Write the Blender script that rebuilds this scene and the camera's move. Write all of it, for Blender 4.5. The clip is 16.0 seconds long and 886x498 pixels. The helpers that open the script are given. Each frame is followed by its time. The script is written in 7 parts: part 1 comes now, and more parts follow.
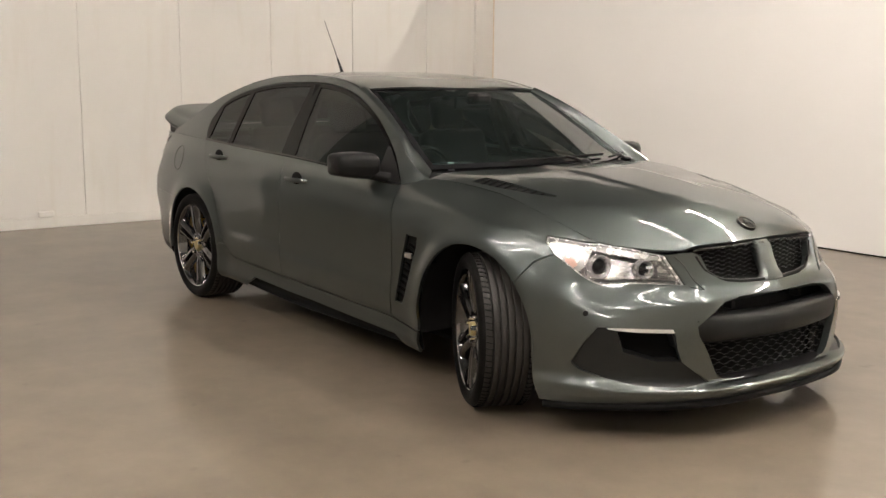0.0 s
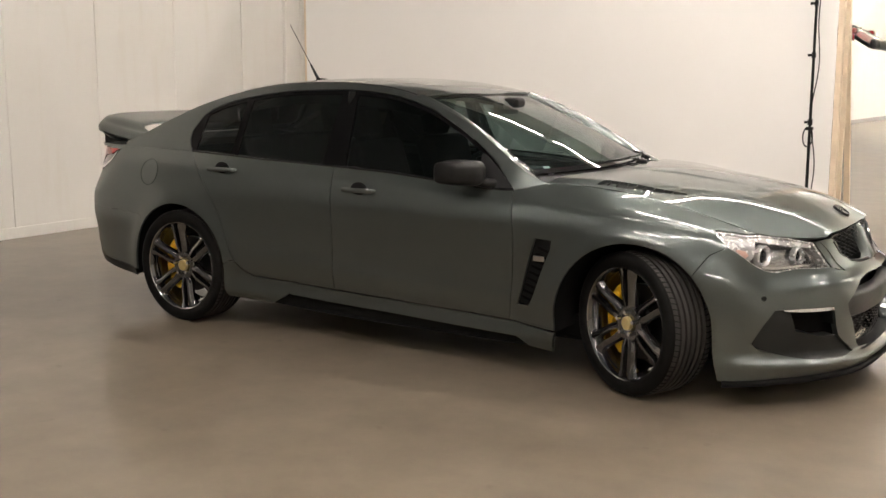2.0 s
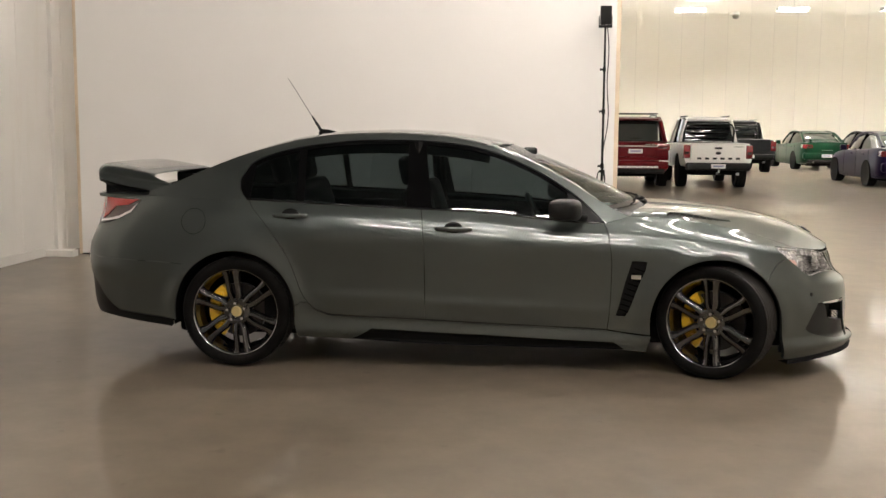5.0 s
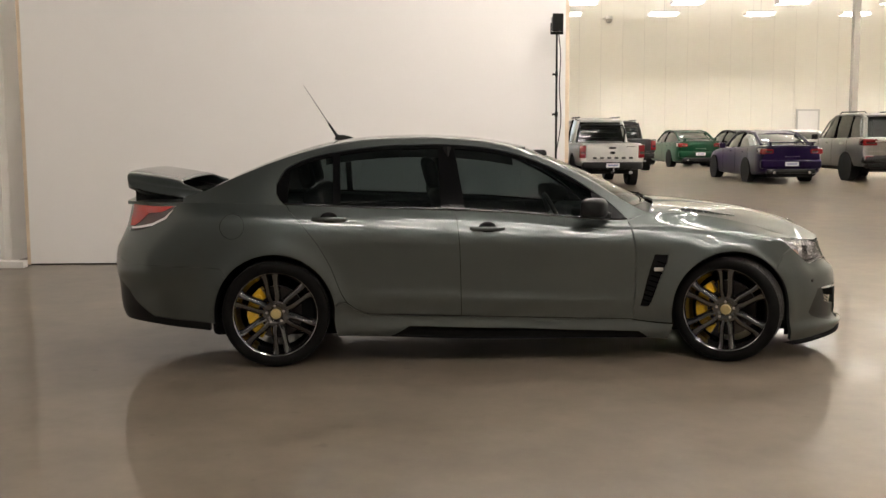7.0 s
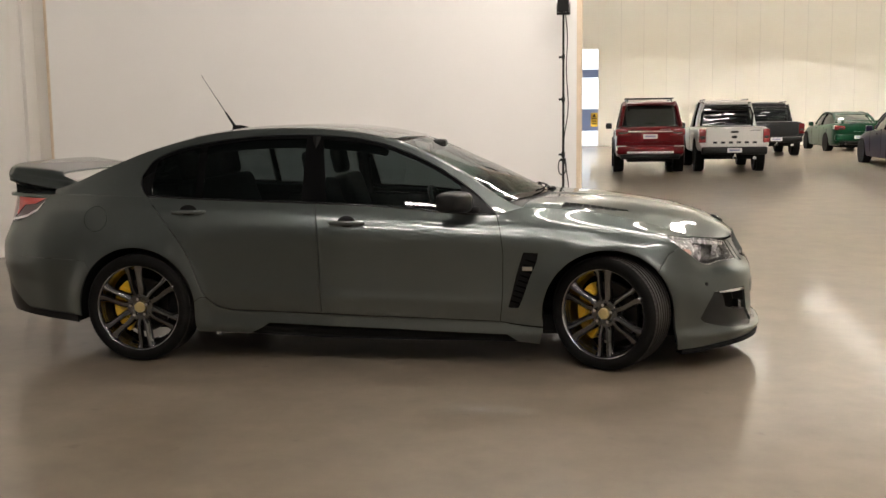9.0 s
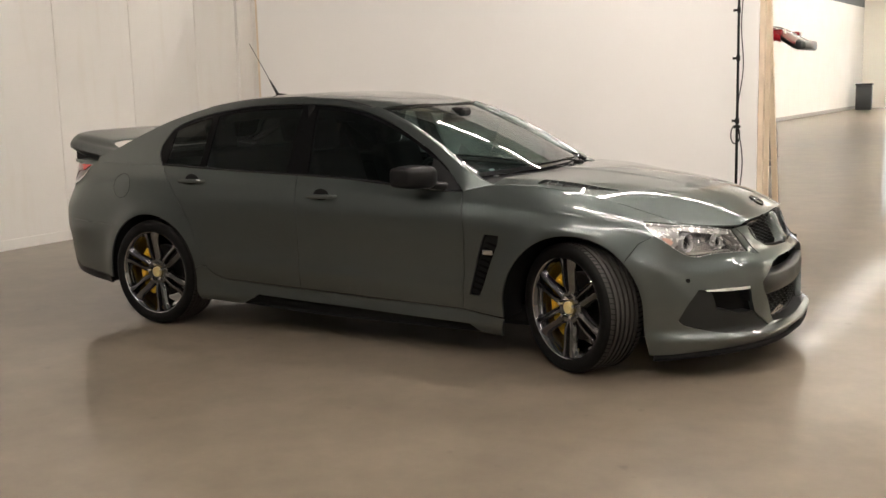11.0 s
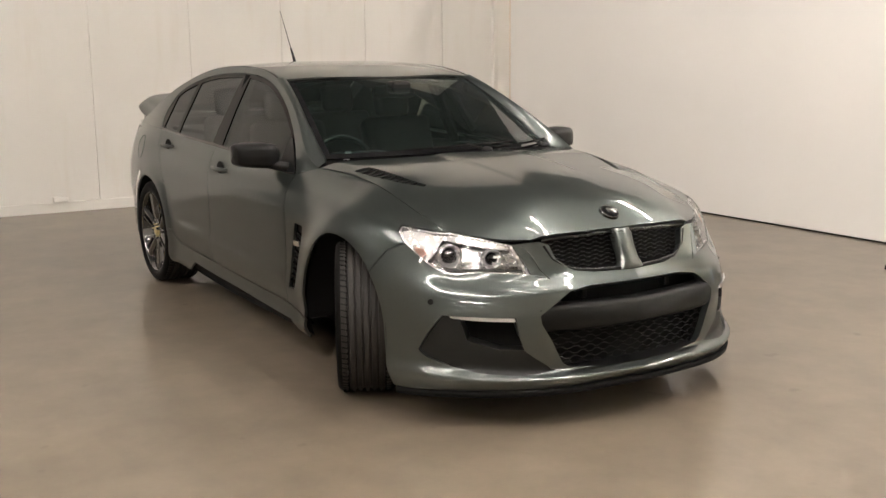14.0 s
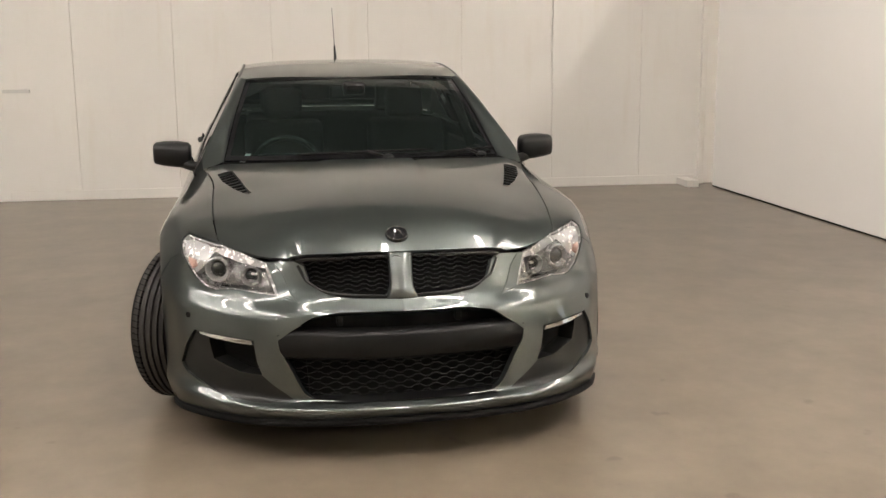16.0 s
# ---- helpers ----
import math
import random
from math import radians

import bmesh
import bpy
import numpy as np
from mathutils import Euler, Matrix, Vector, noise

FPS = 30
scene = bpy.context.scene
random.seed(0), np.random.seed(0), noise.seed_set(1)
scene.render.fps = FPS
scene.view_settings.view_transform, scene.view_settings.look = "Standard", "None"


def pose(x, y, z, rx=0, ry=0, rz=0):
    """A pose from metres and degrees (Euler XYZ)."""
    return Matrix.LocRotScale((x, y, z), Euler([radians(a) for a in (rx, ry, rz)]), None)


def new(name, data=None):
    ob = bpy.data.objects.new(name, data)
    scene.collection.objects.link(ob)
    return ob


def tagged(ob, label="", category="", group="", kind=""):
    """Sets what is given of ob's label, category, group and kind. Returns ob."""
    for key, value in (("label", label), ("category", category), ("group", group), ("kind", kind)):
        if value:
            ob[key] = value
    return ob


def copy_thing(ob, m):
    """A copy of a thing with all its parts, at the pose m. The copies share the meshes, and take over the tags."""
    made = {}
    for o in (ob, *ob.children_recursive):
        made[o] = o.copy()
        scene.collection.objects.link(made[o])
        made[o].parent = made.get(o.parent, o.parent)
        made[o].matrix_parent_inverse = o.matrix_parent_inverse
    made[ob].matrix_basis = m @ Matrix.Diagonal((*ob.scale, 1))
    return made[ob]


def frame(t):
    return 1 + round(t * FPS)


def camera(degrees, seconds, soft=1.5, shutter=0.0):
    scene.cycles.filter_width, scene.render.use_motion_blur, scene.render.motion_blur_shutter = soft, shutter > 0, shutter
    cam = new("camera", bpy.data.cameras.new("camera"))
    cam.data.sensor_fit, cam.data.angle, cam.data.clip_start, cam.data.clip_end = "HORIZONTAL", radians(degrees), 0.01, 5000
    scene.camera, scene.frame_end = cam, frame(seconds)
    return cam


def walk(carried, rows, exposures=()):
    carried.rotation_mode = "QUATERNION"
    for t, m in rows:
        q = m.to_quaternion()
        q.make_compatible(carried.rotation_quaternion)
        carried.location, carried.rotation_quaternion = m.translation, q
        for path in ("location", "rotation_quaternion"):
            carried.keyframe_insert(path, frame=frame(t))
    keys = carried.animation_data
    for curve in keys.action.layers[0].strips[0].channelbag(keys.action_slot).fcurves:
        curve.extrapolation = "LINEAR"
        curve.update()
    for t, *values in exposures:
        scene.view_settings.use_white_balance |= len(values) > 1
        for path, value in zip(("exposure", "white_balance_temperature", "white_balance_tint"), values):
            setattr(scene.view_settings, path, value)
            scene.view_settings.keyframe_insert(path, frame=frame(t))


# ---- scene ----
cam = camera(45.7, 16.0)
# seconds, eye x y z, yaw, pitch, roll
PATH = [
    (0.0, 5.024, -3.781, 1.438, 52.96, -9.13, -0.44),
    (0.5, 4.675, -4.225, 1.456, 47.64, -9.29, -0.11),
    (1.0, 4.222, -4.654, 1.468, 42.50, -9.44, -0.04),
    (1.5, 3.802, -5.076, 1.476, 37.43, -9.36, -0.07),
    (2.0, 3.308, -5.463, 1.488, 32.28, -9.27, -0.01),
    (2.5, 2.906, -5.904, 1.493, 27.72, -8.74, -0.06),
    (3.0, 2.422, -6.270, 1.493, 23.05, -8.36, -0.22),
    (3.5, 1.978, -6.658, 1.491, 18.79, -7.85, -0.24),
    (4.0, 1.472, -6.917, 1.496, 14.28, -7.42, -0.19),
    (4.2, 1.255, -7.002, 1.501, 12.52, -7.05, -0.36),
    (6.3, -0.558, -7.478, 1.506, -1.92, -6.55, 0.18),
    (6.5, -0.629, -7.493, 1.514, -2.09, -6.54, 0.19),
    (7.0, -0.631, -7.614, 1.517, -2.15, -6.48, 0.20),
    (7.5, -0.262, -7.626, 1.524, -2.14, -6.60, 0.40),
    (8.0, 0.255, -7.494, 1.526, -0.65, -6.80, 0.56),
    (8.5, 0.843, -7.349, 1.529, 2.78, -7.04, 0.69),
    (9.0, 1.404, -7.166, 1.534, 8.17, -7.27, 0.73),
    (9.2, 1.600, -7.085, 1.534, 10.57, -7.48, 0.62),
    (11.3, 3.886, -5.706, 1.525, 32.71, -9.15, 1.13),
    (11.5, 4.091, -5.564, 1.526, 34.92, -9.29, 0.76),
    (12.0, 4.552, -5.158, 1.525, 39.20, -9.71, 0.69),
    (12.5, 4.893, -4.658, 1.518, 43.94, -9.89, 0.65),
    (13.0, 5.233, -4.135, 1.522, 48.71, -10.24, 0.71),
    (13.5, 5.497, -3.557, 1.517, 53.54, -10.33, 0.67),
    (14.0, 5.685, -2.966, 1.500, 58.52, -10.32, 0.55),
    (14.5, 5.874, -2.375, 1.506, 63.51, -10.42, 0.51),
    (15.0, 6.024, -1.752, 1.528, 69.11, -10.57, 0.31),
    (15.5, 6.175, -1.115, 1.539, 74.42, -10.60, 0.41),
    (16.0, 6.245, -0.492, 1.545, 80.41, -10.77, 0.45),
]
walk(cam, [(t, pose(x, y, z, 90 + pitch, roll, yaw)) for t, x, y, z, yaw, pitch, roll in PATH],
     exposures=[(0.0, 0.0), (4.0, -0.12), (7.0, -0.33), (9.0, -0.30), (12.0, -0.05), (16.0, 0.0)])

# ---- world and light: white battens under the roof of a hall, daylight beyond the far doorway ----
ROOM = pose(0, 0, 0, 0, 0, -1.05)  # the hall lies a little askew to the car
LAMP_Z = 6.45
LAMP_POWER = 152.0
HALL_POWER = 150.0
LAMP_TINT = (1.0, 0.905, 0.822)
world = bpy.data.worlds.new("night_sky")
scene.world = world
world.use_nodes = True
world.node_tree.nodes["Background"].inputs[0].default_value = (0.5, 0.6, 0.8, 1)
world.node_tree.nodes["Background"].inputs[1].default_value = 0.02


# ---- materials ----
def mat(name, color=(0.5, 0.5, 0.5), rough=0.5, metal=0.0, coat=0.0, spec=0.5, vary=0.0, scale=4.0, bump=0.0, bscale=60.0, emit=None, rvary=0.0):
    """A procedural surface: base colour with soft stains, fine relief, and its gloss."""
    m = bpy.data.materials.new(name)
    m.use_nodes = True
    nt = m.node_tree
    b = nt.nodes["Principled BSDF"]
    b.inputs["Base Color"].default_value = (*color, 1)
    b.inputs["Roughness"].default_value = rough
    b.inputs["Metallic"].default_value = metal
    b.inputs["Coat Weight"].default_value = coat
    b.inputs["Coat Roughness"].default_value = 0.03
    b.inputs["Specular IOR Level"].default_value = spec
    if vary or rvary or bump:
        tc = nt.nodes.new("ShaderNodeTexCoord")
    if vary or rvary:
        n1 = nt.nodes.new("ShaderNodeTexNoise")
        n1.inputs["Scale"].default_value, n1.inputs["Detail"].default_value = scale, 6
        nt.links.new(tc.outputs["Object"], n1.inputs["Vector"])
    if vary:
        mx = nt.nodes.new("ShaderNodeMix")
        mx.data_type = "RGBA"
        mx.inputs["A"].default_value = (*[c * (1 - vary) for c in color], 1)
        mx.inputs["B"].default_value = (*[min(1, c * (1 + vary)) for c in color], 1)
        nt.links.new(n1.outputs["Fac"], mx.inputs["Factor"])
        nt.links.new(mx.outputs["Result"], b.inputs["Base Color"])
    if rvary:
        mr = nt.nodes.new("ShaderNodeMapRange")
        mr.inputs["To Min"].default_value, mr.inputs["To Max"].default_value = max(0, rough - rvary), rough + rvary
        nt.links.new(n1.outputs["Fac"], mr.inputs["Value"])
        nt.links.new(mr.outputs["Result"], b.inputs["Roughness"])
    if bump:
        n2 = nt.nodes.new("ShaderNodeTexNoise")
        n2.inputs["Scale"].default_value, n2.inputs["Detail"].default_value = bscale, 4
        nt.links.new(tc.outputs["Object"], n2.inputs["Vector"])
        bp = nt.nodes.new("ShaderNodeBump")
        bp.inputs["Strength"].default_value, bp.inputs["Distance"].default_value = bump, 0.01
        nt.links.new(n2.outputs["Fac"], bp.inputs["Height"])
        nt.links.new(bp.outputs["Normal"], b.inputs["Normal"])
    if emit:
        b.inputs["Emission Color"].default_value = (*emit[:3], 1)
        b.inputs["Emission Strength"].default_value = emit[3]
    return m


def glass_mat(name, tint, ior=1.5, haze=0.0):
    """A thin tinted pane: clear through the tint, with the mirror gloss of glass on top."""
    m = bpy.data.materials.new(name)
    m.use_nodes = True
    nt = m.node_tree
    nt.nodes.remove(nt.nodes["Principled BSDF"])
    tr, gl = nt.nodes.new("ShaderNodeBsdfTransparent"), nt.nodes.new("ShaderNodeBsdfGlossy")
    fr, mx = nt.nodes.new("ShaderNodeFresnel"), nt.nodes.new("ShaderNodeMixShader")
    tr.inputs["Color"].default_value = (*tint, 1)
    gl.inputs["Roughness"].default_value = 0.02
    fr.inputs["IOR"].default_value = ior
    nt.links.new(fr.outputs["Fac"], mx.inputs["Fac"])
    if haze:  # a faint grey-green haze put into the pane's colour to lighten the glass
        df, md = nt.nodes.new("ShaderNodeBsdfDiffuse"), nt.nodes.new("ShaderNodeMixShader")
        df.inputs["Color"].default_value = (0.30, 0.42, 0.39, 1)
        md.inputs["Fac"].default_value = haze
        nt.links.new(tr.outputs["BSDF"], md.inputs[1])
        nt.links.new(df.outputs["BSDF"], md.inputs[2])
        nt.links.new(md.outputs["Shader"], mx.inputs[1])
    else:
        nt.links.new(tr.outputs["BSDF"], mx.inputs[1])
    nt.links.new(gl.outputs["BSDF"], mx.inputs[2])
    nt.links.new(mx.outputs["Shader"], nt.nodes["Material Output"].inputs["Surface"])
    return m


def flake_paint(name, color, rough=0.32, metal=0.75):
    """Metallic lacquer: tiny flakes under a clear coat."""
    m = mat(name, color, rough, metal, coat=1.0)
    nt = m.node_tree
    b = nt.nodes["Principled BSDF"]
    b.inputs["Specular Tint"].default_value = (0.30, 0.31, 0.30, 1)
    b.inputs["Coat Roughness"].default_value, b.inputs["Coat IOR"].default_value = 0.015, 1.52
    tc, vo, mx = nt.nodes.new("ShaderNodeTexCoord"), nt.nodes.new("ShaderNodeTexVoronoi"), nt.nodes.new("ShaderNodeMix")
    vo.inputs["Scale"].default_value = 900
    mx.data_type = "RGBA"
    mx.inputs["A"].default_value = (*[c * 0.82 for c in color], 1)
    mx.inputs["B"].default_value = (*[c * 1.18 for c in color], 1)
    nt.links.new(tc.outputs["Object"], vo.inputs["Vector"])
    nt.links.new(vo.outputs["Color"], mx.inputs["Factor"])
    nt.links.new(mx.outputs["Result"], b.inputs["Base Color"])
    return m


M = dict(
    paint=flake_paint("grey_green_metallic_paint", (0.090, 0.102, 0.098), 0.29, 0.84),
    black_gloss=mat("black_gloss_trim", (0.008, 0.008, 0.009), 0.05),
    black_satin=mat("black_satin_plastic", (0.006, 0.006, 0.0062), 0.42, spec=0.22, vary=0.15, scale=30, bump=0.05, bscale=400),
    charcoal=mat("charcoal_satin_plastic", (0.008, 0.0082, 0.0082), 0.42, spec=0.15, vary=0.12, scale=12, bump=0.05, bscale=500),
    surround=mat("black_window_trim", (0.003, 0.003, 0.0032), 0.06, spec=0.10),
    dark=mat("matt_black_lining", (0.005, 0.005, 0.005), 0.9, spec=0.2, vary=0.2, scale=8),
    tread=mat("worn_tread_rubber", (0.027, 0.0245, 0.0225), 0.6, spec=0.25, vary=0.2, scale=25, bump=0.1, bscale=200),
    rubber=mat("tyre_rubber", (0.0060, 0.0057, 0.0054), 0.62, spec=0.08, vary=0.2, scale=20, bump=0.1, bscale=200),
    chrome=mat("bright_chrome", (0.85, 0.86, 0.87), 0.06, 1.0, rvary=0.03),
    wheel_dark=mat("dark_chrome_alloy", (0.125, 0.122, 0.121), 0.11, 0.95, coat=0.5, rvary=0.05, scale=9),
    wheel_face=mat("machined_alloy", (0.34, 0.335, 0.33), 0.16, 1.0, rvary=0.06, scale=14),
    disc=mat("brake_disc_steel", (0.06, 0.055, 0.052), 0.38, 1.0, vary=0.15, scale=14, bump=0.1, bscale=150),
    caliper=mat("yellow_caliper_paint", (0.80, 0.47, 0.02), 0.3, coat=0.5, vary=0.06, scale=25),
    gold=mat("gold_cap", (0.50, 0.40, 0.18), 0.35, 0.3, vary=0.1, scale=60),
    lamp_red=mat("red_lens", (0.42, 0.015, 0.012), 0.12, coat=1.0, vary=0.1, scale=30),
    lamp_dark_red=mat("dark_red_lens", (0.16, 0.008, 0.010), 0.12, coat=1.0, vary=0.1, scale=30),
    lamp_smoke=mat("smoked_lens", (0.05, 0.012, 0.012), 0.1, coat=1.0),
    lamp_inner=mat("smoked_lamp_chrome", (0.58, 0.57, 0.57), 0.16, 0.9, rvary=0.1, scale=30, bump=0.8, bscale=26),
    lamp_clear=mat("silver_reflector", (0.92, 0.91, 0.91), 0.26, 0.6, rvary=0.1, scale=40, bump=0.7, bscale=28),
    amber=mat("amber_lens", (0.80, 0.52, 0.44), 0.25, coat=0.8),
    projector=mat("dark_projector_glass", (0.02, 0.02, 0.022), 0.04, coat=1.0),
    fog_plastic=mat("grey_bumper_plastic", (0.0125, 0.013, 0.0125), 0.42, spec=0.28, vary=0.12, scale=14, bump=0.05, bscale=500),
    grille=mat("black_grille_plastic", (0.012, 0.012, 0.012), 0.42, spec=0.2, vary=0.1, scale=30),
    grey_cloth=mat("charcoal_seat_cloth", (0.015, 0.015, 0.016), 0.85, vary=0.2, scale=50, bump=0.2, bscale=300),
    glass_rear=glass_mat("privacy_tinted_glass", (0.13, 0.15, 0.15), 1.5, haze=0.006),
    glass_side=glass_mat("dark_tinted_glass", (0.215, 0.25, 0.25), 1.42, haze=0.004),
    glass_screen=glass_mat("green_tinted_screen_glass", (0.50, 0.66, 0.61), 1.5, haze=0.016),
    glass_lamp=glass_mat("clear_lens", (0.93, 0.93, 0.93), 1.45),
    mirror=mat("mirror_silver", (0.9, 0.9, 0.9), 0.01, 1.0),
    plate=mat("white_plate", (0.7, 0.7, 0.72), 0.4, vary=0.03, scale=20),
)


# ---- mesh helpers ----
def mesh_object(name, verts, faces, material, parent=None, label="", normals=None, smooth=True):
    me = bpy.data.meshes.new(name)
    me.from_pydata([tuple(map(float, v)) for v in verts], [], [tuple(map(int, f)) for f in faces])
    if material:
        me.materials.append(material)
    me.polygons.foreach_set("use_smooth", [smooth] * len(me.polygons))
    me.update()
    if normals is not None:
        me.normals_split_custom_set_from_vertices([tuple(map(float, n)) for n in normals])
    ob = new(name, me)
    if parent:
        ob.parent = parent
    if label:
        tagged(ob, label)
    return ob


def part(name, bm, material, parent, label="", smooth=False):
    """Links a bmesh as one mesh object under a thing or a part."""
    me = bpy.data.meshes.new(name)
    bm.normal_update()
    bm.to_mesh(me)
    bm.free()
    me.materials.append(material)
    if smooth:
        me.polygons.foreach_set("use_smooth", [True] * len(me.polygons))
        me.set_sharp_from_angle(angle=radians(38))
    ob = new(name, me)
    if parent:
        ob.parent = parent
    if label:
        tagged(ob, label)
    return ob


def thing(name, label, category, m=None, group="", kind=""):
    ob = new(name)
    ob.empty_display_size = 0.2
    if m is not None:
        ob.matrix_basis = m
    return tagged(ob, label, category, group, kind)


def box_bm(x0, x1, y0, y1, z0, z1, bevel=0.0, bm=None, m=None, segments=2):
    bm = bm or bmesh.new()
    made = bmesh.ops.create_cube(bm, size=1)["verts"]
    for v in made:
        v.co = Vector(((x0 + x1) / 2 + v.co.x * (x1 - x0), (y0 + y1) / 2 + v.co.y * (y1 - y0), (z0 + z1) / 2 + v.co.z * (z1 - z0)))
    if bevel:
        edges = list({e for v in made for e in v.link_edges})
        made = list({v for f in bmesh.ops.bevel(bm, geom=edges, offset=bevel, segments=segments, affect="EDGES", profile=0.5)["faces"] for v in f.verts} | {v for v in made if v.is_valid})
    if m is not None:
        bmesh.ops.transform(bm, matrix=m, verts=[v for v in made if v.is_valid])
    return bm


def cyl_bm(r0, r1, depth, seg=24, bm=None, m=None):
    bm = bm or bmesh.new()
    bmesh.ops.create_cone(bm, cap_ends=True, segments=seg, radius1=r0, radius2=r1, depth=depth, matrix=m if m is not None else Matrix())
    return bm


def tube_bm(points, r, seg=8, bm=None, taper=None):
    """A round bar along a line of points."""
    bm = bm or bmesh.new()
    pts = [Vector(p) for p in points]
    rings = []
    for i, p in enumerate(pts):
        d = (pts[min(i + 1, len(pts) - 1)] - pts[max(i - 1, 0)]).normalized()
        a = d.orthogonal().normalized() if i == 0 else (ref - d * ref.dot(d)).normalized()
        ref = a
        b = d.cross(a)
        rr = r if taper is None else r + (taper - r) * i / (len(pts) - 1)
        rings.append([bm.verts.new(p + (a * math.cos(k * math.tau / seg) + b * math.sin(k * math.tau / seg)) * rr) for k in range(seg)])
    for r0, r1 in zip(rings, rings[1:]):
        for k in range(seg):
            bm.faces.new((r0[k], r0[(k + 1) % seg], r1[(k + 1) % seg], r1[k]))
    bm.faces.new(rings[0][::-1])
    bm.faces.new(rings[-1])
    return bm


def lathe_bm(profile, seg=64, bm=None):
    """Turns a profile of (radius, along) round the y axis; the outer face looks to -y."""
    bm = bm or bmesh.new()
    rings = [[bm.verts.new((r * math.cos(k * math.tau / seg), a, r * math.sin(k * math.tau / seg))) for k in range(seg)] for r, a in profile]
    for r0, r1 in zip(rings, rings[1:]):
        for k in range(seg):
            bm.faces.new((r0[k], r0[(k + 1) % seg], r1[(k + 1) % seg], r1[k]))
    return bm


def pchip(xs, ys):
    """A monotone smooth curve through knots, for arrays."""
    xs, ys = np.array(xs, float), np.array(ys, float)
    h, d = np.diff(xs), np.diff(ys) / np.diff(xs)
    m = np.zeros(len(xs))
    for i in range(1, len(xs) - 1):
        if d[i - 1] * d[i] > 0:
            w1, w2 = 2 * h[i] + h[i - 1], h[i] + 2 * h[i - 1]
            m[i] = (w1 + w2) / (w1 / d[i - 1] + w2 / d[i])
    m[0], m[-1] = d[0], d[-1]

    def f(x):
        x = np.clip(np.asarray(x, float), xs[0], xs[-1])
        i = np.clip(np.searchsorted(xs, x) - 1, 0, len(xs) - 2)
        t = (x - xs[i]) / h[i]
        return (2 * t**3 - 3 * t**2 + 1) * ys[i] + (t**3 - 2 * t**2 + t) * h[i] * m[i] + (3 * t**2 - 2 * t**3) * ys[i + 1] + (t**3 - t**2) * h[i] * m[i + 1]

    return f


def inside(poly, pts):
    x, y = pts[:, 0], pts[:, 1]
    c = np.zeros(len(pts), bool)
    for (x0, y0), (x1, y1) in zip(poly, np.roll(poly, -1, 0)):
        if y0 == y1:
            continue
        c ^= ((y0 > y) != (y1 > y)) & (x < (x1 - x0) * (y - y0) / (y1 - y0) + x0)
    return c


def resample(poly, h):
    out = []
    for a, b in zip(poly, np.roll(poly, -1, 0)):
        n = max(1, int(math.ceil(np.hypot(*(b - a)) / h)))
        out += [a + (b - a) * k / n for k in range(n)]
    return np.array(out)


def area(p):
    q = np.roll(p, -1, 0)
    return 0.5 * np.sum(p[:, 0] * q[:, 1] - q[:, 0] * p[:, 1])


def shrink(p, g):
    """Moves a counter-clockwise outline inwards by g."""
    a, b = np.roll(p, 1, 0), np.roll(p, -1, 0)
    t0, t1 = p - a, b - p
    t0 /= np.maximum(np.linalg.norm(t0, axis=1, keepdims=True), 1e-9)
    t1 /= np.maximum(np.linalg.norm(t1, axis=1, keepdims=True), 1e-9)
    n = np.stack([-(t0 + t1)[:, 1], (t0 + t1)[:, 0]], 1)
    ln = np.maximum(np.linalg.norm(n, axis=1, keepdims=True), 0.5)
    return p + n / ln * g


class Surf:
    """A smooth surface kept as a fine table over two parameters."""

    def __init__(self, fn, u0, u1, nu, v0, v1, nv, scale=(1, 1), out=1):
        self.u, self.v, self.n, self.scale = (u0, u1), (v0, v1), (nu, nv), np.array(scale, float)
        U, V = np.meshgrid(np.linspace(u0, u1, nu), np.linspace(v0, v1, nv), indexing="ij")
        self.P = np.stack(fn(U, V), -1)
        du, dv = np.gradient(self.P, axis=0), np.gradient(self.P, axis=1)
        N = np.cross(du, dv) * out
        self.N = N / np.maximum(np.linalg.norm(N, axis=-1, keepdims=True), 1e-9)

    def at(self, uv):
        a = (uv[:, 0] - self.u[0]) / (self.u[1] - self.u[0]) * (self.n[0] - 1)
        b = (uv[:, 1] - self.v[0]) / (self.v[1] - self.v[0]) * (self.n[1] - 1)
        a, b = np.clip(a, 0, self.n[0] - 1.001), np.clip(b, 0, self.n[1] - 1.001)
        i, j = a.astype(int), b.astype(int)
        f, g = (a - i)[:, None], (b - j)[:, None]

        def mix(T):
            return (T[i, j] * (1 - f) + T[i + 1, j] * f) * (1 - g) + (T[i, j + 1] * (1 - f) + T[i + 1, j + 1] * f) * g

        n = mix(self.N)
        return mix(self.P), n / np.linalg.norm(n, axis=1, keepdims=True)


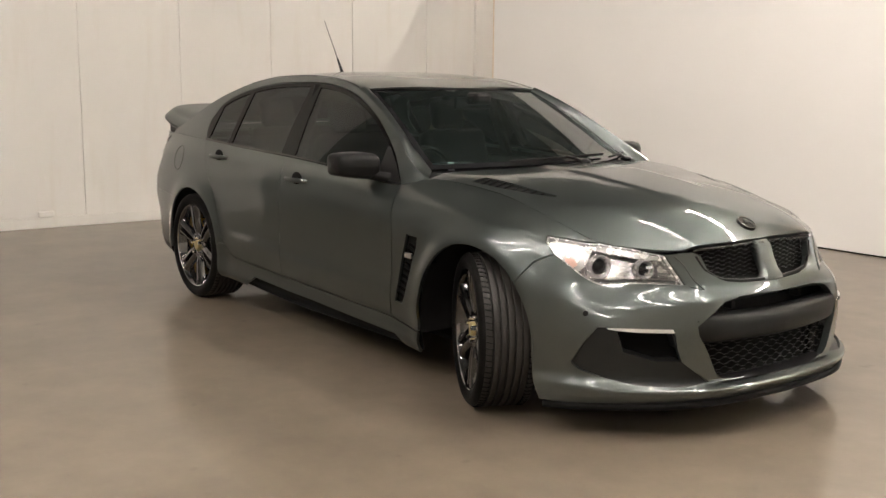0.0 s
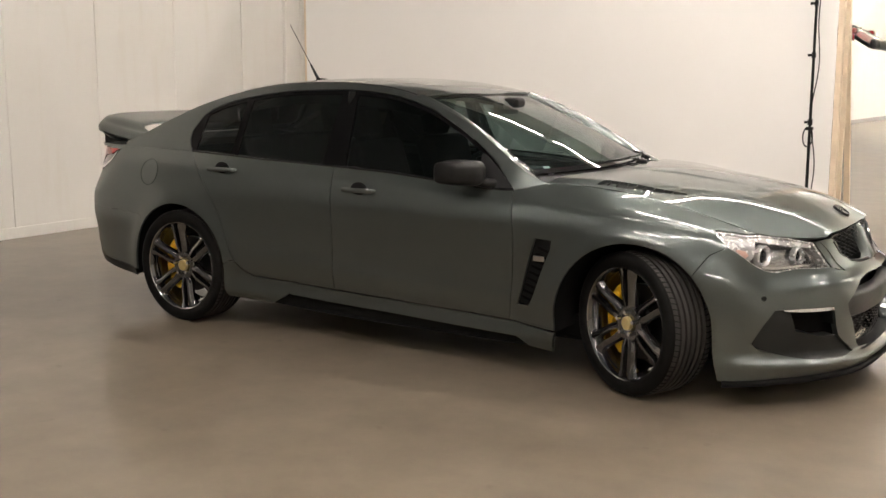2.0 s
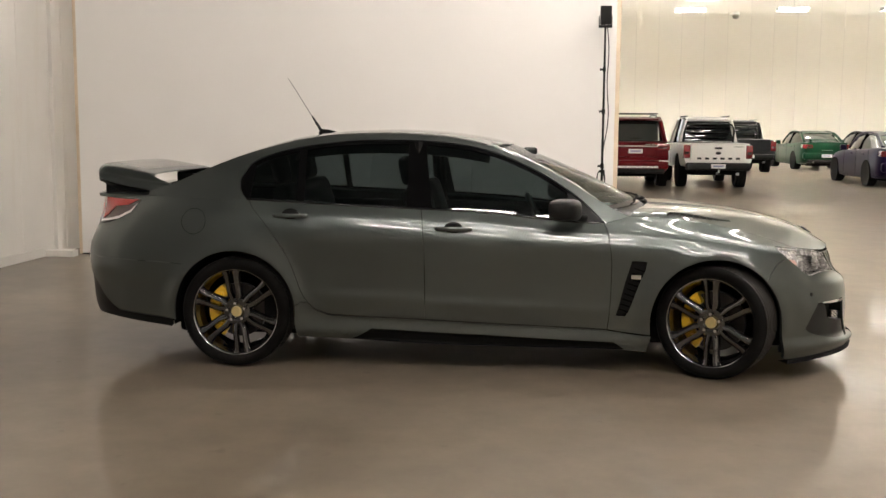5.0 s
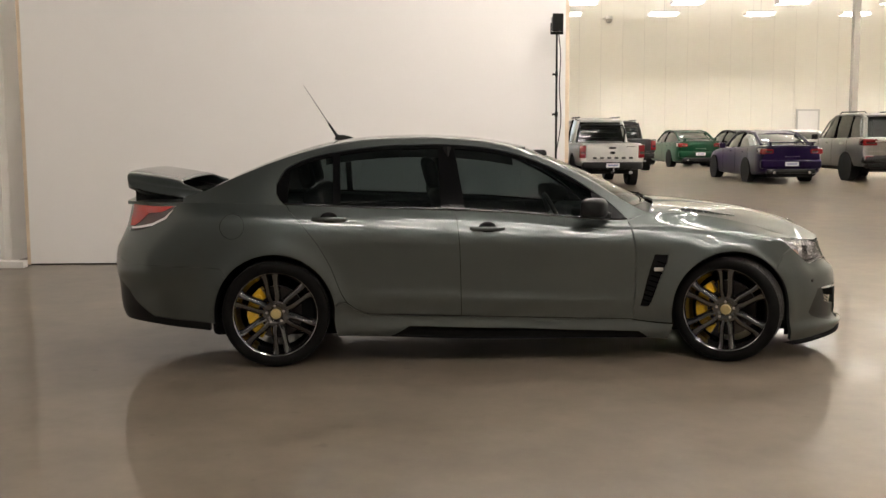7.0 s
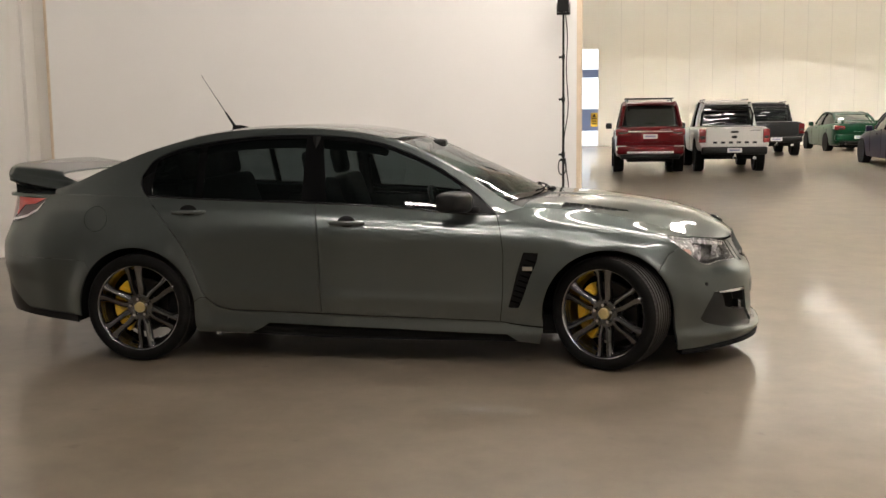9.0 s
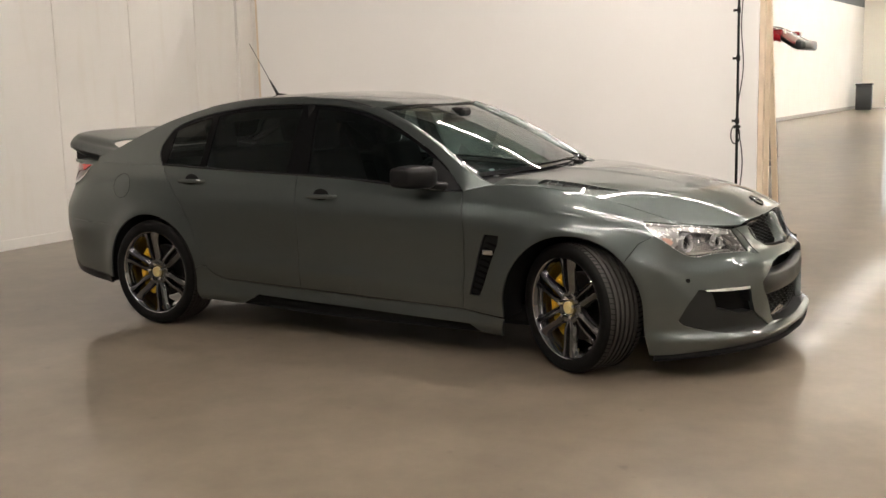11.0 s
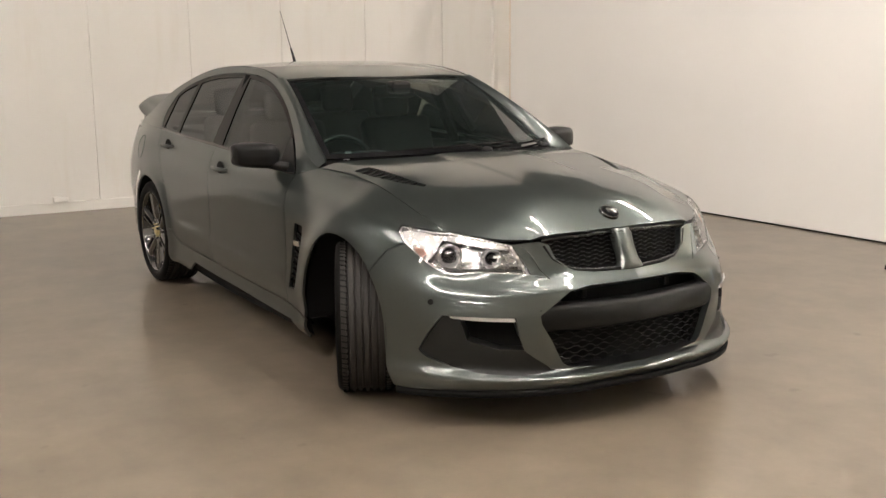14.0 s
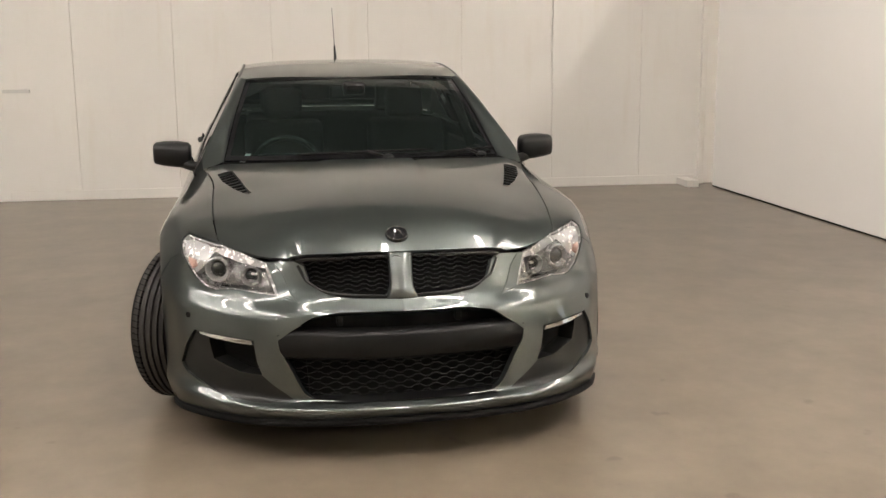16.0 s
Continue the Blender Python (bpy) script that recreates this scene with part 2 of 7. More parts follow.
def panel(name, surf, outline, material, parent, holes=(), h=0.03, gap=0.002, depth=0.014, lift=0.0, sides="R", label="", keep_low=None, join=False):
    """A sheet cut from a surface along an outline, with folded edges. sides: R, L or both; join: both halves in one mesh."""
    from mathutils.geometry import delaunay_2d_cdt
    sc = surf.scale
    outs = []
    for k, o in enumerate([outline, *holes]):
        p = np.array(o, float) * sc
        if area(p) < 0:
            p = p[::-1]
        p = resample(p, h)
        p = shrink(p, gap if k == 0 else -gap)
        if keep_low is not None:  # edges on the car's middle line stay put
            p[:, 0] = np.where(p[:, 0] < keep_low + gap * 1.6, keep_low, p[:, 0])
        outs.append(p)
    lo, hi = outs[0].min(0), outs[0].max(0)
    gx, gy = np.arange(lo[0], hi[0], h), np.arange(lo[1], hi[1], h * 0.87)
    G = np.array([(x + (h / 2 if j % 2 else 0), y) for j, y in enumerate(gy) for x in gx]).reshape(-1, 2)
    bd = np.concatenate(outs)
    if len(G):
        ok = inside(outs[0], G)
        for o in outs[1:]:
            ok &= ~inside(o, G)
        G = G[ok]
    if len(G):
        d = np.full(len(G), 9.0)
        for b in bd:
            d = np.minimum(d, np.hypot(G[:, 0] - b[0], G[:, 1] - b[1]))
        G = G[d > h * 0.5]
    pts = np.concatenate([bd, G]) if len(G) else bd
    edges, base = [], 0
    for o in outs:
        edges += [(base + i, base + (i + 1) % len(o)) for i in range(len(o))]
        base += len(o)
    vs, _, fs, *_ = delaunay_2d_cdt([Vector(p) for p in pts], edges, [], 0, 1e-6)
    q = np.array([(v[0], v[1]) for v in vs])
    fs = np.array([f for f in fs if len(f) == 3])
    cen = q[fs].mean(1)
    ok = inside(outs[0], cen)
    for o in outs[1:]:
        ok &= ~inside(o, cen)
    fs = fs[ok]
    P, N = surf.at(q / sc)
    P = P + N * lift
    # winding by the surface's own normal
    fn = np.cross(P[fs[:, 1]] - P[fs[:, 0]], P[fs[:, 2]] - P[fs[:, 0]])
    flip = (fn * N[fs[:, 0]]).sum(1) < 0
    fs[flip] = fs[flip][:, ::-1]
    cnt = {}
    for f in fs:
        for a, b in ((f[0], f[1]), (f[1], f[2]), (f[2], f[0])):
            cnt[(a, b)] = 1
    rim = [(a, b) for a, b in cnt if (b, a) not in cnt]
    if keep_low is not None:
        rim = [(a, b) for a, b in rim if not (q[a, 0] < keep_low + 1e-5 and q[b, 0] < keep_low + 1e-5)]
    verts, norms, faces = list(P), list(N), [tuple(f) for f in fs]
    for a, b in rim:
        k = len(verts)
        verts += [P[a], P[b], P[b] - N[b] * depth, P[a] - N[a] * depth]
        e = np.cross(P[b] - P[a], N[a])
        e = e / max(np.linalg.norm(e), 1e-9)
        norms += [e] * 4
        faces.append((k + 1, k, k + 3, k + 2))
    verts, norms = np.array(verts), np.array(norms)
    mv, mn = verts * (1, -1, 1), norms * (1, -1, 1)
    mf = [f[::-1] for f in faces]
    if join:
        k = len(verts)
        return [mesh_object(name, np.concatenate([verts, mv]), faces + [tuple(i + k for i in f) for f in mf], material, parent, label, np.concatenate([norms, mn]))]
    obs = []
    if "R" in sides:
        obs.append(mesh_object(name, verts, faces, material, parent, label, norms))
    if "L" in sides:
        obs.append(mesh_object(name, mv, mf, material, parent, label, mn))
    return obs


def loft(name, lines, material, parent, label="", sides="R", join=False, solid=0.0):
    """A skin through a row of lines, each with the same count of points."""
    n = len(lines[0])
    verts = [p for ln in lines for p in ln]
    faces = [(i * n + j, i * n + j + 1, (i + 1) * n + j + 1, (i + 1) * n + j) for i in range(len(lines) - 1) for j in range(n - 1)]
    verts = np.array(verts, float)
    obs = []
    if join:
        k = len(verts)
        obs.append(mesh_object(name, np.concatenate([verts, verts * (1, -1, 1)]), faces + [tuple(i + k for i in f[::-1]) for f in faces], material, parent, label))
    else:
        if "R" in sides:
            obs.append(mesh_object(name, verts, faces, material, parent, label))
        if "L" in sides:
            obs.append(mesh_object(name, verts * (1, -1, 1), [f[::-1] for f in faces], material, parent, label))
    for ob in obs:
        if solid:
            md = ob.modifiers.new("thickness", "SOLIDIFY")
            md.thickness, md.offset = solid, -1
    return obs


def cap_outline(bm, outline, m):
    return bm.faces.new([bm.verts.new(m @ Vector((x, y, 0))) for x, y in outline])


def prism_bm(outline, depth, m, bm=None, bevel=0.0):
    """An outline in a plane, given thickness along its normal."""
    bm = bm or bmesh.new()
    f = cap_outline(bm, outline, m)
    r = bmesh.ops.extrude_face_region(bm, geom=[f])
    vs = [g for g in r["geom"] if isinstance(g, bmesh.types.BMVert)]
    bmesh.ops.translate(bm, verts=vs, vec=m.to_3x3() @ Vector((0, 0, depth)))
    bmesh.ops.recalc_face_normals(bm, faces=bm.faces)
    if bevel:
        bmesh.ops.bevel(bm, geom=list(bm.edges), offset=bevel, segments=2, affect="EDGES", profile=0.5, clamp_overlap=True)
    return bm


# ---- the hall ----
def concrete_floor():
    m = mat("polished_concrete", (0.30, 0.255, 0.195), 0.16)
    nt = m.node_tree
    b = nt.nodes["Principled BSDF"]
    b.inputs["Specular IOR Level"].default_value = 0.12
    b.inputs["Coat Weight"].default_value, b.inputs["Coat Roughness"].default_value = 0.50, 0.085
    tc = nt.nodes.new("ShaderNodeTexCoord")

    def tex(scale, detail, rough=0.55):
        n = nt.nodes.new("ShaderNodeTexNoise")
        n.inputs["Scale"].default_value, n.inputs["Detail"].default_value, n.inputs["Roughness"].default_value = scale, detail, rough
        nt.links.new(tc.outputs["Object"], n.inputs["Vector"])
        return n

    def ramp(src, a, b_, lo, hi):
        r = nt.nodes.new("ShaderNodeMapRange")
        r.inputs["From Min"].default_value, r.inputs["From Max"].default_value, r.inputs["To Min"].default_value, r.inputs["To Max"].default_value = a, b_, lo, hi
        nt.links.new(src, r.inputs["Value"])
        return r.outputs["Result"]

    big, mid, fine = tex(0.45, 5), tex(2.6, 6, 0.62), tex(9, 3)
    mx = nt.nodes.new("ShaderNodeMix")
    mx.data_type = "RGBA"
    mx.inputs["A"].default_value, mx.inputs["B"].default_value = (0.138, 0.111, 0.080, 1), (0.200, 0.166, 0.125, 1)
    nt.links.new(ramp(big.outputs["Fac"], 0.3, 0.7, 0, 1), mx.inputs["Factor"])
    m2 = nt.nodes.new("ShaderNodeMix")
    m2.data_type, m2.blend_type = "RGBA", "MULTIPLY"
    m2.inputs["Factor"].default_value = 1.0
    nt.links.new(mx.outputs["Result"], m2.inputs["A"])
    c = nt.nodes.new("ShaderNodeCombineColor")
    add = nt.nodes.new("ShaderNodeMath")
    add.operation = "MULTIPLY"
    nt.links.new(ramp(mid.outputs["Fac"], 0.3, 0.7, 0.84, 1.10), add.inputs[0])
    nt.links.new(ramp(fine.outputs["Fac"], 0.3, 0.7, 0.965, 1.03), add.inputs[1])
    spk, mul = tex(5.5, 2, 0.5), nt.nodes.new("ShaderNodeMath")  # small dark marks
    mul.operation = "MULTIPLY"
    nt.links.new(add.outputs["Value"], mul.inputs[0])
    nt.links.new(ramp(spk.outputs["Fac"], 0.70, 0.76, 1.0, 0.80), mul.inputs[1])
    for k in range(3):
        nt.links.new(mul.outputs["Value"], c.inputs[k])
    nt.links.new(c.outputs["Color"], m2.inputs["B"])
    nt.links.new(m2.outputs["Result"], b.inputs["Base Color"])
    nt.links.new(ramp(big.outputs["Fac"], 0.3, 0.7, 0.40, 0.46), b.inputs["Roughness"])
    return m


def drip_wall(name, color):
    """Painted concrete with soft blotches and faint drips running down."""
    m = mat(name, color, 0.62, vary=0.06, scale=1.3, bump=0.06, bscale=25)
    nt = m.node_tree
    b = nt.nodes["Principled BSDF"]
    base = b.inputs["Base Color"].links[0].from_socket
    tc, mp, nz, ra, mx = [nt.nodes.new("ShaderNode" + k) for k in ("TexCoord", "Mapping", "TexNoise", "ValToRGB", "Mix")]
    mp.inputs["Scale"].default_value = (5.0, 5.0, 0.55)
    nz.inputs["Scale"].default_value, nz.inputs["Detail"].default_value = 1.6, 5
    ra.color_ramp.elements[0].position, ra.color_ramp.elements[1].position = 0.56, 0.80
    mx.data_type, mx.blend_type = "RGBA", "MULTIPLY"
    mx.inputs["B"].default_value = (0.955, 0.94, 0.915, 1)
    nt.links.new(tc.outputs["Object"], mp.inputs["Vector"])
    nt.links.new(mp.outputs["Vector"], nz.inputs["Vector"])
    nt.links.new(nz.outputs["Fac"], ra.inputs["Fac"])
    nt.links.new(ra.outputs["Color"], mx.inputs["Factor"])
    nt.links.new(base, mx.inputs["A"])
    nt.links.new(mx.outputs["Result"], b.inputs["Base Color"])
    return m


M.update(
    concrete=concrete_floor(),
    wall=drip_wall("white_painted_concrete", (0.69, 0.67, 0.635)),
    wall_far=mat("cream_painted_concrete", (0.84, 0.815, 0.74), 0.6, vary=0.05, scale=0.5, bump=0.05, bscale=20),
    board=mat("white_painted_board", (0.80, 0.785, 0.765), 0.55, vary=0.02, scale=1.6, bump=0.03, bscale=40),
    timber=mat("pale_pine_timber", (0.68, 0.56, 0.42), 0.6, vary=0.18, scale=7, bump=0.1, bscale=60),
    ceiling=mat("dark_roof_sheet", (0.10, 0.107, 0.107), 0.7, vary=0.05, scale=1),
    skirting=mat("grey_brown_skirting", (0.30, 0.27, 0.245), 0.5, vary=0.1, scale=3),
    joint=mat("joint_filler", (0.62, 0.595, 0.55), 0.8, vary=0.1, scale=6),
    steel=mat("painted_steel", (0.55, 0.54, 0.52), 0.45, vary=0.06, scale=3),
    tube=mat("lit_batten", (0.9, 0.9, 0.9), 0.4, emit=(*LAMP_TINT, LAMP_POWER)),
    tube_hall=mat("lit_hall_batten", (0.9, 0.9, 0.9), 0.4, emit=(1.0, 0.945, 0.885, HALL_POWER)),
    housing=mat("white_enamel", (0.8, 0.8, 0.78), 0.4, vary=0.03, scale=5),
    daylight=mat("daylight_glow", (0.9, 0.9, 0.9), 0.9, emit=(0.92, 0.97, 1.0, 1.5)),
    blue=mat("blue_grey_shutter", (0.26, 0.29, 0.42), 0.5, vary=0.1, scale=3),
    bin_black=mat("black_bag", (0.018, 0.018, 0.02), 0.5, vary=0.2, scale=12, bump=0.3, bscale=18),
    reflection_grey=mat("grey_reflection_wall", (0.21, 0.21, 0.205), 0.6, vary=0.2, scale=0.7),
    yellow=mat("yellow_sign", (0.75, 0.48, 0.04), 0.5, vary=0.05, scale=9),
    orange=mat("orange_board", (0.70, 0.26, 0.04), 0.6, vary=0.08, scale=9),
)


def room_part(name, bm, material, kind="structure", label="", category="", parent=None):
    ob = part(name, bm, material, parent)
    if parent is None:
        ob.matrix_basis = ROOM
        tagged(ob, label, category, kind=kind)
    return ob


WX, FARY, WEND = -5.28, 42.5, -3.25
fl = bmesh.new()  # a slab in one-metre bays
gx, gy = np.arange(-9, 35), np.arange(-24, 63)
fv = [[fl.verts.new((float(x), float(y), 0.0)) for x in gx] for y in gy]
for j in range(len(gy) - 1):
    for i in range(len(gx) - 1):
        fl.faces.new((fv[j][i], fv[j][i + 1], fv[j + 1][i + 1], fv[j + 1][i]))
rim_e = [e for e in fl.edges if len(e.link_faces) == 1]
for v in [g for g in bmesh.ops.extrude_edge_only(fl, edges=rim_e)["geom"] if isinstance(g, bmesh.types.BMVert)]:
    v.co.z = -0.25
room_part("floor", fl, M["concrete"], label="polished beige-grey concrete floor", category="floor")
# unseen roof: dark over the car for reflections, pale over the hall for bounce
room_part("ceiling", box_bm(-9, 34, -24, 8, 8.4, 8.6), M["ceiling"], label="unseen dark roof lining, toned for the car's reflections", category="ceiling")
room_part("ceiling_hall", box_bm(-9, 34, 8.001, 43.2, 8.4, 8.6), M["wall_far"], label="unseen pale roof lining, added to bounce light in the long hall", category="ceiling")
# long white wall beside the car, of upright concrete panels
ww = room_part("wall_west", box_bm(WX - 0.25, WX - 0.012, WEND, 5.2, 0, 6.4), M["joint"], label="white painted wall of upright concrete panels", category="wall")
for k in range(-3, 6):
    y0 = 0.535 + 1.022 * (k - 1)
    bm = box_bm(WX - 0.02, WX, y0 + 0.0022, y0 + 1.0198, 0.0, 6.4, 0.004, segments=1)
    room_part("wall_panel", bm, M["wall"], parent=ww)
room_part("baseboard", box_bm(WX, WX + 0.014, WEND, 4.30, 0.0, 0.105, 0.004, segments=1), M["wall"], label="white painted skirting board", category="skirting")
room_part("wall_far_west", box_bm(-0.25, 0, 0, 38, 0, 4.2, m=Matrix.Translation((-5.15, 5.2, 0)) @ pose(0, 0, 0, 0, 0, -1.8)), M["wall"], label="white painted wall of the long hall", category="wall")
room_part("baseboard_hall", box_bm(0.001, 0.016, 0.02, 37.2, 0.0, 0.13, 0.004, segments=1, m=Matrix.Translation((-5.15, 5.2, 0)) @ pose(0, 0, 0, 0, 0, -1.8)), M["skirting"], label="grey-brown skirting along the hall wall", category="skirting")
# unseen upper walls, added dark to keep reflections on the car low
room_part("wall_upper_west", box_bm(WX - 0.25, WX - 0.03, WEND, 5.2, 6.401, 8.4), M["ceiling"], label="unseen dark upper wall above the white panels, added for reflections", category="wall")
room_part("wall_upper_far", box_bm(-0.25, 0, 0, 38, 4.201, 8.4, m=Matrix.Translation((-5.15, 5.2, 0)) @ pose(0, 0, 0, 0, 0, -1.8)), M["ceiling"], label="unseen dark upper wall above the hall wall, added for reflections", category="wall")
# unseen wall, added in mid grey to tone reflections along the car's side
room_part("wall_southwest", box_bm(WX - 0.25, WX - 0.03, -24, WEND - 0.01, 0, 8.4), M["reflection_grey"], label="unseen grey wall beyond the white panels, added for the car's reflections", category="wall")
room_part("wall_south", box_bm(-9, 34, -24.2, -24, 0, 8.4), M["wall_far"], label="cream painted wall closing the hall behind", category="wall")
room_part("wall_bay_east", box_bm(14.0, 14.2, -24, 8.6, 0, 8.39), M["wall_far"], label="cream painted wall facing the car", category="wall")
room_part("wall_east", box_bm(24.6, 24.8, -24, 42.4, 0, 8.39), M["wall_far"], label="cream painted side wall", category="wall")

# far wall with a wide doorway to a bright yard
DX0, DX1, DH = -3.02, 0.76, 4.45
wf = room_part("wall_north", box_bm(DX1 + 0.0, 34, FARY, FARY + 0.25, 0, 8.4), M["joint"], label="cream far wall of upright concrete panels with a wide doorway", category="wall")
x = DX1
while x < 33:
    room_part("wall_panel", box_bm(x + 0.006, x + 1.018, FARY - 0.014, FARY + 0.004, 0, 8.39, 0.004, segments=1), M["wall_far"], parent=wf)
    x += 1.024
room_part("wall_panel", box_bm(-6, DX0, FARY - 0.012, FARY + 0.2, 0, 8.39), M["wall_far"], parent=wf)
room_part("wall_panel", box_bm(DX0, DX1, FARY - 0.012, FARY + 0.2, DH, 8.39), M["wall_far"], parent=wf)
# backdrop and yard ground glow by themselves, standing in for sunlight outside
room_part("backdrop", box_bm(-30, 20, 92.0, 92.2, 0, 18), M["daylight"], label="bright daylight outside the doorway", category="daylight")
room_part("yard_ground", box_bm(-30, 20, 43.2, 91.9, 0.004, 0.02), M["daylight"], label="pale concrete of the yard, glowing in place of sunlight", category="ground")
room_part("yard_canopy", box_bm(-4.0, 8, 84, 84.3, 4.5, 5.2), M["blue"], label="blue-grey canopy edge of the building opposite", category="canopy")
room_part("yard_fence", box_bm(-3.5, 8, 84, 84.2, 0.02, 1.88), M["blue"], label="blue-grey fence across the yard", category="fence")

# the white partition behind the car: a board on timber studs
PX0, PX1, PY, PH = -4.97, 1.125, 4.37, 3.6
pt = thing("partition", "tall white painted partition board on pine studs", "partition", ROOM, kind="structure")
part("board", box_bm(PX0, PX1, PY, PY + 0.018, 0.014, PH, 0.003, segments=1), M["board"], pt)
part("stud", box_bm(PX0 - 0.045, PX0 + 0.002, PY + 0.019, PY + 0.11, 0.0, PH, 0.003, segments=1), M["timber"], pt)
for x in list(np.arange(PX0 + 0.6, PX1 - 0.3, 0.6)) + [PX1 + 0.001]:
    part("stud", box_bm(x, x + 0.045, PY + 0.019, PY + 0.11, 0.0, PH, 0.003, segments=1), M["timber"], pt)
# black strip painted in for the shade in the gap below the board
part("gap_shade_strip", box_bm(PX0, PX1, PY + 0.004, PY + 0.018, 0.0, 0.012), M["dark"], pt)
# leaning brace at the partition's open end
br = thing("partition_brace", "pine timber A-frame brace holding up the partition", "timber frame", ROOM)
part("foot", box_bm(1.03, 1.12, 4.62, 5.50, 0.0, 0.045, 0.003, segments=1), M["timber"], br)
part("leg", tube_bm([(1.09, 5.36, 0.045), (1.12, 4.60, 2.9)], 0.036, 4), M["timber"], br)
part("leg", tube_bm([(1.15, 4.66, 0.0), (1.16, 4.60, 2.95)], 0.03, 4), M["timber"], br)
part("rung", box_bm(1.06, 1.11, 4.5, 5.1, 1.6, 1.645, 0.002, segments=1), M["timber"], br)
# corner trim and low duct at the floor
part("corner_strip", box_bm(WX, WX + 0.05, 4.30, 4.36, 0.0, 3.0, 0.004, segments=1), M["wall"], None).matrix_basis = ROOM
bpy.data.objects["corner_strip"]["kind"] = "structure"
tagged(bpy.data.objects["corner_strip"], "white trim strip in the corner", "trim")
room_part("floor_block", box_bm(WX + 0.016, WX + 0.34, 4.06, 4.20, 0.0, 0.075, 0.006), M["wall"], kind="", label="low white block at the foot of the wall corner", category="block")
room_part("wall_bar", box_bm(WX, WX + 0.03, WEND, -2.98, 1.13, 1.165, 0.004), M["steel"], kind="", label="grey metal bar fixed along the white wall", category="wall bar")
room_part("conduit_stub", box_bm(WX, WX + 0.05, -0.95, -0.80, 0.105, 0.165, 0.012), M["wall"], kind="", label="small white cable fitting above the skirting", category="cable fitting")

# lamp battens: rows over the car, single fittings in the hall
def batten(length, width, lit, slim=1.0):
    root = thing("batten_light", "white batten light under the roof, lit", "ceiling light", group="ceiling lights")
    part("housing", box_bm(-length / 2, length / 2, -width * slim / 2, width * slim / 2, 0.03, 0.09, 0.01), M["housing"], root)
    for s in (-1, 1):
        part("tube", box_bm(-length / 2 + 0.03, length / 2 - 0.03, s * width * 0.30 - width * 0.10, s * width * 0.30 + width * 0.10, -0.03, 0.028), lit, root)
    part("hanger", box_bm(-0.008, 0.008, -0.008, 0.008, 0.09, 8.4 - LAMP_Z), M["steel"], root)
    return root


b0 = batten(1.2, 0.11, M["tube"])
# the row at y -12 is added out of view as fill for the south
BAY_ROWS = ((-12.0, 8.5, 13.2), (-5.6, 4.0, 8.0), (-1.6, 4.0, 8.0), (0.5, 1.0, 5.5), (2.4, -0.8, 8.0), (6.3, -2.0, 5.5))
spots = [(x, y) for y, xa, xb in BAY_ROWS for x in np.arange(-4.1, 13.2, 1.45) if xa < x < xb]
b0.matrix_basis = ROOM @ pose(spots[0][0], spots[0][1], LAMP_Z)
for x, y in spots[1:]:
    copy_thing(b0, ROOM @ pose(x, y, LAMP_Z))
# slim single tubes over the south end of the bay
b1 = batten(1.2, 0.05, M["tube"])
b1.matrix_basis = ROOM @ pose(-1.7, -8.2, LAMP_Z)
for x, y in ((0.25, -1.6), (2.4, -1.6), (0.25, -5.6), (1.7, -5.6), (3.15, -5.6), (-0.2, -8.2), (1.3, -8.2), (2.8, -8.2), (-1.7, -10.6), (-0.2, -10.6), (1.3, -10.6), (2.8, -10.6)):
    copy_thing(b1, ROOM @ pose(x, y, LAMP_Z))


def louvre_light():
    """Square fitting; added cross blades hide its lit panel from far along the hall."""
    root = thing("louvre_light", "white ceiling fitting of the long hall, lit, louvre blades added", "ceiling light", group="hall lights")
    part("housing", box_bm(-0.62, 0.62, -0.31, 0.31, 0.055, 0.11, 0.008, segments=1), M["housing"], root)
    part("lit_panel", box_bm(-0.57, 0.57, -0.27, 0.27, 0.040, 0.054), M["tube_hall"], root)
    for y in np.linspace(-0.30, 0.30, 6):
        part("blade", box_bm(-0.62, 0.62, y - 0.006, y + 0.006, -0.030, 0.039, 0.002, segments=1), M["housing"], root)
    for x in (-0.614, 0.614):
        part("end_plate", box_bm(x - 0.006, x + 0.006, -0.29, 0.29, -0.030, 0.054), M["housing"], root)
    # glowing top added as fill, to brighten roof lining and upper walls
    part("fill_up_panel", box_bm(-0.50, 0.50, -0.20, 0.20, 0.112, 0.120), M["tube_hall"], root)
    part("hanger", box_bm(-0.008, 0.008, -0.26, -0.244, 0.11, 8.4 - LAMP_Z), M["steel"], root)
    return root


h0 = louvre_light()
# rows nearer than y 25 are added out of view to brighten cars and floor
spots = [(x, y) for y in (10.0, 13.0, 18.3, 22.4, 26.5, 30.6, 34.6, 38.8) for x in np.arange(-2.6, 24, 4.2) if (not 15 < y < 25 or x > 14) and (y > 25 or x > 8)]
h0.matrix_basis = ROOM @ pose(spots[0][0], spots[0][1], LAMP_Z)
for x, y in spots[1:]:
    copy_thing(h0, ROOM @ pose(x, y, LAMP_Z))


# ---- the grey-green sports sedan; its nose looks along +x, its right side to -y ----
car = thing("sports_sedan", "dark grey-green metallic four-door sports sedan with rear wing, front wheels turned", "car")

